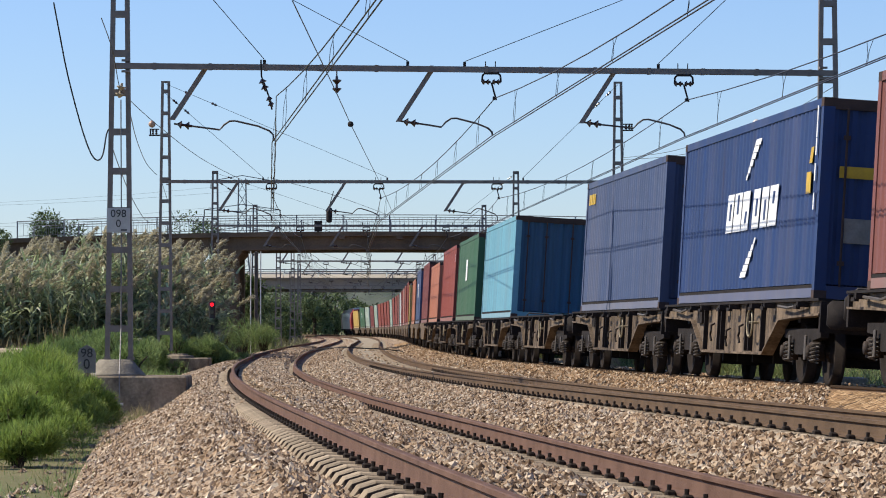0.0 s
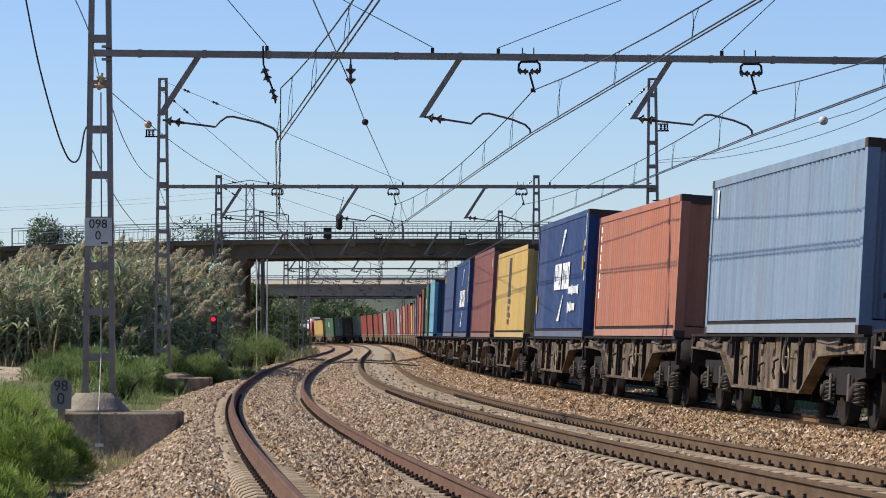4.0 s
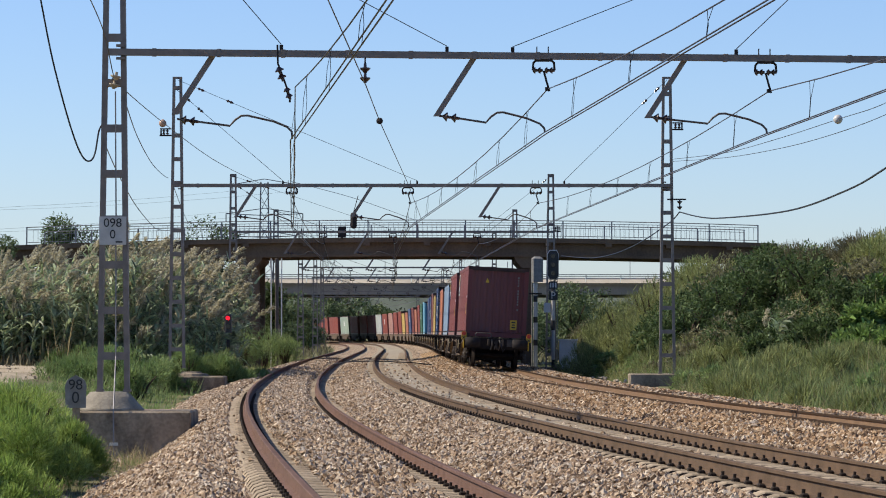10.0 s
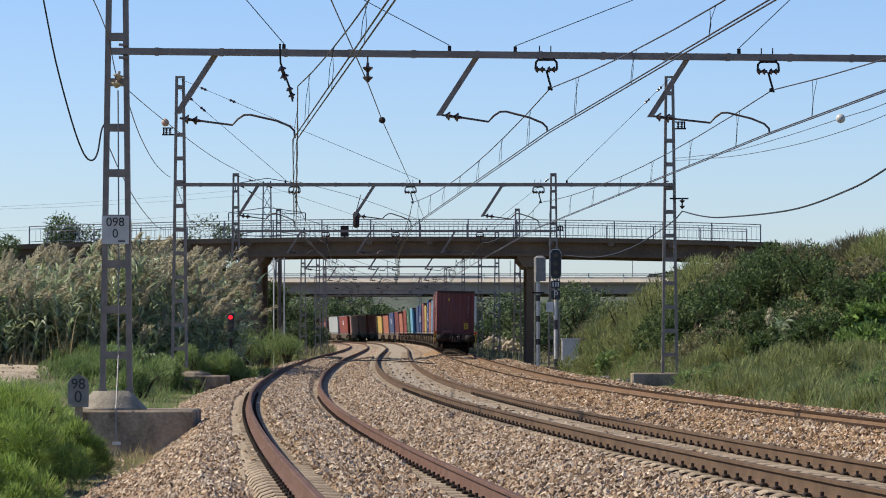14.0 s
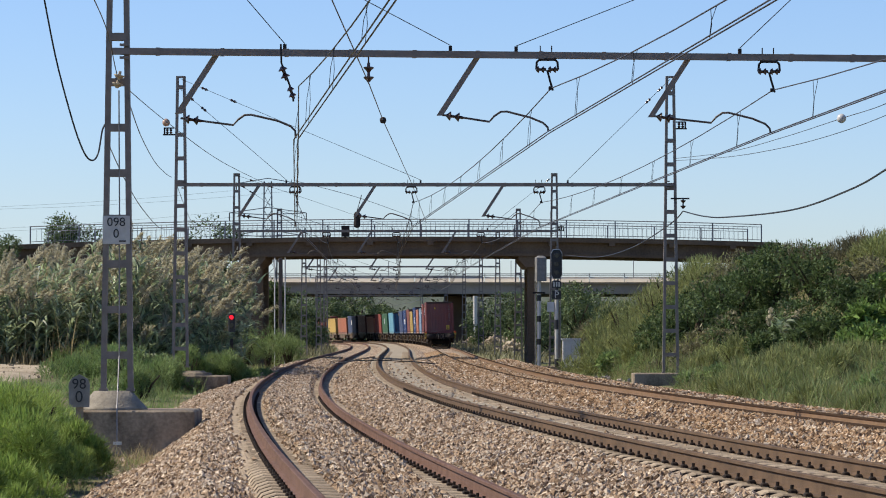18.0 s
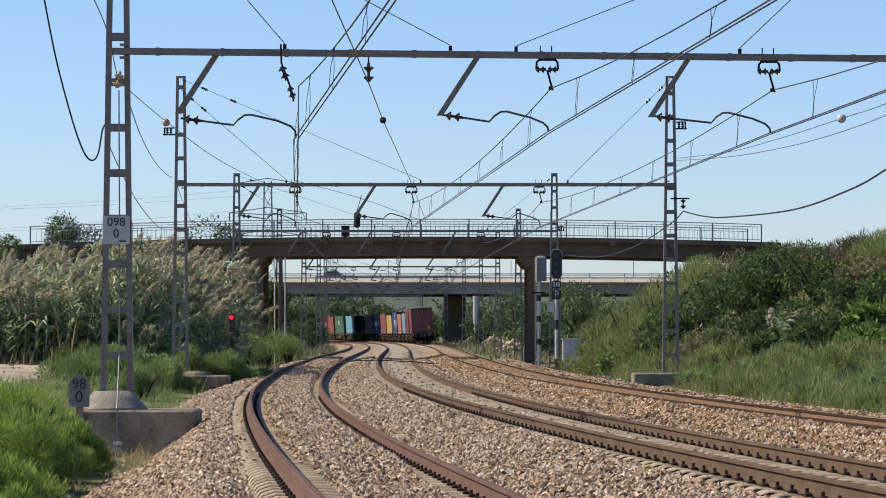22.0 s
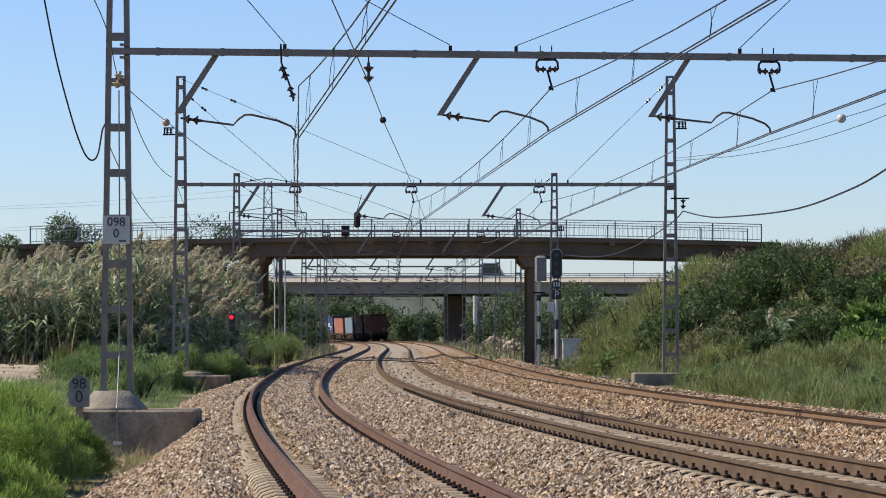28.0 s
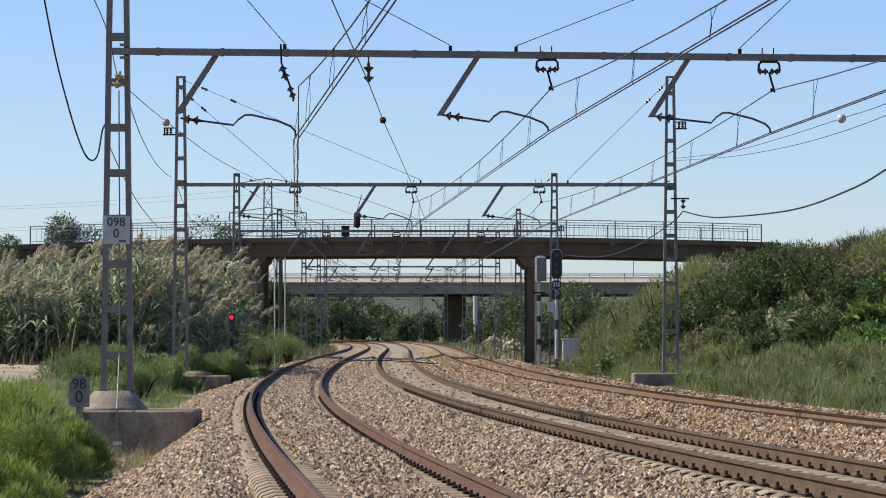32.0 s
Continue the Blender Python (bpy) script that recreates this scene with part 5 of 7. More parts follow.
def road_bridge():
    b = thing("road_bridge", "narrow brown concrete road bridge across the tracks", "bridge", kind="structure")
    xs = list(np.linspace(-26, 19, 24))

    def slab(name, z0, z1, y0, y1, material=M_DECK):
        g = Geo().sweep([[(x, y0, z0 + bridge_rise(x)), (x, y1, z0 + bridge_rise(x)), (x, y1, z1 + bridge_rise(x)), (x, y0, z1 + bridge_rise(x))] for x in xs])
        return part(name, g, material, b)

    slab("deck", 6.45, 6.72, BD0, BD1)
    for y in (BD0 + 0.55, BD0 + 2.5, BD0 + 4.4, BD0 + 6.3, BD0 + 7.75):
        slab("girder", 5.68, 6.47, y - 0.22, y + 0.22)
        slab("girder_flange", 5.66, 5.82, y - 0.35, y + 0.35)
    for x in np.arange(-24.5, 19, 3.4):
        part("deck_bracket", Geo().box(x, BD0 + 0.2, 6.36 + bridge_rise(x), 0.35, 0.5, 0.2), M_DECK, b)
    for x, wide in ((-10.75, 1.15), (5.0, 0.5)):
        for y in (BD0 + 1.2, BD0 + 6.8):
            part("pier", Geo().box(x, y, 2.4, wide, 0.7, 5.9, bevel=0.05), M_DECK, b)
        part("pier_cap", Geo().sweep([[(x - 0.75, y, 5.66), (x + 0.75, y, 5.66), (x + 0.75, y, 5.45), (x + 0.35, y, 5.0), (x - 0.35, y, 5.0), (x - 0.75, y, 5.45)] for y in (BD0 + 0.3, BD1 - 0.3)]), M_DECK, b)
    for x in (-25, 18.2):
        part("abutment", Geo().box(x, (BD0 + BD1) / 2, 2.9, 2.4, BD1 - BD0, 5.6), M_DECK, b)


road_bridge()
railing(BD0 + 0.1, -23.2, 17.9, 6.72, "galvanised steel railing along the near edge of the bridge")
railing(BD1 - 0.1, -23.2, 17.9, 6.72, "galvanised steel railing along the far edge of the bridge")
post = thing("steel_post", "brown steel post with pale conduits beside the bridge", "post")
part("shaft", Geo().box(-9.08, 176.6, 2.4, 0.19, 0.24, 6.2, bevel=0.03), M_ARM, post)
for x in (-9.38, -8.80):
    part("conduit", Geo().tube([(x, 176.35, -0.7), (x, 176.35, 5.5)], 0.035, 8), M_GREYBOX, post, "pale grey conduit")
lamp_box = thing("bridge_board", "dark rectangular board fixed to the bridge railing", "sign")
part("board", Geo().box(-5.48, BD0 - 0.05, 7.02, 0.46, 0.08, 0.62), M_DARK, lamp_box)
part("bracket", Geo().box(-5.48, BD0 + 0.03, 6.75, 0.1, 0.12, 0.2), M_DARK, lamp_box)
tank = thing("line_transformer", "dark capsule-shaped tensioning weight hung on the overhead line", "counterweight")
part("body", Geo().lathe((-4.17, 153.50, 6.82), (0, 0, 1), [(-0.40, 0.05), (-0.36, 0.13), (-0.28, 0.16), (0.28, 0.16), (0.36, 0.12), (0.40, 0.04)], 12), M_DARK, tank)
part("rod", Geo().tube([(-4.17, 153.50, 7.23), (-3.95, 153.50, 8.03)], 0.02, 5), M_DARK, tank)


# ---------- motorway bridge further on ----------
def motorway():
    b = thing("motorway_bridge", "long pale concrete motorway bridge with a light parapet", "bridge", kind="structure")
    d0, d1 = 453.0, 497.0

    def bar(name, z0, z1, y0, y1, m=M_DECK_FAR, x0=-95, x1=75):
        return part(name, Geo().box((x0 + x1) / 2, (y0 + y1) / 2, (z0 + z1) / 2, x1 - x0, y1 - y0, z1 - z0), m, b)

    bar("girder", 6.72, 8.12, d0 + 0.6, d0 + 20)
    bar("girder", 6.72, 8.12, d0 + 22, d1)
    bar("deck", 8.12, 8.36, d0, d1)
    bar("carriageway", 8.36, 8.47, d0 + 0.9, d1 - 0.9)
    for k in range(34):
        x = -94 + k * 5
        part("parapet_panel", Geo().sweep([[(q, d0 - 0.30, 8.36), (q, d0 + 0.75, 8.36), (q, d0 + 0.75, 9.14), (q, d0 + 0.45, 9.14)] for q in (x, x + 4.9)]), M_PARAPET, b)
        part("guard_post", Geo().box(x, d0 + 0.4, 9.35, 0.12, 0.12, 0.6), M_GALV, b)
    for x0, x1 in ((-520, -95), (75, 520)):
        part("embankment", Geo().sweep([[(q, d0 - 12, -1), (q, d1 + 12, -1), (q, d1, 8.76), (q, d0, 8.76)] for q in (x0, x1)]), M_GROUND, b)
    bar("guard_rail", 9.50, 9.62, d0 + 0.3, d0 + 0.4, M_GALV)
    bar("guard_rail", 9.26, 9.34, d0 + 0.3, d0 + 0.4, M_GALV)
    # piers in darker concrete than the deck, shade beneath it painted into their colour
    for x, w in ((1.75, 3.3), (-31, 3.3), (33, 3.3)):
        for y in (d0 + 14, d0 + 24, d0 + 36):
            part("pier", Geo().box(x, y, 3.0, w, 6.0, 7.5, bevel=0.3), M_DECK, b)
    part("pipe_column", Geo().lathe((4.6, d0 - 0.9, -0.6), (0, 0, 1), [(0, 0.24), (2.9, 0.24), (2.95, 0.33), (7.0, 0.33)], 12), M_WHITE, b, "white downpipe on the bridge face")
    for k in range(9):
        x = -80 + k * 18
        part("road_post", Geo().box(x, d0 + 12, 10.0, 0.09, 0.09, 3.4), M_GALV, b)


M_PARAPET = mat("cream_parapet", (0.60, 0.52, 0.40), (0.50, 0.43, 0.33), 0.6, 0.85, 0, 0.1, 6, obrand=0.06)
motorway()


# ---------- signals and line-side boxes ----------
def main_signal():
    s = thing("railway_signal", "three-lamp black railway signal on a striped white post, unlit", "signal")
    x, d = (5.31, 148.00, 4.75)[:2]
    for k in range(9):
        z0 = -0.35 + k * 0.46
        part("post_band", Geo().disc((x, d, z0 + 0.23), (0, 0, 1), 0.085, 0.46, 10), M_WHITE if k % 4 else M_BLACK, s)
    head = Geo().sweep([[(x + u * 0.245, d - 0.1 + e, 4.55 + w * 0.66) for u, w in ((-0.6, -1), (0.6, -1), (1, -0.75), (1, 0.75), (0.6, 1), (-0.6, 1), (-1, 0.75), (-1, -0.75))] for e in (0, 0.12)])
    h = part("signal_head", head, M_BLACK, s)
    part("rim", Geo().sweep([[(x + u * 0.27, d + 0.03 + e, 4.55 + w * 0.70) for u, w in ((-0.6, -1), (0.6, -1), (1, -0.75), (1, 0.75), (0.6, 1), (-0.6, 1), (-1, 0.75), (-1, -0.75))] for e in (0, 0.03)]), M_GREYBOX, h)
    for w in (-0.4, 0.0, 0.4):
        part("lens", Geo().disc((x, d - 0.12, 4.55 + w), (0, 1, 0), 0.105, 0.03, 14), M_LENS, h)
        part("hood", Geo().tube([(x + 0.13 * math.cos(a), d - 0.3, 4.55 + w + 0.13 * math.sin(a)) for a in np.linspace(0.1, math.pi - 0.1, 9)], 0.022, 4), M_BLACK, h)
    part("number_plate", Geo().box(x, d - 0.1, 3.6, 0.42, 0.03, 0.34), M_BLACK, s)
    for k in (-0.12, 0, 0.12):
        part("writing_bar", Geo().box(x + k, d - 0.12, 3.6, 0.07, 0.01, 0.22), M_WHITE, s)
    part("letter_plate", Geo().box(x, d - 0.1, 3.1, 0.42, 0.03, 0.42), M_BLACK, s)
    words("P", 0.44, M_WHITE, s, Matrix.Translation((x, d - 0.125, 3.1)) @ UP)
    part("plate", Geo().box(x - 0.28, d - 0.02, 2.55, 0.32, 0.03, 0.45), M_GREYBOX, s)
    part("ladder", Geo().box(x + 0.2, d + 0.2, 2.2, 0.03, 0.03, 4.6).box(x - 0.1, d + 0.2, 2.2, 0.03, 0.03, 4.6), M_GALV, s)
    part("base", Geo().box(x, d, -0.45, 0.6, 0.6, 0.4), M_CONC, s)


M_LENS = mat("dark_lens_glass", (0.0076, 0.0076, 0.00912), (0.0152, 0.0152, 0.0152), 20, 0.1, 0, 0)
main_signal()
dw = thing("dwarf_signal", "low black signal showing a small red light among the reeds", "signal")
SX, SD = -7.36, 110.2
part("housing", Geo().box(SX, SD, 1.72, 0.24, 0.2, 0.66, bevel=0.04), M_BLACK, dw)
part("lamp", Geo().disc((SX, SD - 0.12, 1.90), (0, 1, 0), 0.07, 0.04, 14), M_RED_LAMP, dw)
part("lens", Geo().disc((SX, SD - 0.12, 1.62), (0, 1, 0), 0.085, 0.04, 14), M_LENS, dw)
part("hood", Geo().tube([(SX + 0.11 * math.cos(a), SD - 0.25, 1.90 + 0.11 * math.sin(a)) for a in np.linspace(0.1, math.pi - 0.1, 9)], 0.02, 4), M_BLACK, dw)
part("post", Geo().box(SX, SD + 0.05, 0.5, 0.10, 0.10, 1.3), M_DARK, dw)
cab = thing("relay_cabinet", "pale grey metal relay cabinet by the signal", "cabinet")
CXR = 5.96
part("body", Geo().box(CXR, 147.0, 0.36, 0.80, 0.7, 1.30), M_GREYBOX, cab)
part("lid", Geo().box(CXR, 147.0, 1.04, 0.88, 0.8, 0.07), M_GREYBOX, cab)
for s in (-0.19, 0.19):
    part("door", Geo().box(CXR + s, 146.63, 0.42, 0.36, 0.03, 1.05), M_GREYBOX, cab)
pole = thing("switch_pole", "grey pole with a tall control box near the bridge pier", "pole")
PXX = 4.61
part("pole", Geo().tube([(PXX, 152.0, -0.6), (PXX, 152.0, 4.6)], 0.10, 10), M_WHITE, pole)
part("box", Geo().box(PXX + 0.08, 151.9, 4.42, 0.56, 0.4, 1.22, bevel=0.10), M_SHIELD, pole)
for z in (0.9, 2.0, 3.0):
    part("band", Geo().disc((PXX, 152.0, z), (0, 0, 1), 0.104, 0.28, 10), M_BLACK, pole)
part("conduit", Geo().tube([(PXX - 0.17, 151.95, -0.6), (PXX - 0.17, 151.95, 3.9)], 0.03, 6), M_SHIELD, pole)
part("crossarm", Geo().box(PXX, 151.9, 3.25, 0.6, 0.08, 0.08), M_DARK, pole)


# ---------- power pylon ----------
def pylon(x, d, h, z0=-0.5):
    p = thing("power_pylon", "distant grey lattice electricity pylon", "pylon")
    for sx in (-1, 1):
        for sy in (-1, 1):
            part("leg", Geo().tube([(x + sx * 3.2, d + sy * 3.2, z0), (x + sx * 1.0, d + sy * 1.0, z0 + h * 0.6), (x + sx * 0.8, d + sy * 0.8, z0 + h)], 0.14, 4), M_GALV, p)
    n = 11
    for k in range(n):
        f0, f1 = k / n, (k + 1) / n
        w0, w1 = np.interp(f0 * h, [0, h * 0.6, h], [3.2, 1, 0.8]), np.interp(f1 * h, [0, h * 0.6, h], [3.2, 1, 0.8])
        g = Geo().tube([(x - w0, d, z0 + f0 * h), (x + w1, d, z0 + f1 * h)], 0.08, 4).tube([(x + w0, d, z0 + f0 * h), (x - w1, d, z0 + f1 * h)], 0.08, 4)
        part("bracing", g, M_GALV, p)
    for f, w in ((0.985, 7.0), (0.80, 8.5), (0.66, 7.0)):
        for s in (-1, 1):
            part("crossarm", Geo().tube([(x, d, z0 + h * f + 1.2), (x + s * w, d, z0 + h * f)], 0.12, 4).tube([(x, d, z0 + h * f - 0.4), (x + s * w, d, z0 + h * f)], 0.12, 4), M_GALV, p)
            part("insulator", Geo().tube([(x + s * w, d, z0 + h * f), (x + s * w, d, z0 + h * f - 1.8)], 0.12, 5), M_DARK, p)


pylon(-38.77, 700.0, 35.0)


# ---------- traffic on the motorway ----------
M_TYRE = mat("tyre", (0.0152, 0.0152, 0.0152), (0.0228, 0.0228, 0.0228), 20, 0.8, 0, 0.1)
M_CARGLASS = mat("car_glass", (0.0152, 0.019, 0.0228), (0.0228, 0.0266, 0.0304), 5, 0.08, 0, 0)
TRAFFIC = []


def vehicle(name, label, cat, length, height, colour, t_mid, x_mid, speed, lane):
    """A road vehicle along x, nose at +x; it passes x_mid at t_mid."""
    m = mat(name + "_paint", colour, tuple(c * 0.85 for c in colour), 2, 0.3, 0, 0)
    v = thing(name, label, cat, "vehicles on the motorway")
    h, l2 = height, length / 2
    if length < 6:
        part("body", Geo().sweep([[(-l2, y, 0.35), (l2, y, 0.35), (l2, y, 0.75), (l2 * 0.55, y, 0.92), (-l2 * 0.85, y, 0.95), (-l2, y, 0.85)] for y in (-0.85, 0.85)]), m, v)
        part("cabin", Geo().sweep([[(-l2 * 0.85, y, 0.93), (l2 * 0.5, y, 0.93), (l2 * 0.15, y, h), (-l2 * 0.6, y, h)] for y in (-0.72, 0.72)]), m, v)
        part("side_window", Geo().sweep([[(-l2 * 0.68, y, 1.0), (l2 * 0.36, y, 1.0), (l2 * 0.12, y, h - 0.12), (-l2 * 0.55, y, h - 0.12)] for y in (-0.735, 0.735)]), M_CARGLASS, v)
        part("roof", Geo().box(-l2 * 0.28, 0, h + 0.02, l2 * 0.85, 1.4, 0.06), m, v)
        axles = (-l2 * 0.62, l2 * 0.62)
    elif length < 8:
        part("body", Geo().box(-0.4, 0, 0.4 + (h - 0.4) / 2, length - 0.8, 2.0, h - 0.4, bevel=0.12), m, v)
        part("cab", Geo().sweep([[(l2 - 0.9, y, 0.5), (l2, y, 0.5), (l2, y, 1.2), (l2 - 0.7, y, h - 0.2), (l2 - 0.9, y, h - 0.2)] for y in (-0.95, 0.95)]), M_CARGLASS, v)
        axles = (-l2 * 0.6, l2 * 0.65)
    elif cat == "car transporter":
        part("chassis", Geo().box(-0.8, 0, 0.9, length - 1.6, 2.3, 0.3), M_DARK, v)
        part("cab", Geo().sweep([[(l2 - 2.3, y, 0.5), (l2, y, 0.5), (l2, y, 1.5), (l2 - 0.35, y, 2.7), (l2 - 2.3, y, 2.7)] for y in (-1.2, 1.2)]), m, v)
        part("windscreen", Geo().box(l2 - 0.12, 0, 1.9, 0.1, 2.0, 0.8), M_CARGLASS, v)
        part("upper_deck", Geo().box(-1.4, 0, 2.15, length - 3.0, 2.2, 0.14), M_DARK, v)
        for a in (-l2 + 0.6, -l2 * 0.55, -l2 * 0.1, l2 * 0.3, l2 * 0.55):
            part("upright", Geo().box(a, -1.1, 1.9, 0.16, 0.12, 1.9), M_DARK, v)
        for a, z, c in ((-l2 + 2.4, 2.2, M_CARGLASS), (0.2, 2.2, m), (-l2 + 2.9, 1.0, m), (0.4, 1.0, M_CARGLASS)):
            part("loaded_car", Geo().sweep([[(a - 2.0, y, z + 0.15), (a + 2.0, y, z + 0.15), (a + 2.0, y, z + 0.6), (a + 1.0, y, z + 0.75), (a + 0.3, y, z + 1.2), (a - 1.1, y, z + 1.2), (a - 1.9, y, z + 0.75)] for y in (-0.8, 0.8)]), c, v)
        axles = (-l2 * 0.6, -l2 * 0.42, l2 * 0.35, l2 * 0.75)
    else:
        part("trailer_bed", Geo().sweep([[(-l2, y, 0.7), (1.0, y, 0.9), (2.2, y, 1.3), (2.2, y, 1.5), (0.8, y, 1.2), (-l2, y, 0.95)] for y in (-1.2, 1.2)]), M_DARK, v)
        part("ramp", Geo().tube([(-l2 + 0.2, 0, 0.95), (-l2 * 0.3, 0, 1.75), (1.6, 0, 2.1)], 0.14, 6), M_DARK, v)
        for a in (-1.9, -0.9):
            part("stake", Geo().box(a, -1.1, 2.3, 0.35, 0.2, 2.6), M_DARK, v)
        part("crane", Geo().box(3.2, 0, 2.1, 1.5, 2.1, 2.4, bevel=0.2), m, v)
        part("crane_head", Geo().box(3.1, 0, 3.45, 2.6, 1.2, 0.5, bevel=0.15), M_DARK, v)
        part("cab", Geo().sweep([[(4.6, y, 0.5), (l2, y, 0.5), (l2, y, 1.5), (l2 - 0.35, y, 3.1), (4.6, y, 3.3)] for y in (-1.2, 1.2)]), m, v)
        part("windscreen", Geo().box(l2 - 0.12, 0, 2.1, 0.12, 2.0, 0.8), M_CARGLASS, v)
        axles = (-l2 * 0.85, -l2 * 0.68, 2.6, 4.0, l2 - 1.2)
    for a in axles:
        for y in (-0.85, 0.85):
            part("wheel", Geo().disc((a, y, 0.36), (0, 1, 0), 0.36, 0.22, 12), M_TYRE, v)
    TRAFFIC.append((v, t_mid, x_mid, speed, lane))


vehicle("car_transporter", "grey car transporter loaded with cars on the motorway bridge", "car transporter", 11.6, 3.6, (0.266, 0.274, 0.289), 7.5, -9.5, -16.6, 484)
vehicle("white_car", "white car crossing the motorway bridge", "car", 4.4, 1.7, (0.57, 0.57, 0.562), 9.0, 28.4, 24, 458)
vehicle("red_truck", "red crane truck with a low trailer on the motorway bridge", "truck", 17, 3.0, (0.20, 0.034, 0.036), 12.0, -9.8, 24, 458)
vehicle("blue_car", "dark blue car crossing the motorway bridge", "car", 4.4, 1.75, (0.05, 0.12, 0.42), 23.0, -2.3, 27, 458)
vehicle("white_van", "white delivery van crossing the motorway bridge", "van", 5.9, 2.7, (0.593, 0.593, 0.585), 29.0, 28.5, 21, 458)
vehicle("white_car", "white car crossing the motorway bridge", "car", 4.4, 1.7, (0.57, 0.57, 0.562), 11.0, -11.8, 24, 462)
vehicle("white_car", "white car crossing the motorway bridge", "car", 4.4, 1.7, (0.57, 0.57, 0.562), 22.5, -1.7, 28, 462)
vehicle("silver_car", "silver car crossing the motorway bridge", "car", 4.2, 1.6, (0.45, 0.46, 0.47), 29.0, -1.0, 21.5, 458)


def drive_traffic():
    for v, t_mid, x_mid, speed, lane in TRAFFIC:
        rows = []
        for t in range(33):
            x = min(max(x_mid + speed * (t - t_mid), -500 + 20 * (t_mid % 7)), 500 - 20 * (t_mid % 7))
            rows.append((t, pose(x, lane, 8.475, 0, 0, 0 if speed > 0 else 180)))
        walk(v, rows)


# ---------- loose stones ----------
def quick_mesh(name, verts, faces, material, parent=None, label="", flat=True):
    """A large mesh out of number arrays: verts (n, 3), faces (m, 3 or 4)."""
    me = bpy.data.meshes.new(name)
    k = faces.shape[1]
    me.vertices.add(len(verts))
    me.vertices.foreach_set("co", np.ascontiguousarray(verts, dtype=np.float32).ravel())
    me.loops.add(faces.size)
    me.loops.foreach_set("vertex_index", np.ascontiguousarray(faces, dtype=np.int32).ravel())
    me.polygons.add(len(faces))
    me.polygons.foreach_set("loop_start", np.arange(0, faces.size, k, dtype=np.int32))
    me.update(calc_edges=True)
    me.materials.append(material)
    if flat:
        me.shade_flat()
    ob = new(name, me)
    if parent is not None:
        ob.parent = parent
    if label:
        tagged(ob, label)
    return ob


RNG = np.random.default_rng(7)


def stone_material(rust=(1, 1, 1)):
    m = mat("loose_ballast", (0.38, 0.304, 0.228), (0.304, 0.228, 0.167), 12, 0.92, 0, 0.4, 60)
    n, l = m.node_tree.nodes, m.node_tree.links
    geo, ramp = n.new("ShaderNodeNewGeometry"), n.new("ShaderNodeValToRGB")
    cols = [(0.0, (0.12, 0.085, 0.06)), (0.20, (0.22, 0.162, 0.112)), (0.42, (0.40, 0.308, 0.222)), (0.64, (0.52, 0.422, 0.318)), (0.84, (0.45, 0.405, 0.34)), (1.0, (0.80, 0.72, 0.60))]
    e = ramp.color_ramp.elements
    e[0].color, e[0].position = (*cols[0][1], 1), 0
    e[1].color, e[1].position = (*cols[-1][1], 1), 1
    for p, c in cols[1:-1]:
        q = e.new(p)
        q.color = (*(a * b for a, b in zip(c, rust)), 1)
    l.new(geo.outputs["Random Per Island"], ramp.inputs[0])
    mix = n.new("ShaderNodeMix")
    mix.data_type, mix.blend_type = "RGBA", "MULTIPLY"
    mix.inputs["Factor"].default_value = 0.5
    old = n["Principled BSDF"].inputs["Base Color"].links[0].from_socket
    gain = n.new("ShaderNodeHueSaturation")
    gain.inputs["Value"].default_value = 2.0
    l.new(old, gain.inputs["Color"])
    l.new(ramp.outputs[0], mix.inputs["A"])
    l.new(gain.outputs[0], mix.inputs["B"])
    # broad drifts of redder and greyer stone
    co, drift, tone, wash = n.new("ShaderNodeTexCoord"), n.new("ShaderNodeTexNoise"), n.new("ShaderNodeValToRGB"), n.new("ShaderNodeMix")
    drift.inputs["Scale"].default_value, drift.inputs["Detail"].default_value = 0.45, 4
    l.new(co.outputs["Object"], drift.inputs["Vector"])
    tone.color_ramp.elements[0].position, tone.color_ramp.elements[1].position = 0.38, 0.62
    tone.color_ramp.elements[0].color, tone.color_ramp.elements[1].color = (0.99, 0.97, 0.91, 1), (0.98, 1.0, 1.0, 1)
    l.new(drift.outputs["Fac"], tone.inputs[0])
    wash.data_type, wash.blend_type = "RGBA", "MULTIPLY"
    wash.inputs["Factor"].default_value = 1.0
    l.new(mix.outputs["Result"], wash.inputs["A"])
    l.new(tone.outputs[0], wash.inputs["B"])
    l.new(wash.outputs["Result"], n["Principled BSDF"].inputs["Base Color"])
    return m


def ground_points(x, d):
    return np.array([ground_z(float(a), float(b)) for a, b in zip(x, d)])


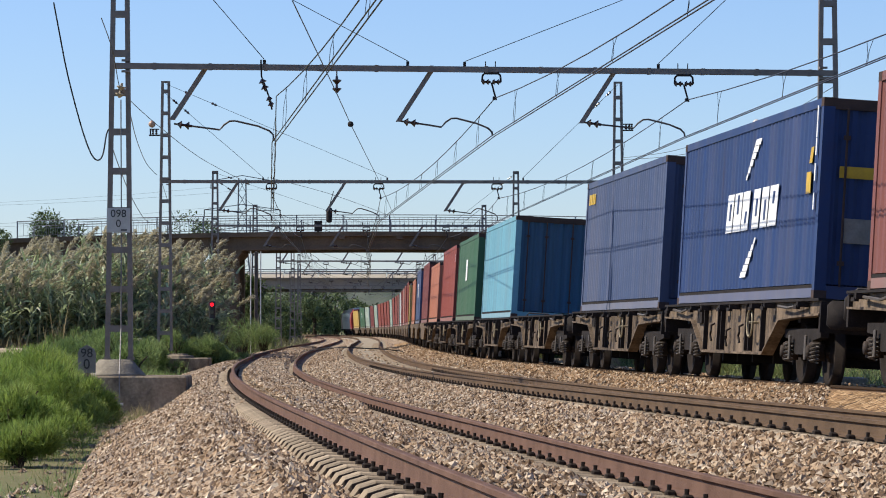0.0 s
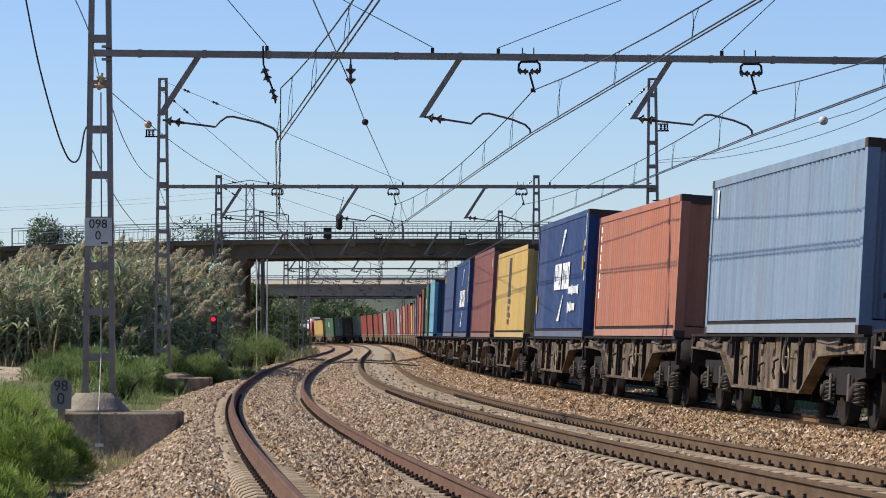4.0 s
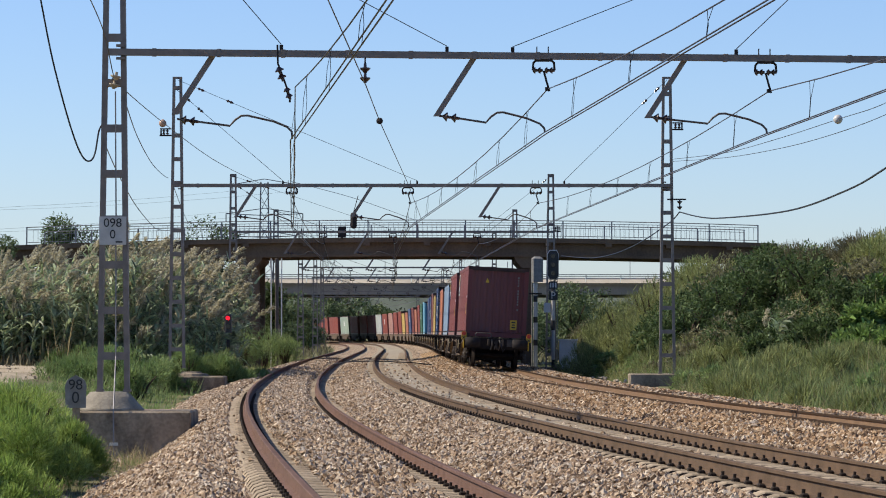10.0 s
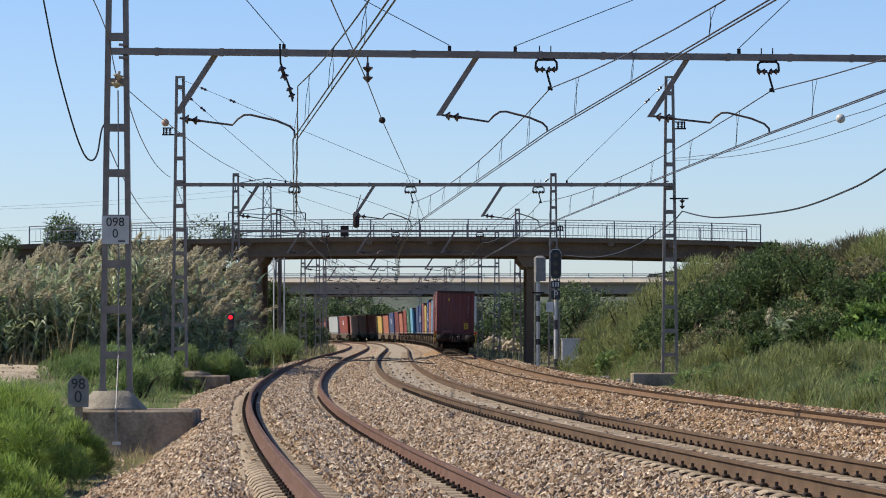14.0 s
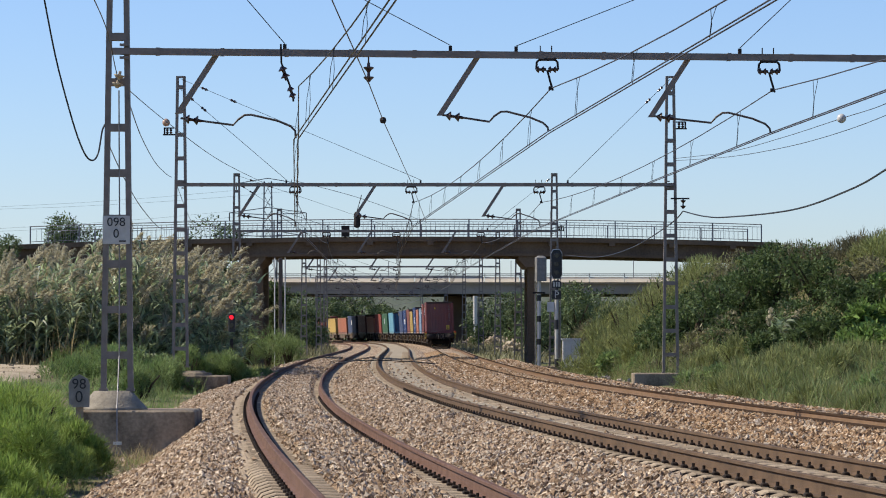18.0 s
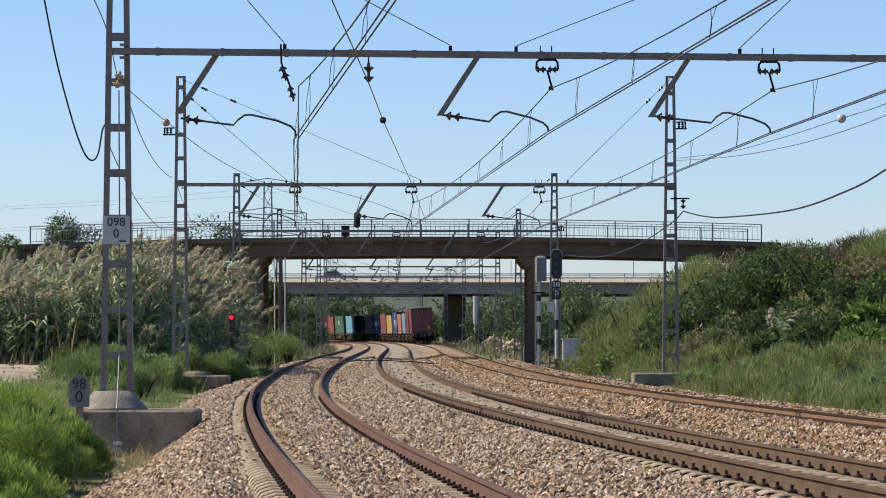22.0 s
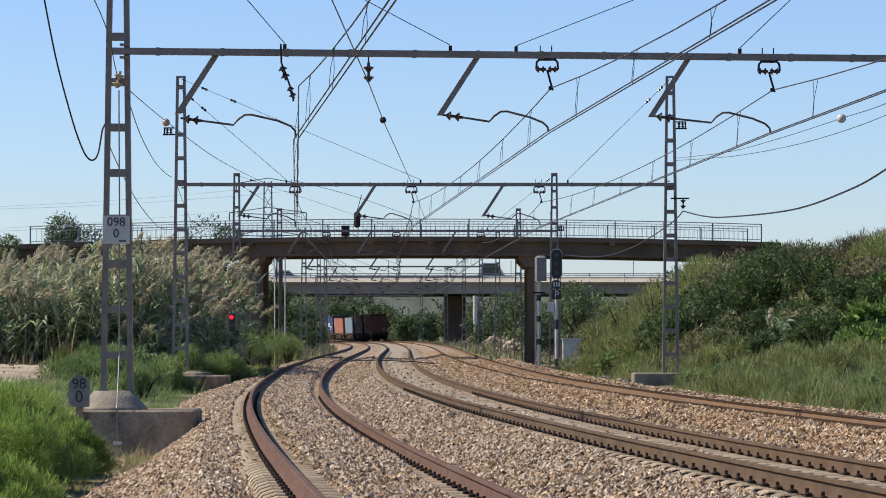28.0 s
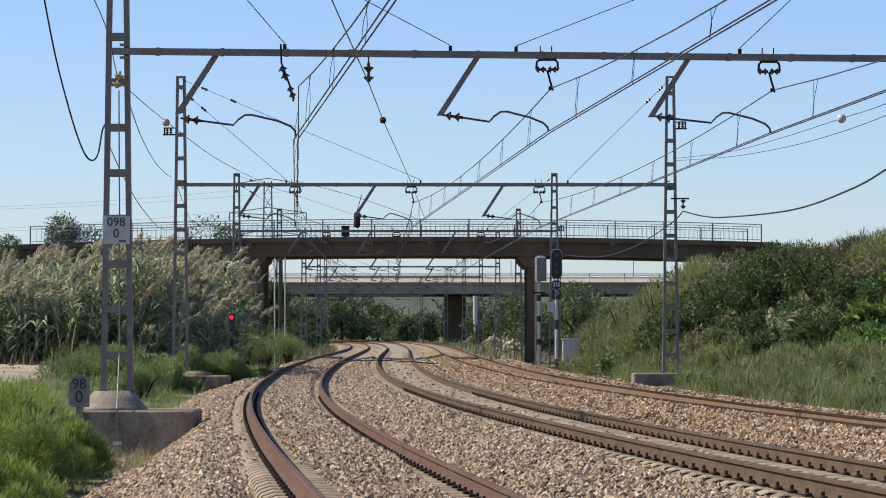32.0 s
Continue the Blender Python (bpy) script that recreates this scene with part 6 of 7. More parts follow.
def stones():
    crown = np.array([(1, 0.1, -0.3), (-1, -0.1, -0.3), (0.1, 1, -0.3), (-0.1, -1, -0.3), (0.1, 0, 0.9)], float)
    tri = np.array([(0, 2, 4), (2, 1, 4), (1, 3, 4), (3, 0, 4)])
    pts = []
    d = 8.5
    while d < 190:
        step = 0.25
        st = bed_stations(d)
        dens = float(np.interp(d, [17, 35, 55, 90, 130, 190], [420, 350, 220, 110, 50, 25]))
        half = 0.15 * max(d, min(d + 9, 24)) + 0.8
        x0, x1 = max(st[0].x, -half), min(st[-1].x, half)
        n = int(dens * step * (x1 - x0))
        xs = RNG.uniform(x0, x1, n)
        zs = np.interp(xs, [p.x for p in st], [p.z for p in st])
        keep = np.ones(n, bool)
        for t in (1, 2, 3):
            c = on_track(t, d).x
            lat = xs - c
            for s in (-1, 1):
                keep &= np.abs(lat - s * 0.8675) > (0.16, 0.2, 0.11)[t - 1]
            if t == 1:
                zs += np.where(np.abs(lat) < 0.52, 0.11, 0)
                zone = (np.abs(lat) > 0.62) if d > 31 else (lat < -0.9)
                keep &= ~(zone & (np.abs(lat) < (1.26 if d > 31 else 1.16)) & (RNG.random(n) < 0.98))
            else:
                keep &= ~((np.abs(lat) < (1.24 if t == 2 else 0.85)) & (RNG.random(n) < (0.97 if t == 2 else 0.5)))
            # heaped between the tracks
            if t < 3:
                zs += 0.03 * np.exp(-((lat - 1.9) / 0.45) ** 2)
        k = keep.sum()
        pts.append(np.stack([xs[keep], d + RNG.uniform(0, step, k), zs[keep] + RNG.uniform(-0.01, 0.03, k)], 1))
        # some lie scattered past the toe of the bed
        q = int(dens * step * 0.8)
        xo = st[0].x + 0.25 - np.abs(RNG.normal(0, 0.75, q))
        xo = xo[(xo > -half - 1) & ~((d > 53.5) & (d < 56.5))]
        if len(xo) and d < 75:
            yo = d + RNG.uniform(0, step, len(xo))
            pts.append(np.stack([xo, yo, ground_points(xo, yo) + 0.01], 1))
        d += step
    p = np.concatenate(pts)
    n = len(p)
    size = RNG.uniform(0.018, 0.048, (n, 1, 1)) * np.interp(p[:, 1], [17, 60, 130, 190], [1, 1.2, 1.8, 2.4])[:, None, None]
    v = crown[None] * RNG.uniform(0.55, 1.35, (n, 5, 1)) * size
    a = RNG.uniform(0, 2 * np.pi, n)
    b = RNG.uniform(-0.55, 0.55, n)
    ca, sa, cb, sb = np.cos(a), np.sin(a), np.cos(b), np.sin(b)
    x, y, z = v[..., 0], v[..., 1], v[..., 2] * 0.72
    y, z = y * cb[:, None] - z * sb[:, None], y * sb[:, None] + z * cb[:, None]
    x, y = x * ca[:, None] - y * sa[:, None], x * sa[:, None] + y * ca[:, None]
    v = np.stack([x, y, z], 2) + p[:, None, :]
    knots = np.arange(8, 196, 4.0)
    outer = np.interp(p[:, 1], knots, [on_track(3, q, -2.1).x for q in knots])
    rusty = p[:, 0] + RNG.normal(0, 0.35, n) > outer
    for pick, rust, text in ((~rusty, (1, 1, 1), "loose tan and grey ballast stones heaped between the rails"), (rusty, (0.93, 0.85, 0.75), "rust-stained loose ballast stones along the outer track")):
        u = v[pick]
        f = (tri[None] + 5 * np.arange(len(u))[:, None, None]).reshape(-1, 3)
        tagged(quick_mesh("loose_stones", u.reshape(-1, 3), f, stone_material(rust)), text, "ballast", kind="stuff")


stones()


def shoulder():
    """A low heap of gravel along the outer side of the outer track."""
    ds = np.arange(24, 168, 1.2)
    rings = [[on_track(3, d, a, b + 0.03 * noise.noise((a * 2, d * 0.6, 4.0))) for a, b in ((1.02, -0.19), (1.45, -0.06), (1.95, 0.01), (2.4, -0.05), (3.2, -0.55), (2.2, -0.7), (1.02, -0.7))] for d in ds]
    sh = part("gravel_shoulder", Geo().sweep(rings), M_BALLAST)
    tagged(sh, "low heap of pale gravel along the outer track", "gravel", kind="structure")
    g = Geo()
    for k in range(7000):
        d, a = 24 + 140 * RNG.random() ** 1.3, RNG.uniform(1.1, 2.6)
        r = RNG.uniform(0.015, 0.04) * (1 + d / 200)
        p = on_track(3, d, a, float(np.interp(a, [1.02, 1.45, 1.95, 2.4, 3.2], [-0.19, -0.06, 0.01, -0.05, -0.55])) + r * 0.25)
        g.lathe(p, (RNG.normal(), RNG.normal(), 1.5), [(-r * 0.6, r * 0.5), (0, r), (r * 0.5, r * 0.5)], 4)
    tagged(part("shoulder_stones", g, stone_material((1.08, 0.98, 0.86))), "loose pale stones along the outer track", "ballast", kind="stuff")


shoulder()


# ---------- plants ----------
def blades(base, direction, length, width, droop, segs=3):
    """Strips bending outward and down: arrays of base points and unit directions. Returns verts and quads."""
    n = len(base)
    t = np.linspace(0, 1, segs + 1)
    side = np.cross(direction, np.array([0, 0, 1.0]))
    rnd = RNG.normal(size=(n, 3))
    side = side + 0.35 * rnd
    side /= np.linalg.norm(side, axis=1, keepdims=True) + 1e-9
    c = base[:, None, :] + direction[:, None, :] * (length[:, None] * t[None])[..., None]
    c[..., 2] -= (droop * length)[:, None] * t[None] ** 2
    w = width[:, None] * (1 - t[None] ** 1.6 * (0.93 if segs > 1 else 0.6)) * 0.5
    v = np.stack([c - side[:, None, :] * w[..., None], c + side[:, None, :] * w[..., None]], 2).reshape(n, -1, 3)
    q = np.array([(2 * i, 2 * i + 1, 2 * i + 3, 2 * i + 2) for i in range(segs)])
    f = (q[None] + (2 * segs + 2) * np.arange(n)[:, None, None]).reshape(-1, 4)
    return v.reshape(-1, 3), f


def unit(a):
    return a / (np.linalg.norm(a, axis=1, keepdims=True) + 1e-9)


M_REED = leaf_mat("reed_leaf", (0.125, 0.185, 0.068), (0.38, 0.43, 0.27), 0.65, 0.6, 0.45)
M_REED.node_tree.nodes["Principled BSDF"].inputs["Roughness"].default_value = 0.45
M_REED.node_tree.nodes["Principled BSDF"].inputs["Specular IOR Level"].default_value = 0.6
M_PLUME = leaf_mat("reed_plume", (0.52, 0.48, 0.34), (0.40, 0.36, 0.245), 0.2, 0.9, 0.4)
M_CANE = leaf_mat("reed_cane", (0.24, 0.23, 0.13), (0.40, 0.35, 0.22), 0.4, 0.6, 0.1)
M_BROOM = leaf_mat("broom_green", (0.160, 0.255, 0.045), (0.275, 0.350, 0.095), 0.35, 0.6, 0.45)
M_WEED = leaf_mat("weed_green", (0.128, 0.212, 0.062), (0.225, 0.280, 0.112), 0.4, 0.6, 0.4)
M_GRASS = leaf_mat("verge_grass", (0.14, 0.188, 0.058), (0.29, 0.285, 0.125), 0.45, 0.7, 0.45)
M_DRYGRASS = leaf_mat("dry_grass", (0.405, 0.33, 0.192), (0.277, 0.224, 0.128), 0.35, 0.8, 0.4)
M_SHRUB = leaf_mat("shrub_leaf", (0.045, 0.078, 0.025), (0.105, 0.146, 0.054), 0.65, 0.5, 0.3)
M_SHRUB2 = leaf_mat("olive_shrub_leaf", (0.125, 0.130, 0.062), (0.22, 0.20, 0.115), 0.45, 0.6, 0.3)
M_CREEPER = leaf_mat("creeper_leaf", (0.09, 0.16, 0.035), (0.17, 0.25, 0.07), 0.6, 0.45, 0.4)
M_TREE = leaf_mat("tree_leaf", (0.065, 0.100, 0.036), (0.125, 0.160, 0.072), 0.45, 0.6, 0.2)
M_BARK = mat("bark", (0.076, 0.057, 0.0418), (0.038, 0.0304, 0.0228), 3, 0.9, 0, 0.5, 20)


def reed_bed(n, x0, x1, d0, d1, hmin, hmax, plume, label, edge=None):
    """Canes with long drooping leaves; bent fuzzy plumes at the tips."""
    root = thing("reed_bed", label, "reeds", "reed beds", "stuff")
    x, d = RNG.uniform(x0, x1, n), RNG.uniform(d0, d1, n)
    gap = np.array([edge(b) for b in d]) - x if edge else np.full(n, 9.0)
    x, d, gap = x[gap > 0], d[gap > 0], gap[gap > 0]
    n = len(x)
    z = ground_points(x, d) - 0.05
    h = RNG.uniform(hmin, hmax, n) * np.interp(gap, [0, 1, 2.5, 5, 9], [0.88, 1.00, 0.98, 0.86, 0.78]) * np.clip(0.9 + 0.22 * np.sin(x * 0.9) * np.cos(d * 0.5), 0.7, 1.1)
    lean = np.stack([RNG.normal(0.12, 0.10, n) + 0.12 * np.exp(-gap / 1.2), RNG.normal(-0.03, 0.10, n), np.ones(n)], 1)
    base = np.stack([x, d, z], 1)
    top = base + unit(lean) * h[:, None]
    v, f = blades(base, unit(lean), h, np.full(n, 0.06), np.zeros(n), 2)
    quick_mesh("canes", v, f, M_CANE, root)
    m = 22
    fr = RNG.uniform(0.08, 1.0, (n, m)) ** 0.8
    p = base[:, None, :] + (top - base)[:, None, :] * fr[..., None]
    ang = RNG.uniform(0, 2 * np.pi, (n, m))
    dirs = np.stack([np.cos(ang) * 0.8 + 0.3, np.sin(ang) * 0.8, RNG.uniform(0.6, 1.5, (n, m))], 2)
    k = n * m
    v, f = blades(p.reshape(-1, 3), unit(dirs.reshape(-1, 3)), RNG.uniform(0.45, 1.0, k), RNG.uniform(0.07, 0.125, k), RNG.uniform(0.2, 0.9, k), 3)
    quick_mesh("leaves", v, f, M_REED, root)
    sel = RNG.random(n) < plume
    t = top[sel]
    q = len(t)
    if q:
        m = 120
        fr = RNG.uniform(0, 1, (q, m))
        bend = RNG.uniform(0.05, 0.65, q)
        ax = unit(lean[sel] + np.stack([bend, RNG.normal(0, 0.12, q), np.zeros(q)], 1))
        ln = RNG.uniform(0.55, 0.95, q)
        p = t[:, None, :] + ax[:, None, :] * (fr * ln[:, None])[..., None]
        p[..., 0] += bend[:, None] * 0.3 * fr ** 2 * ln[:, None]
        p[..., 2] -= bend[:, None] * 0.15 * fr ** 2
        p += RNG.normal(0, 0.05, (q, m, 3)) * np.sin(np.pi * (0.1 + 0.8 * fr))[..., None]
        dirs = unit((ax[:, None, :] + RNG.normal(0, 0.34, (q, m, 3)) + np.array([0.18, 0, 0])).reshape(-1, 3))
        full = np.sin(np.pi * (0.12 + 0.80 * fr.ravel())) ** 0.7
        v, f = blades(p.reshape(-1, 3), dirs, RNG.uniform(0.16, 0.32, q * m) * full, np.full(q * m, 0.055), RNG.uniform(0.2, 0.9, q * m), 2)
        quick_mesh("plumes", v, f, M_PLUME, root, "feathery beige seed plumes")


def reed_edge(d):
    """Eastern edge of the reeds, well clear of the ballast."""
    return -8.35 - (d - 110) * 0.022


reed_bed(2300, -27, -7, 111, 140, 3.5, 4.9, 0.42, "tall green giant reeds with feathery beige plumes", reed_edge)
reed_bed(600, -20, -9.3, 110.5, 116, 1.8, 3.9, 0.34, "thick front row of giant reeds with beige plumes")
reed_bed(300, -11.4, -7.0, 113, 128, 3.2, 4.7, 0.5, "leaning reeds with large plumes at the edge of the bed", reed_edge)


reed_bed(14, 11.4, 12.3, 111, 113, 1.7, 2.5, 0.4, "small clump of reeds with pale plumes on the road bank")


def shrub(name, x, d, w, h, n, leaf, material, label, group, stretch=1.0, z=None, up=0.0, seed=0, asp=0.6):
    """A shrub of many leaves set on several lumps, on a few woody stems."""
    r = np.random.default_rng(1000 + seed)
    z0 = ground_z(x, d) if z is None else z
    root = thing(name, label, "shrub", group)
    stems = Geo()
    for k in range(6):
        a = k * 1.05 + r.uniform(0, 1)
        e = Vector((x + math.cos(a) * w * 0.3, d + math.sin(a) * w * 0.3, z0 + h * 0.65))
        stems.tube([(x, d, z0 - 0.1), Vector((x, d, z0)).lerp(e, 0.5) + Vector((0, 0, h * 0.08)), e], 0.045 * h, 5, r2=0.012)
    part("woody_base", stems, M_BARK, root)
    lumps = 11
    c = np.stack([r.normal(0, w * 0.27, lumps), r.normal(0, w * 0.27, lumps) * stretch, h * r.uniform(0.28, 0.80, lumps)], 1)
    c[:, 2] *= 1 - 0.35 * np.clip(np.abs(c[:, 0]) / (w * 0.5), 0, 1)
    rad = r.uniform(0.16, 0.30, lumps) * (w + h) * 0.5
    i = r.integers(0, lumps, n)
    u = unit(r.normal(size=(n, 3)))
    rr = rad[i] * (r.uniform(0.35, 1, n) ** 0.5) * (1 + 0.22 * np.sin(u[:, 0] * 7 + i) * np.cos(u[:, 2] * 6 + i))
    p = c[i] + u * rr[:, None] * np.array([1, 1, 0.85])
    p[:, 2] = np.where(p[:, 2] < 0.03, r.uniform(0.02, 0.5 * h, n), p[:, 2])
    p += np.array([x, d, z0])
    dr = unit(u + r.normal(0, 0.6, (n, 3)) + np.array([0, 0, up]))
    v, f = blades(p, dr, leaf * r.uniform(0.6, 1.4, n), leaf * asp * r.uniform(0.7, 1.3, n), r.uniform(0, 0.4, n), 1)
    quick_mesh("foliage", v, f, material, root)
    return root


def grass(name, n, place, hmin, hmax, width, material, label, lean=0.5, cat="grass", clear=True):
    x, d = place(n)
    # clear of the mast footing and its rubble
    k = ~((np.abs(x - 6.6) < 1.3) & (d > 98) & (d < 107)) & ~(clear & (x < -11.9) & (d > 90) & (d < 110))
    x, d = x[k], d[k]
    z = ground_points(x, d) - 0.03
    base = np.stack([x, d, z], 1)
    dirs = unit(np.stack([RNG.normal(0.05, lean, len(x)), RNG.normal(0, lean, len(x)), np.ones(len(x))], 1))
    clump = np.array([0.70 + 0.95 * noise.noise((float(a) * 1.1, float(b) * 0.45, 9.0)) for a, b in zip(x, d)])
    h = RNG.uniform(hmin, hmax, len(x)) * (0.5 + 0.9 * RNG.random(len(x)) ** 2) * np.maximum(clump, 0.25)
    v, f = blades(base, dirs, h, np.full(len(x), width) * RNG.uniform(0.6, 1.3, len(x)), RNG.uniform(0, 0.35, len(x)), 2)
    tagged(quick_mesh(name, v, f, material), label, cat, kind="stuff")


def patchy(x, d, scale=0.5, cut=-0.1):
    return np.array([noise.noise((float(a) * scale, float(b) * scale * 0.5, 4.2)) for a, b in zip(x, d)]) > cut


def verge_right(lo, hi, d0, d1, cut=-0.2):
    def place(n):
        d = RNG.uniform(d0, d1, n)
        x = np.array([right_edge(float(q)) for q in d]) + RNG.uniform(lo, hi, n)
        k = patchy(x, d, 0.6, cut)
        return x[k], d[k]
    return place


def verge_left(lo, hi, d0, d1, cut=-0.2):
    def place(n):
        d = RNG.uniform(d0, d1, n)
        x = np.array([left_edge(float(q)) for q in d]) - RNG.uniform(lo, hi, n)
        k = patchy(x, d, 0.6, cut)
        return x[k], d[k]
    return place


grass("tall_grass", 42000, verge_right(2.0, 8.5, 50, 120, -0.6), 0.5, 1.45, 0.02, M_GRASS, "tall yellow-green grass on the verge beside the tracks")
grass("tall_grass", 9000, verge_right(4.2, 9.0, 120, 170, -0.3), 0.5, 1.0, 0.03, M_GRASS, "tall green grass below the road bank")
grass("dry_grass", 11000, verge_right(2.2, 9.0, 52, 130, -0.2), 0.8, 1.55, 0.014, M_DRYGRASS, "dry straw-coloured grass stalks along the verge")
grass("tall_grass", 44000, verge_right(2.6, 10.0, 58, 112, -0.5), 0.6, 1.3, 0.024, M_WEED, "fresh green grass below the road bank")
grass("bank_grass", 34000, verge_right(5.0, 22.0, 70, 178, -0.7), 0.4, 0.9, 0.035, M_GRASS, "rough grass on the road bank")
grass("bank_grass", 44000, verge_right(6.0, 24.0, 70, 178, -0.4), 0.5, 1.1, 0.03, M_DRYGRASS, "bleached dry grass on the road bank")
grass("low_weeds", 14000, verge_left(0.6, 6.0, 30, 75, -0.05), 0.12, 0.4, 0.016, M_GRASS, "low weeds and grass at the foot of the ballast")
grass("low_weeds", 12000, verge_left(0.8, 5.5, 60, 112, -0.15), 0.3, 0.75, 0.025, M_WEED, "green weeds at the foot of the reeds")
grass("low_weeds", 7000, verge_left(0.8, 5.0, 112, 240, -0.3), 0.3, 0.75, 0.04, M_GRASS, "green weeds at the foot of the reeds")
grass("low_weeds", 7000, verge_right(1.1, 4.6, 112, 172, -0.1), 0.12, 0.42, 0.022, M_GRASS, "low grass and weeds beside the outer track")
grass("low_weeds", 3500, verge_right(1.0, 3.6, 60, 125, 0.0), 0.10, 0.32, 0.016, M_DRYGRASS, "dry weeds at the edge of the outer track")
grass("far_verge", 9000, verge_left(0.5, 14.0, 230, 480, -0.3), 0.5, 1.3, 0.10, M_SHRUB2, "green growth along the far line")
grass("far_verge", 9000, verge_right(0.8, 20.0, 180, 480, -0.3), 0.5, 1.4, 0.10, M_SHRUB2, "green growth along the far line")

grass("low_weeds", 500, lambda n: (RNG.uniform(6.2, 9.4, n), RNG.uniform(102.2, 104.2, n)), 0.12, 0.5, 0.02, M_WEED, "weeds round the footing of a mast", clear=False)
grass("near_weeds", 9000, verge_left(1.0, 5.5, 9, 40, -0.3), 0.10, 0.35, 0.012, M_WEED, "low green weeds beside the near ballast")
grass("near_weeds", 5000, verge_left(0.9, 4.5, 12, 50, 0.0), 0.12, 0.40, 0.010, M_DRYGRASS, "dry grass at the foot of the near ballast")
grass("near_weeds", 5000, verge_left(0.4, 2.8, 34, 53, -0.2), 0.10, 0.32, 0.012, M_DRYGRASS, "dry weeds among the stones by the mast footing")
grass("path_weeds", 9000, verge_left(4.0, 14.0, 70, 90, -0.4), 0.2, 0.42, 0.022, M_WEED, "green weeds in front of the sandy path")
grass("dead_canes", 1500, lambda n: (RNG.uniform(-18, -11.6, n), RNG.uniform(109.6, 112.0, n)), 0.7, 2.0, 0.035, M_DRYGRASS, "dead brown canes at the foot of the reeds", 0.2)
# feathery shrubs in the near left corner
for i, (x, d, w, h) in enumerate(((-4.75, 31.0, 1.1, 0.95), (-5.15, 34.0, 1.4, 1.25), (-5.5, 37.5, 1.4, 1.3), (-5.95, 41.0, 1.5, 1.3), (-6.5, 45.0, 1.7, 1.35), (-6.9, 49.0, 1.8, 1.3), (-4.35, 28.5, 0.8, 0.7), (-5.35, 43.5, 0.8, 0.7), (-4.95, 36.5, 1.1, 1.3), (-5.55, 41.0, 1.1, 1.45), (-5.95, 45.5, 1.3, 1.5), (-5.2, 43.5, 0.75, 1.1))):
    shrub("broom_shrub", x, d, w, h, 11000, 0.11, M_BROOM, "bright green feathery broom shrub beside the ballast", "broom shrubs", up=1.3, seed=i, asp=0.12)
# green clumps round the second foundation and under the reeds
for i, (x, d, w, h) in enumerate(((-9.6, 97, 1.9, 1.7), (-8.7, 92, 1.6, 1.1), (-10.6, 100, 2.0, 1.3), (-8.6, 108, 1.2, 1.8), (-7.35, 108.6, 1.0, 1.55), (-6.95, 108.8, 0.7, 1.1), (-8.0, 109, 1.0, 1.5), (-6.7, 110, 0.8, 0.7), (-7.1, 112, 1.2, 0.9), (-7.9, 115, 1.3, 1.0), (-6.9, 122, 1.0, 0.6), (-11.2, 96, 1.5, 0.8), (-12.4, 110.2, 1.6, 0.9), (-9.0, 104, 1.4, 1.2), (-9.5, 172, 2.2, 2.6), (-8.5, 174, 1.8, 2.0), (-10.6, 170, 2.2, 2.6))):
    shrub("green_shrub", x, d, w, h, 4200, 0.17, M_WEED, "leafy green shrub at the foot of the reeds", "green shrubs", up=1.2, seed=20 + i, asp=0.13)

M_FEATHER = leaf_mat("feathery_scrub", (0.155, 0.195, 0.064), (0.275, 0.285, 0.116), 0.45, 0.7, 0.35)
M_STRAW = leaf_mat("dry_brush", (0.150, 0.130, 0.075), (0.085, 0.088, 0.045), 0.4, 0.8, 0.3)
# bushes on the road bank
# x, d, width, height, kind
SLOPE_BUSHES = [
    (9.5, 121, 2.8, 3.6, 0), (11.0, 123, 3.6, 4.1, 0), (12.8, 124, 3.6, 3.6, 0), (10.4, 116, 2.8, 2.0, 1), (12.2, 114, 2.8, 2.3, 0), (14.4, 122, 3.4, 2.4, 0), (13.6, 132, 3.6, 2.4, 0), (11.6, 134, 3.6, 2.6, 0),
    (8.6, 132, 3.0, 2.6, 4), (8.0, 140, 2.6, 2.2, 4), (9.6, 142, 3.4, 2.2, 4), (11.8, 145, 3.6, 1.9, 0), (14.0, 146, 3.8, 1.5, 1), (16.4, 142, 3.8, 1.5, 5), (18.6, 140, 3.8, 1.4, 5), (20.6, 138, 4.0, 1.5, 5),
]
RAMP_BUSHES = [
    (13.8, 160, 3.6, 1.1, 1), (16.5, 160, 3.6, 1.2, 0), (19.5, 158, 4.0, 1.1, 5), (22.5, 156, 4.0, 1.2, 5), (11.0, 163, 3.2, 1.3, 1), (24.5, 152, 4.0, 1.2, 1), (15.2, 152, 3.4, 1.3, 0), (17.8, 151, 3.2, 1.2, 1),
    (12.8, 108, 2.8, 1.6, 0), (14.6, 112, 3.0, 1.8, 0), (13.4, 96, 2.2, 0.8, 4), (15.2, 94, 2.4, 1.0, 4), (14.2, 88, 2.2, 0.6, 4), (12.6, 90, 2.0, 0.6, 4), (16.4, 103, 2.6, 1.5, 2), (14.0, 104, 2.6, 1.5, 2),
]
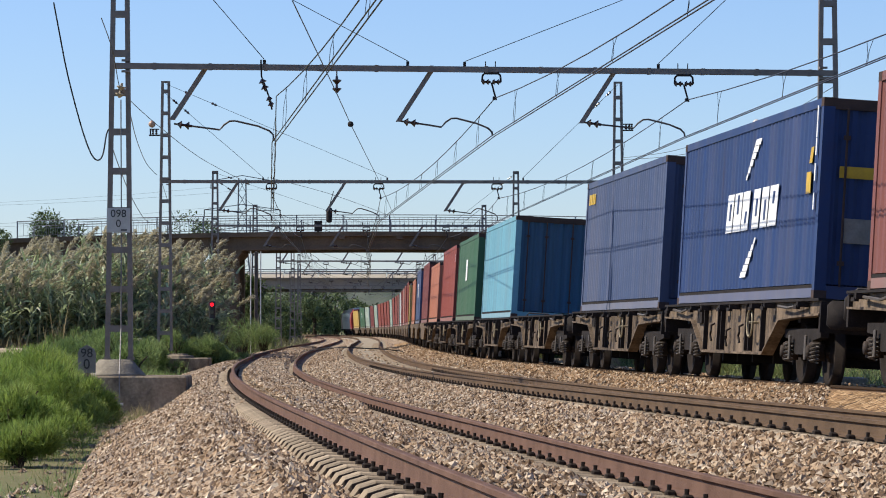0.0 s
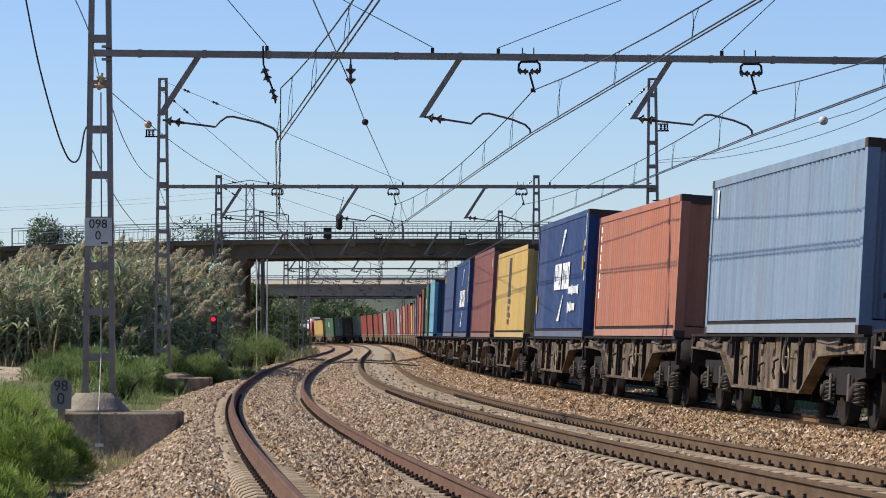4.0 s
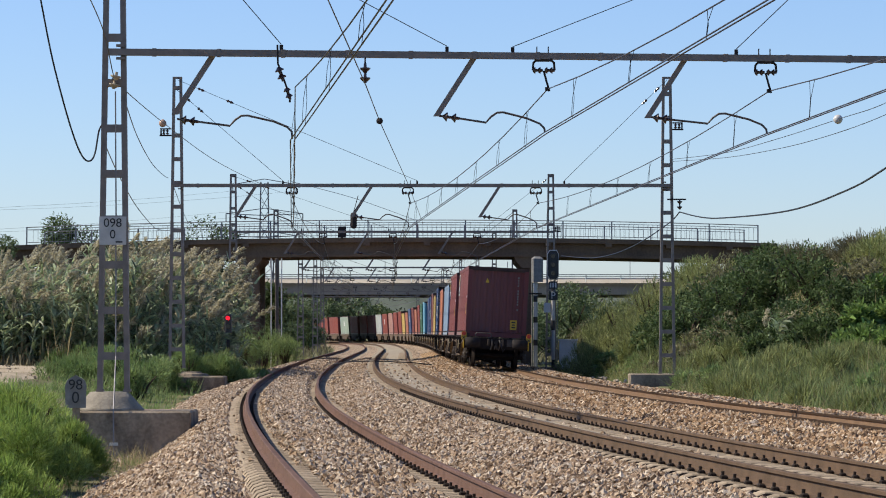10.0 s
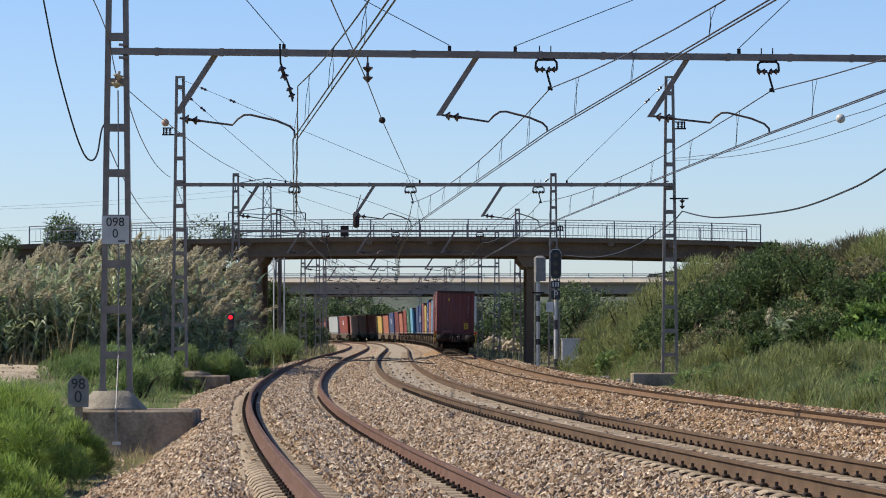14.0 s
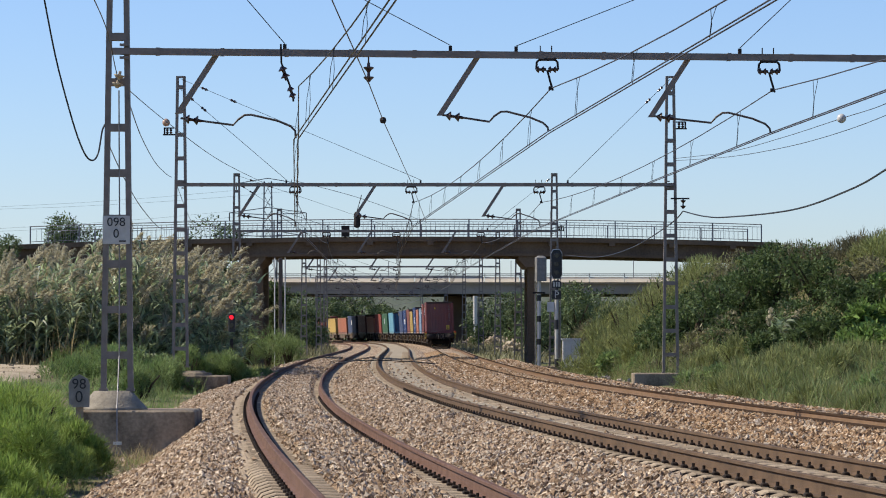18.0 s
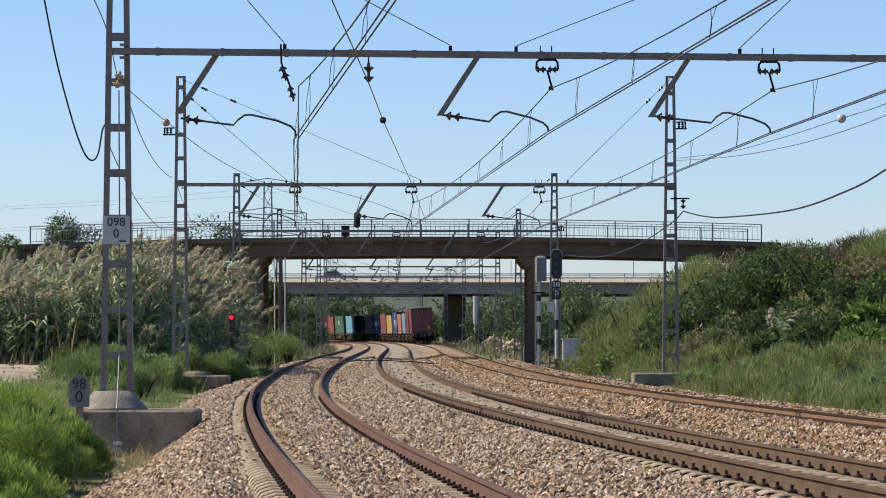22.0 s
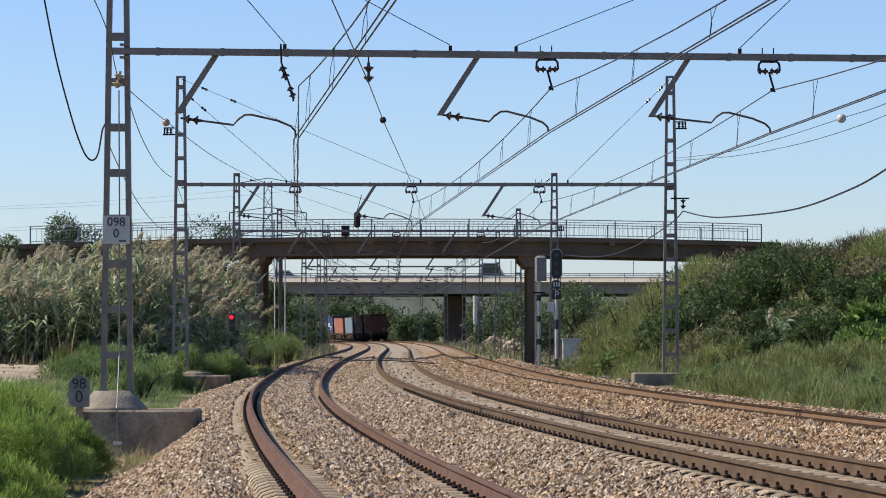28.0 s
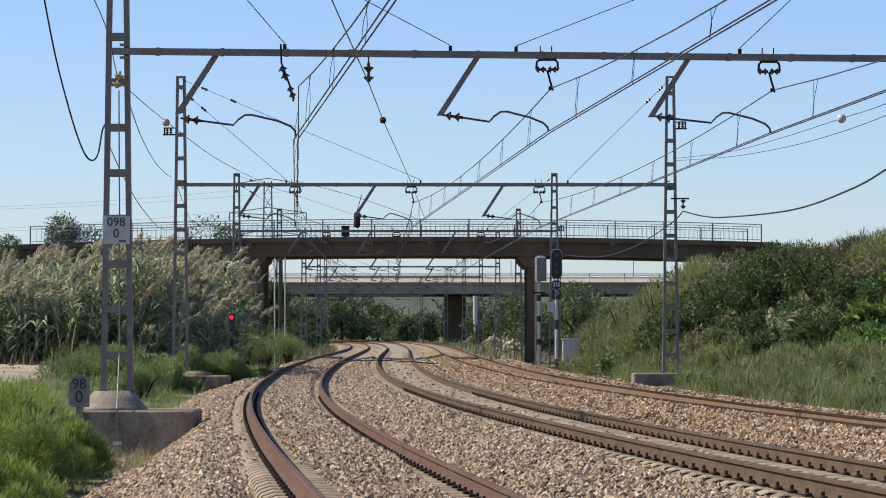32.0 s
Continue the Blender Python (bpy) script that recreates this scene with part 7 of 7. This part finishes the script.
CROWN_BUSHES = [
    (15.6, 107, 2.8, 1.7, 2), (13.0, 100, 2.2, 0.8, 4), (16.6, 112, 3.0, 1.7, 2), (14.9, 102, 2.4, 0.9, 2), (16.9, 122, 3.2, 1.5, 4), (17.4, 130, 3.4, 1.4, 5), (15.6, 116, 2.8, 1.6, 1), (18.8, 128, 3.4, 1.4, 4),
    (11.6, 172, 3.4, 2.4, 1), (11.2, 156, 3.2, 3.4, 1), (12.9, 155, 3.4, 2.6, 1), (13.8, 172, 3.6, 2.2, 0), (16.2, 171, 3.8, 1.9, 1), (9.6, 160, 3.2, 2.4, 0), (18.6, 172, 3.8, 1.8, 1), (21, 170, 3.8, 1.7, 1), (23.5, 168, 3.8, 1.8, 1), (9.0, 108, 1.8, 1.0, 4),
]
VERGE_BUSHES = [
    (11.0, 104, 2.2, 1.1, 4), (9.9, 98, 1.8, 0.7, 4), (9.0, 118, 2.4, 1.8, 4), (8.2, 124, 2.6, 2.2, 4), (10.2, 110, 2.2, 1.3, 4), (12.0, 94, 2.0, 0.6, 4), (9.4, 114, 2.0, 1.2, 1), (11.4, 109, 2.4, 1.5, 0),
    (9.6, 70, 1.7, 0.5, 4), (8.3, 84, 1.6, 0.5, 4), (11.2, 83, 1.9, 0.6, 4), (8.6, 128, 2.8, 2.5, 4), (7.9, 134, 2.6, 2.4, 4), (9.4, 136, 3.0, 2.9, 4), (8.6, 148, 2.8, 2.9, 4),
]
FOOT_BUSHES = [
    (8.1, 97, 1.5, 0.9, 3), (9.0, 92, 1.8, 0.9, 4), (10.2, 90, 1.8, 1.0, 4), (11.5, 93, 2.0, 1.2, 4), (12.5, 86, 2.0, 0.9, 3), (9.6, 84, 1.6, 0.8, 4), (10.8, 78, 1.8, 0.7, 3), (9.0, 76, 1.5, 0.6, 4), (8.3, 88, 1.4, 0.8, 4), (10.6, 99, 2.0, 1.2, 4),
    (7.6, 120, 1.8, 1.0, 3), (7.2, 127, 1.8, 1.1, 3), (6.9, 134, 1.8, 1.0, 3), (7.2, 150, 2.2, 1.7, 1), (7.0, 132, 2.2, 1.2, 4), (8.8, 151, 3.0, 3.9, 4), (10.0, 147, 3.2, 4.2, 4), (11.0, 151, 3.4, 4.3, 4), (7.8, 154, 2.4, 2.8, 4), (12.2, 148, 3.2, 3.6, 4), (7.4, 158, 2.6, 2.4, 1), (9.2, 166, 3.0, 2.0, 1),
]
BANK = SLOPE_BUSHES + RAMP_BUSHES + CROWN_BUSHES + VERGE_BUSHES + FOOT_BUSHES
KIND = [(M_SHRUB, 0.135, "dense dark green bush on the road bank"), (M_SHRUB2, 0.15, "dusty olive-green scrub on the road bank"), (M_CREEPER, 0.24, "bright broad-leaved creeper sprawling over the bank"), (M_WEED, 0.15, "low bright green bush beside the line"), (M_FEATHER, 0.30, "grey-green feathery scrub on the bank"), (M_STRAW, 0.34, "pale dry brush on the bank top")]
for i, (x, d, w, h, k) in enumerate(BANK):
    m, leaf, text = KIND[k]
    thin = k > 3
    h *= 0.62 if k == 2 else 0.75 if k == 5 else 1
    shrub("bank_bush", x, d, w, h, 6000 if k == 0 else 3700, leaf * 0.94, m, text, "bushes on the road bank", seed=60 + i, up=1.4 if thin else 0.3, asp=0.11 if thin else 0.6)


# ---------- trees ----------
def tree(x, d, h, w, n, leaf, label, material=M_TREE, seed=0, z=None):
    r = np.random.default_rng(3000 + seed)
    z0 = (ground_z(x, d) if d < 600 else -0.5) if z is None else z
    root = thing("tree", label, "tree", "trees along the line")
    part("trunk", Geo().tube([(x, d, z0 - 0.2), (x + 0.1, d, z0 + h * 0.3), (x - 0.1, d, z0 + h * 0.62)], 0.05 * h, 7, r2=0.015 * h), M_BARK, root)
    lumps = 14
    c = np.stack([r.normal(0, w * 0.26, lumps), r.normal(0, w * 0.26, lumps), h * r.uniform(0.16, 0.86, lumps)], 1)
    for q in c[:7]:
        part("limb", Geo().tube([(x, d, z0 + h * 0.28), (x + q[0] * 0.5, d + q[1] * 0.5, z0 + q[2] * 0.72), (x + q[0], d + q[1], z0 + q[2])], 0.02 * h, 5, r2=0.006 * h), M_BARK, root)
    rad = r.uniform(0.12, 0.24, lumps) * (w + h) * 0.5
    i = r.integers(0, lumps, n)
    u = unit(r.normal(size=(n, 3)))
    p = c[i] + u * (rad[i] * r.uniform(0.3, 1, n) ** 0.5)[:, None] + np.array([x, d, z0])
    v, f = blades(p, unit(u + r.normal(0, 0.7, (n, 3))), leaf * r.uniform(0.6, 1.4, n), leaf * 0.6 * r.uniform(0.7, 1.3, n), r.uniform(0, 0.4, n), 1)
    quick_mesh("crown", v, f, material, root)


NEAR_TREES = [
    (-18.0, 560, 8.6, 6.0, 0.42), (-14.6, 575, 9.2, 6.0, 0.42), (-6.2, 545, 5.0, 4.6, 0.36), (-3.6, 560, 4.2, 3.6, 0.36), (-25, 610, 9, 9, 0.45), (-20.8, 150, 6.3, 2.4, 0.16), (-22.6, 152, 6.2, 2.6, 0.16), (-13.2, 318, 3.8, 2.6, 0.2), (-14.2, 338, 4.6, 3.2, 0.22), (-15.8, 362, 5.0, 3.6, 0.22), (-17.6, 388, 5.5, 4.0, 0.25), (-20.4, 415, 6.0, 4.6, 0.25), (-14.5, 300, 4.2, 4.5, 0.25), (-17.5, 330, 5.5, 5, 0.25), (-22, 360, 6.5, 6, 0.28),
]
LINE_TREES = [
    (-13.0, 258, 3.6, 3.6, 0.2), (6.8, 300, 5.6, 4.6, 0.25), (8.0, 262, 5.2, 4.2, 0.22), (9.5, 330, 6.2, 5.2, 0.28), (11.5, 350, 6.0, 5.5, 0.28), (7.0, 232, 3.6, 3.4, 0.2), (10.0, 238, 5.2, 4.6, 0.22), (13.0, 300, 5.4, 5, 0.25), (5.6, 390, 3.4, 4.5, 0.25), (16, 420, 6, 6, 0.3), (-30, 520, 8, 8, 0.35), (-27, 420, 7, 7, 0.32),
]
TREES = [(x, 640 + 25 * math.sin(x), (11.0 if x < -18 else 7.0) + 1.2 * math.sin(x * 1.7), 9, 0.5) for x in list(range(-48, -6, 7)) + list(range(14, 70, 8))] + NEAR_TREES + LINE_TREES
for i, (x, d, h, w, leaf) in enumerate(TREES):
    tree(x, d, h, w, 2400, leaf * 1.1, "leafy green tree near the railway line", seed=i)
tree(-14.3, 201, 10.2, 1.9, 6000, 0.2, "dark tree rising behind the bridge railing", M_SHRUB, seed=50, z=-0.4)


tree(-23.4, 200, 11.2, 2.0, 6500, 0.2, "dark bushy treetop rising behind the bridge railing", M_SHRUB, seed=51, z=-0.4)


# added tree, stands in for the shadowed, overgrown pier
tree(-9.95, 187.5, 5.4, 1.3, 4000, 0.16, "dark slender tree added to fill the shade beside the bridge pier", M_SHRUB, seed=52, z=-0.6)
for k, (x, d, h) in enumerate(((-16.5, 590, 7.5), (-10.5, 600, 6.4), (-7.5, 585, 5.2), (-1.5, 605, 6.2), (1.5, 590, 5.4), (5.0, 600, 6.0))):
    tree(x, d, h, 5.0, 2400, 0.45, "leafy green tree near the railway line", seed=70 + k)


# ---------- pale path and far hills ----------
def sheet(name, x0, x1, d0, d1, material, label, cat, up=0.03, nx=26, nd=12):
    g = Geo()
    rows = []
    for j in range(nd + 1):
        d = d0 + (d1 - d0) * j / nd
        row = []
        for i in range(nx + 1):
            x = x0 + (x1 - x0) * i / nx + 0.5 * noise.noise((i * 0.9, d * 0.4, 2.0))
            y = d + 0.9 * noise.noise((x * 0.5, j * 0.7, 5.0))
            rim = min(i, nx - i, j, nd - j) < 1
            row.append((x, y, ground_z(x, y) + (-0.08 if rim else up + 0.05 * noise.noise((x * 0.8, y * 0.8, 0.0)))))
        rows.append(row)
    n = nx + 1
    g.add([p for r in rows for p in r], [(i * n + k, i * n + k + 1, (i + 1) * n + k + 1, (i + 1) * n + k) for i in range(nd) for k in range(nx)])
    return tagged(part(name, g, material, smooth=True), label, cat, kind="structure")


sheet("sandy_path", -24, -11.9, 89, 109.5, M_SAND, "pale sandy service path in front of the reeds", "path")
grass("path_weeds", 2600, lambda n: (RNG.uniform(-22, -11.4, n), RNG.choice([91.0, 95.5, 101.0, 107.5], n) + RNG.normal(0, 0.9, n)), 0.08, 0.28, 0.02, M_DRYGRASS, "dry weeds scattered over the sandy path", clear=False)
g = Geo()
for k in range(240):
    x, d, r = RNG.uniform(-22, -11.6), RNG.uniform(89.5, 109), RNG.uniform(0.015, 0.06)
    g.lathe((x, d, ground_z(x, d) + 0.03 + r * 0.3), (RNG.normal(), RNG.normal(), 1.5), [(-r * 0.7, r * 0.5), (-r * 0.1, r), (r * 0.5, r * 0.6)], 5)
tagged(part("path_stones", g, M_CONC), "grey stones scattered on the sandy path", "stones", kind="stuff")
M_HILL = mat("far_hill", (0.052, 0.066, 0.046), (0.105, 0.118, 0.088), 0.06, 1.0, 0, 0, 0.3, streak=(1, 0.12, 1))
hill = Geo()
xs = np.linspace(-900, 1100, 120)
prof = [37 + 8 * noise.noise((x * 0.004, 3.1, 0)) + 4 * noise.noise((x * 0.02, 1.1, 0)) + 6 * math.exp(-((x + 40) / 120) ** 2) for x in xs]
hill.add([(x, 3000, -2) for x in xs] + [(x, 3300, max(h, 1)) for x, h in zip(xs, prof)] + [(x, 3700, -2) for x in xs], [(r * 120 + i, r * 120 + i + 1, (r + 1) * 120 + i + 1, (r + 1) * 120 + i) for r in (0, 1) for i in range(119)])
tagged(part("backdrop_hills", hill, M_HILL, smooth=True), "low grey-green hills on the horizon", "hills", kind="structure")


# woods far behind the motorway
M_WOOD = leaf_mat("far_wood", (0.060, 0.082, 0.040), (0.105, 0.115, 0.070), 0.5, 0.7, 0.2)
wr = np.random.default_rng(77)
lump = 520
wx, wd = wr.uniform(-190, 190, lump), wr.uniform(780, 1050, lump)
wh = wr.uniform(4.2, 9.0, lump) * (0.80 + 0.35 * np.sin(wx * 0.07) * np.cos(wx * 0.023))
i = wr.integers(0, lump, 44000)
u = unit(wr.normal(size=(44000, 3)))
wp = np.stack([wx[i], wd[i], wh[i] * 0.75 - 0.5], 1) + u * np.stack([wr.uniform(2.0, 4.5, 44000), wr.uniform(2.0, 4.5, 44000), wh[i] * 0.8], 1) * wr.uniform(0.5, 1, 44000)[:, None]
wp[:, 2] = np.maximum(wp[:, 2], -0.3)
v, f = blades(wp, unit(u + wr.normal(0, 0.6, (44000, 3))), wr.uniform(0.7, 1.5, 44000), wr.uniform(0.4, 0.9, 44000), wr.uniform(0, 0.4, 44000), 1)
tagged(quick_mesh("far_woods", v, f, M_WOOD), "dusty green woods far beyond the motorway", "woods", kind="stuff")


# white rubble beside the far footing
def rubble():
    g = Geo()
    for k in range(520):
        x, d = 5.1 + RNG.uniform(-1.4, 1.5), 104.2 + RNG.uniform(-1.6, 0.8)
        r = RNG.uniform(0.02, 0.085)
        heap = 0.62 * math.exp(-((x - 5.3) / 1.0) ** 2 - ((d - 104.2) / 0.9) ** 2)
        g.lathe((x, d, ground_z(x, d) + heap * RNG.uniform(0.3, 1.0) + r * 0.3), (RNG.normal(), RNG.normal(), 1.5), [(-r * 0.7, r * 0.4), (-r * 0.1, r), (r * 0.5, r * 0.6)], 4)
    tagged(part("rubble", g, M_SAND), "pale broken rubble beside a mast footing", "rubble", kind="stuff")


rubble()
for x0, d0, wide, high in ((6.6, 274, 1.5, 1.1), (7.6, 262, 1.0, 0.6), (4.9, 398, 2.2, 1.7), (5.9, 372, 1.2, 0.9)):
    g = Geo()
    for k in range(120):
        x, d = x0 + RNG.normal(0, wide * 0.5), d0 + RNG.normal(0, 1.2)
        r = RNG.uniform(0.10, 0.30)
        heap = high * math.exp(-((x - x0) / wide) ** 2)
        g.lathe((x, d, ground_z(x, d) + heap * RNG.uniform(0, 1.0) + r * 0.3), (RNG.normal(), RNG.normal(), 1.5), [(-r * 0.7, r * 0.5), (-r * 0.1, r), (r * 0.5, r * 0.6)], 5)
    tagged(part("rubble", g, M_SAND), "heap of pale rubble beside the far line", "rubble", kind="stuff")


# dry tufts on the ballast edge and at the footing
def tufts():
    n = 900
    c = RNG.integers(0, 16, n)
    cx = np.array([-5.9, -5.6, -5.2, -4.9, -4.6, -5.4, -4.3, -5.0, -6.0, -3.9, -3.6, -5.7, -4.4, -6.2, -5.1, -4.1])
    cd = np.array([53.4, 52.6, 53.0, 52.2, 51.0, 50.2, 47.0, 48.5, 51.6, 39.0, 34.5, 49.0, 44.0, 52.9, 46.0, 42.0])
    x, d = cx[c] + RNG.normal(0, 0.16, n), cd[c] + RNG.normal(0, 0.3, n)
    z = ground_points(x, d) + 0.02
    dirs = unit(np.stack([RNG.normal(0, 0.5, n), RNG.normal(0, 0.5, n), np.ones(n)], 1))
    v, f = blades(np.stack([x, d, z], 1), dirs, RNG.uniform(0.12, 0.42, n), np.full(n, 0.012), RNG.uniform(0, 0.4, n), 3)
    tagged(quick_mesh("dry_tufts", v, f, M_DRYGRASS), "dry grass tufts at the edge of the ballast", "grass", kind="stuff")


tufts()
for k in range(4):
    a, b = -38.77 - 7 + 14 * (k % 2), 23.0 + 4.5 * (k // 2)
    cable("power_line", sagged((a, 700, b + 5), (a - 190, 520, b + 1), 6, 12), 0.02, M_WIRE, "faint high-voltage line leading off from the pylon")


motions()
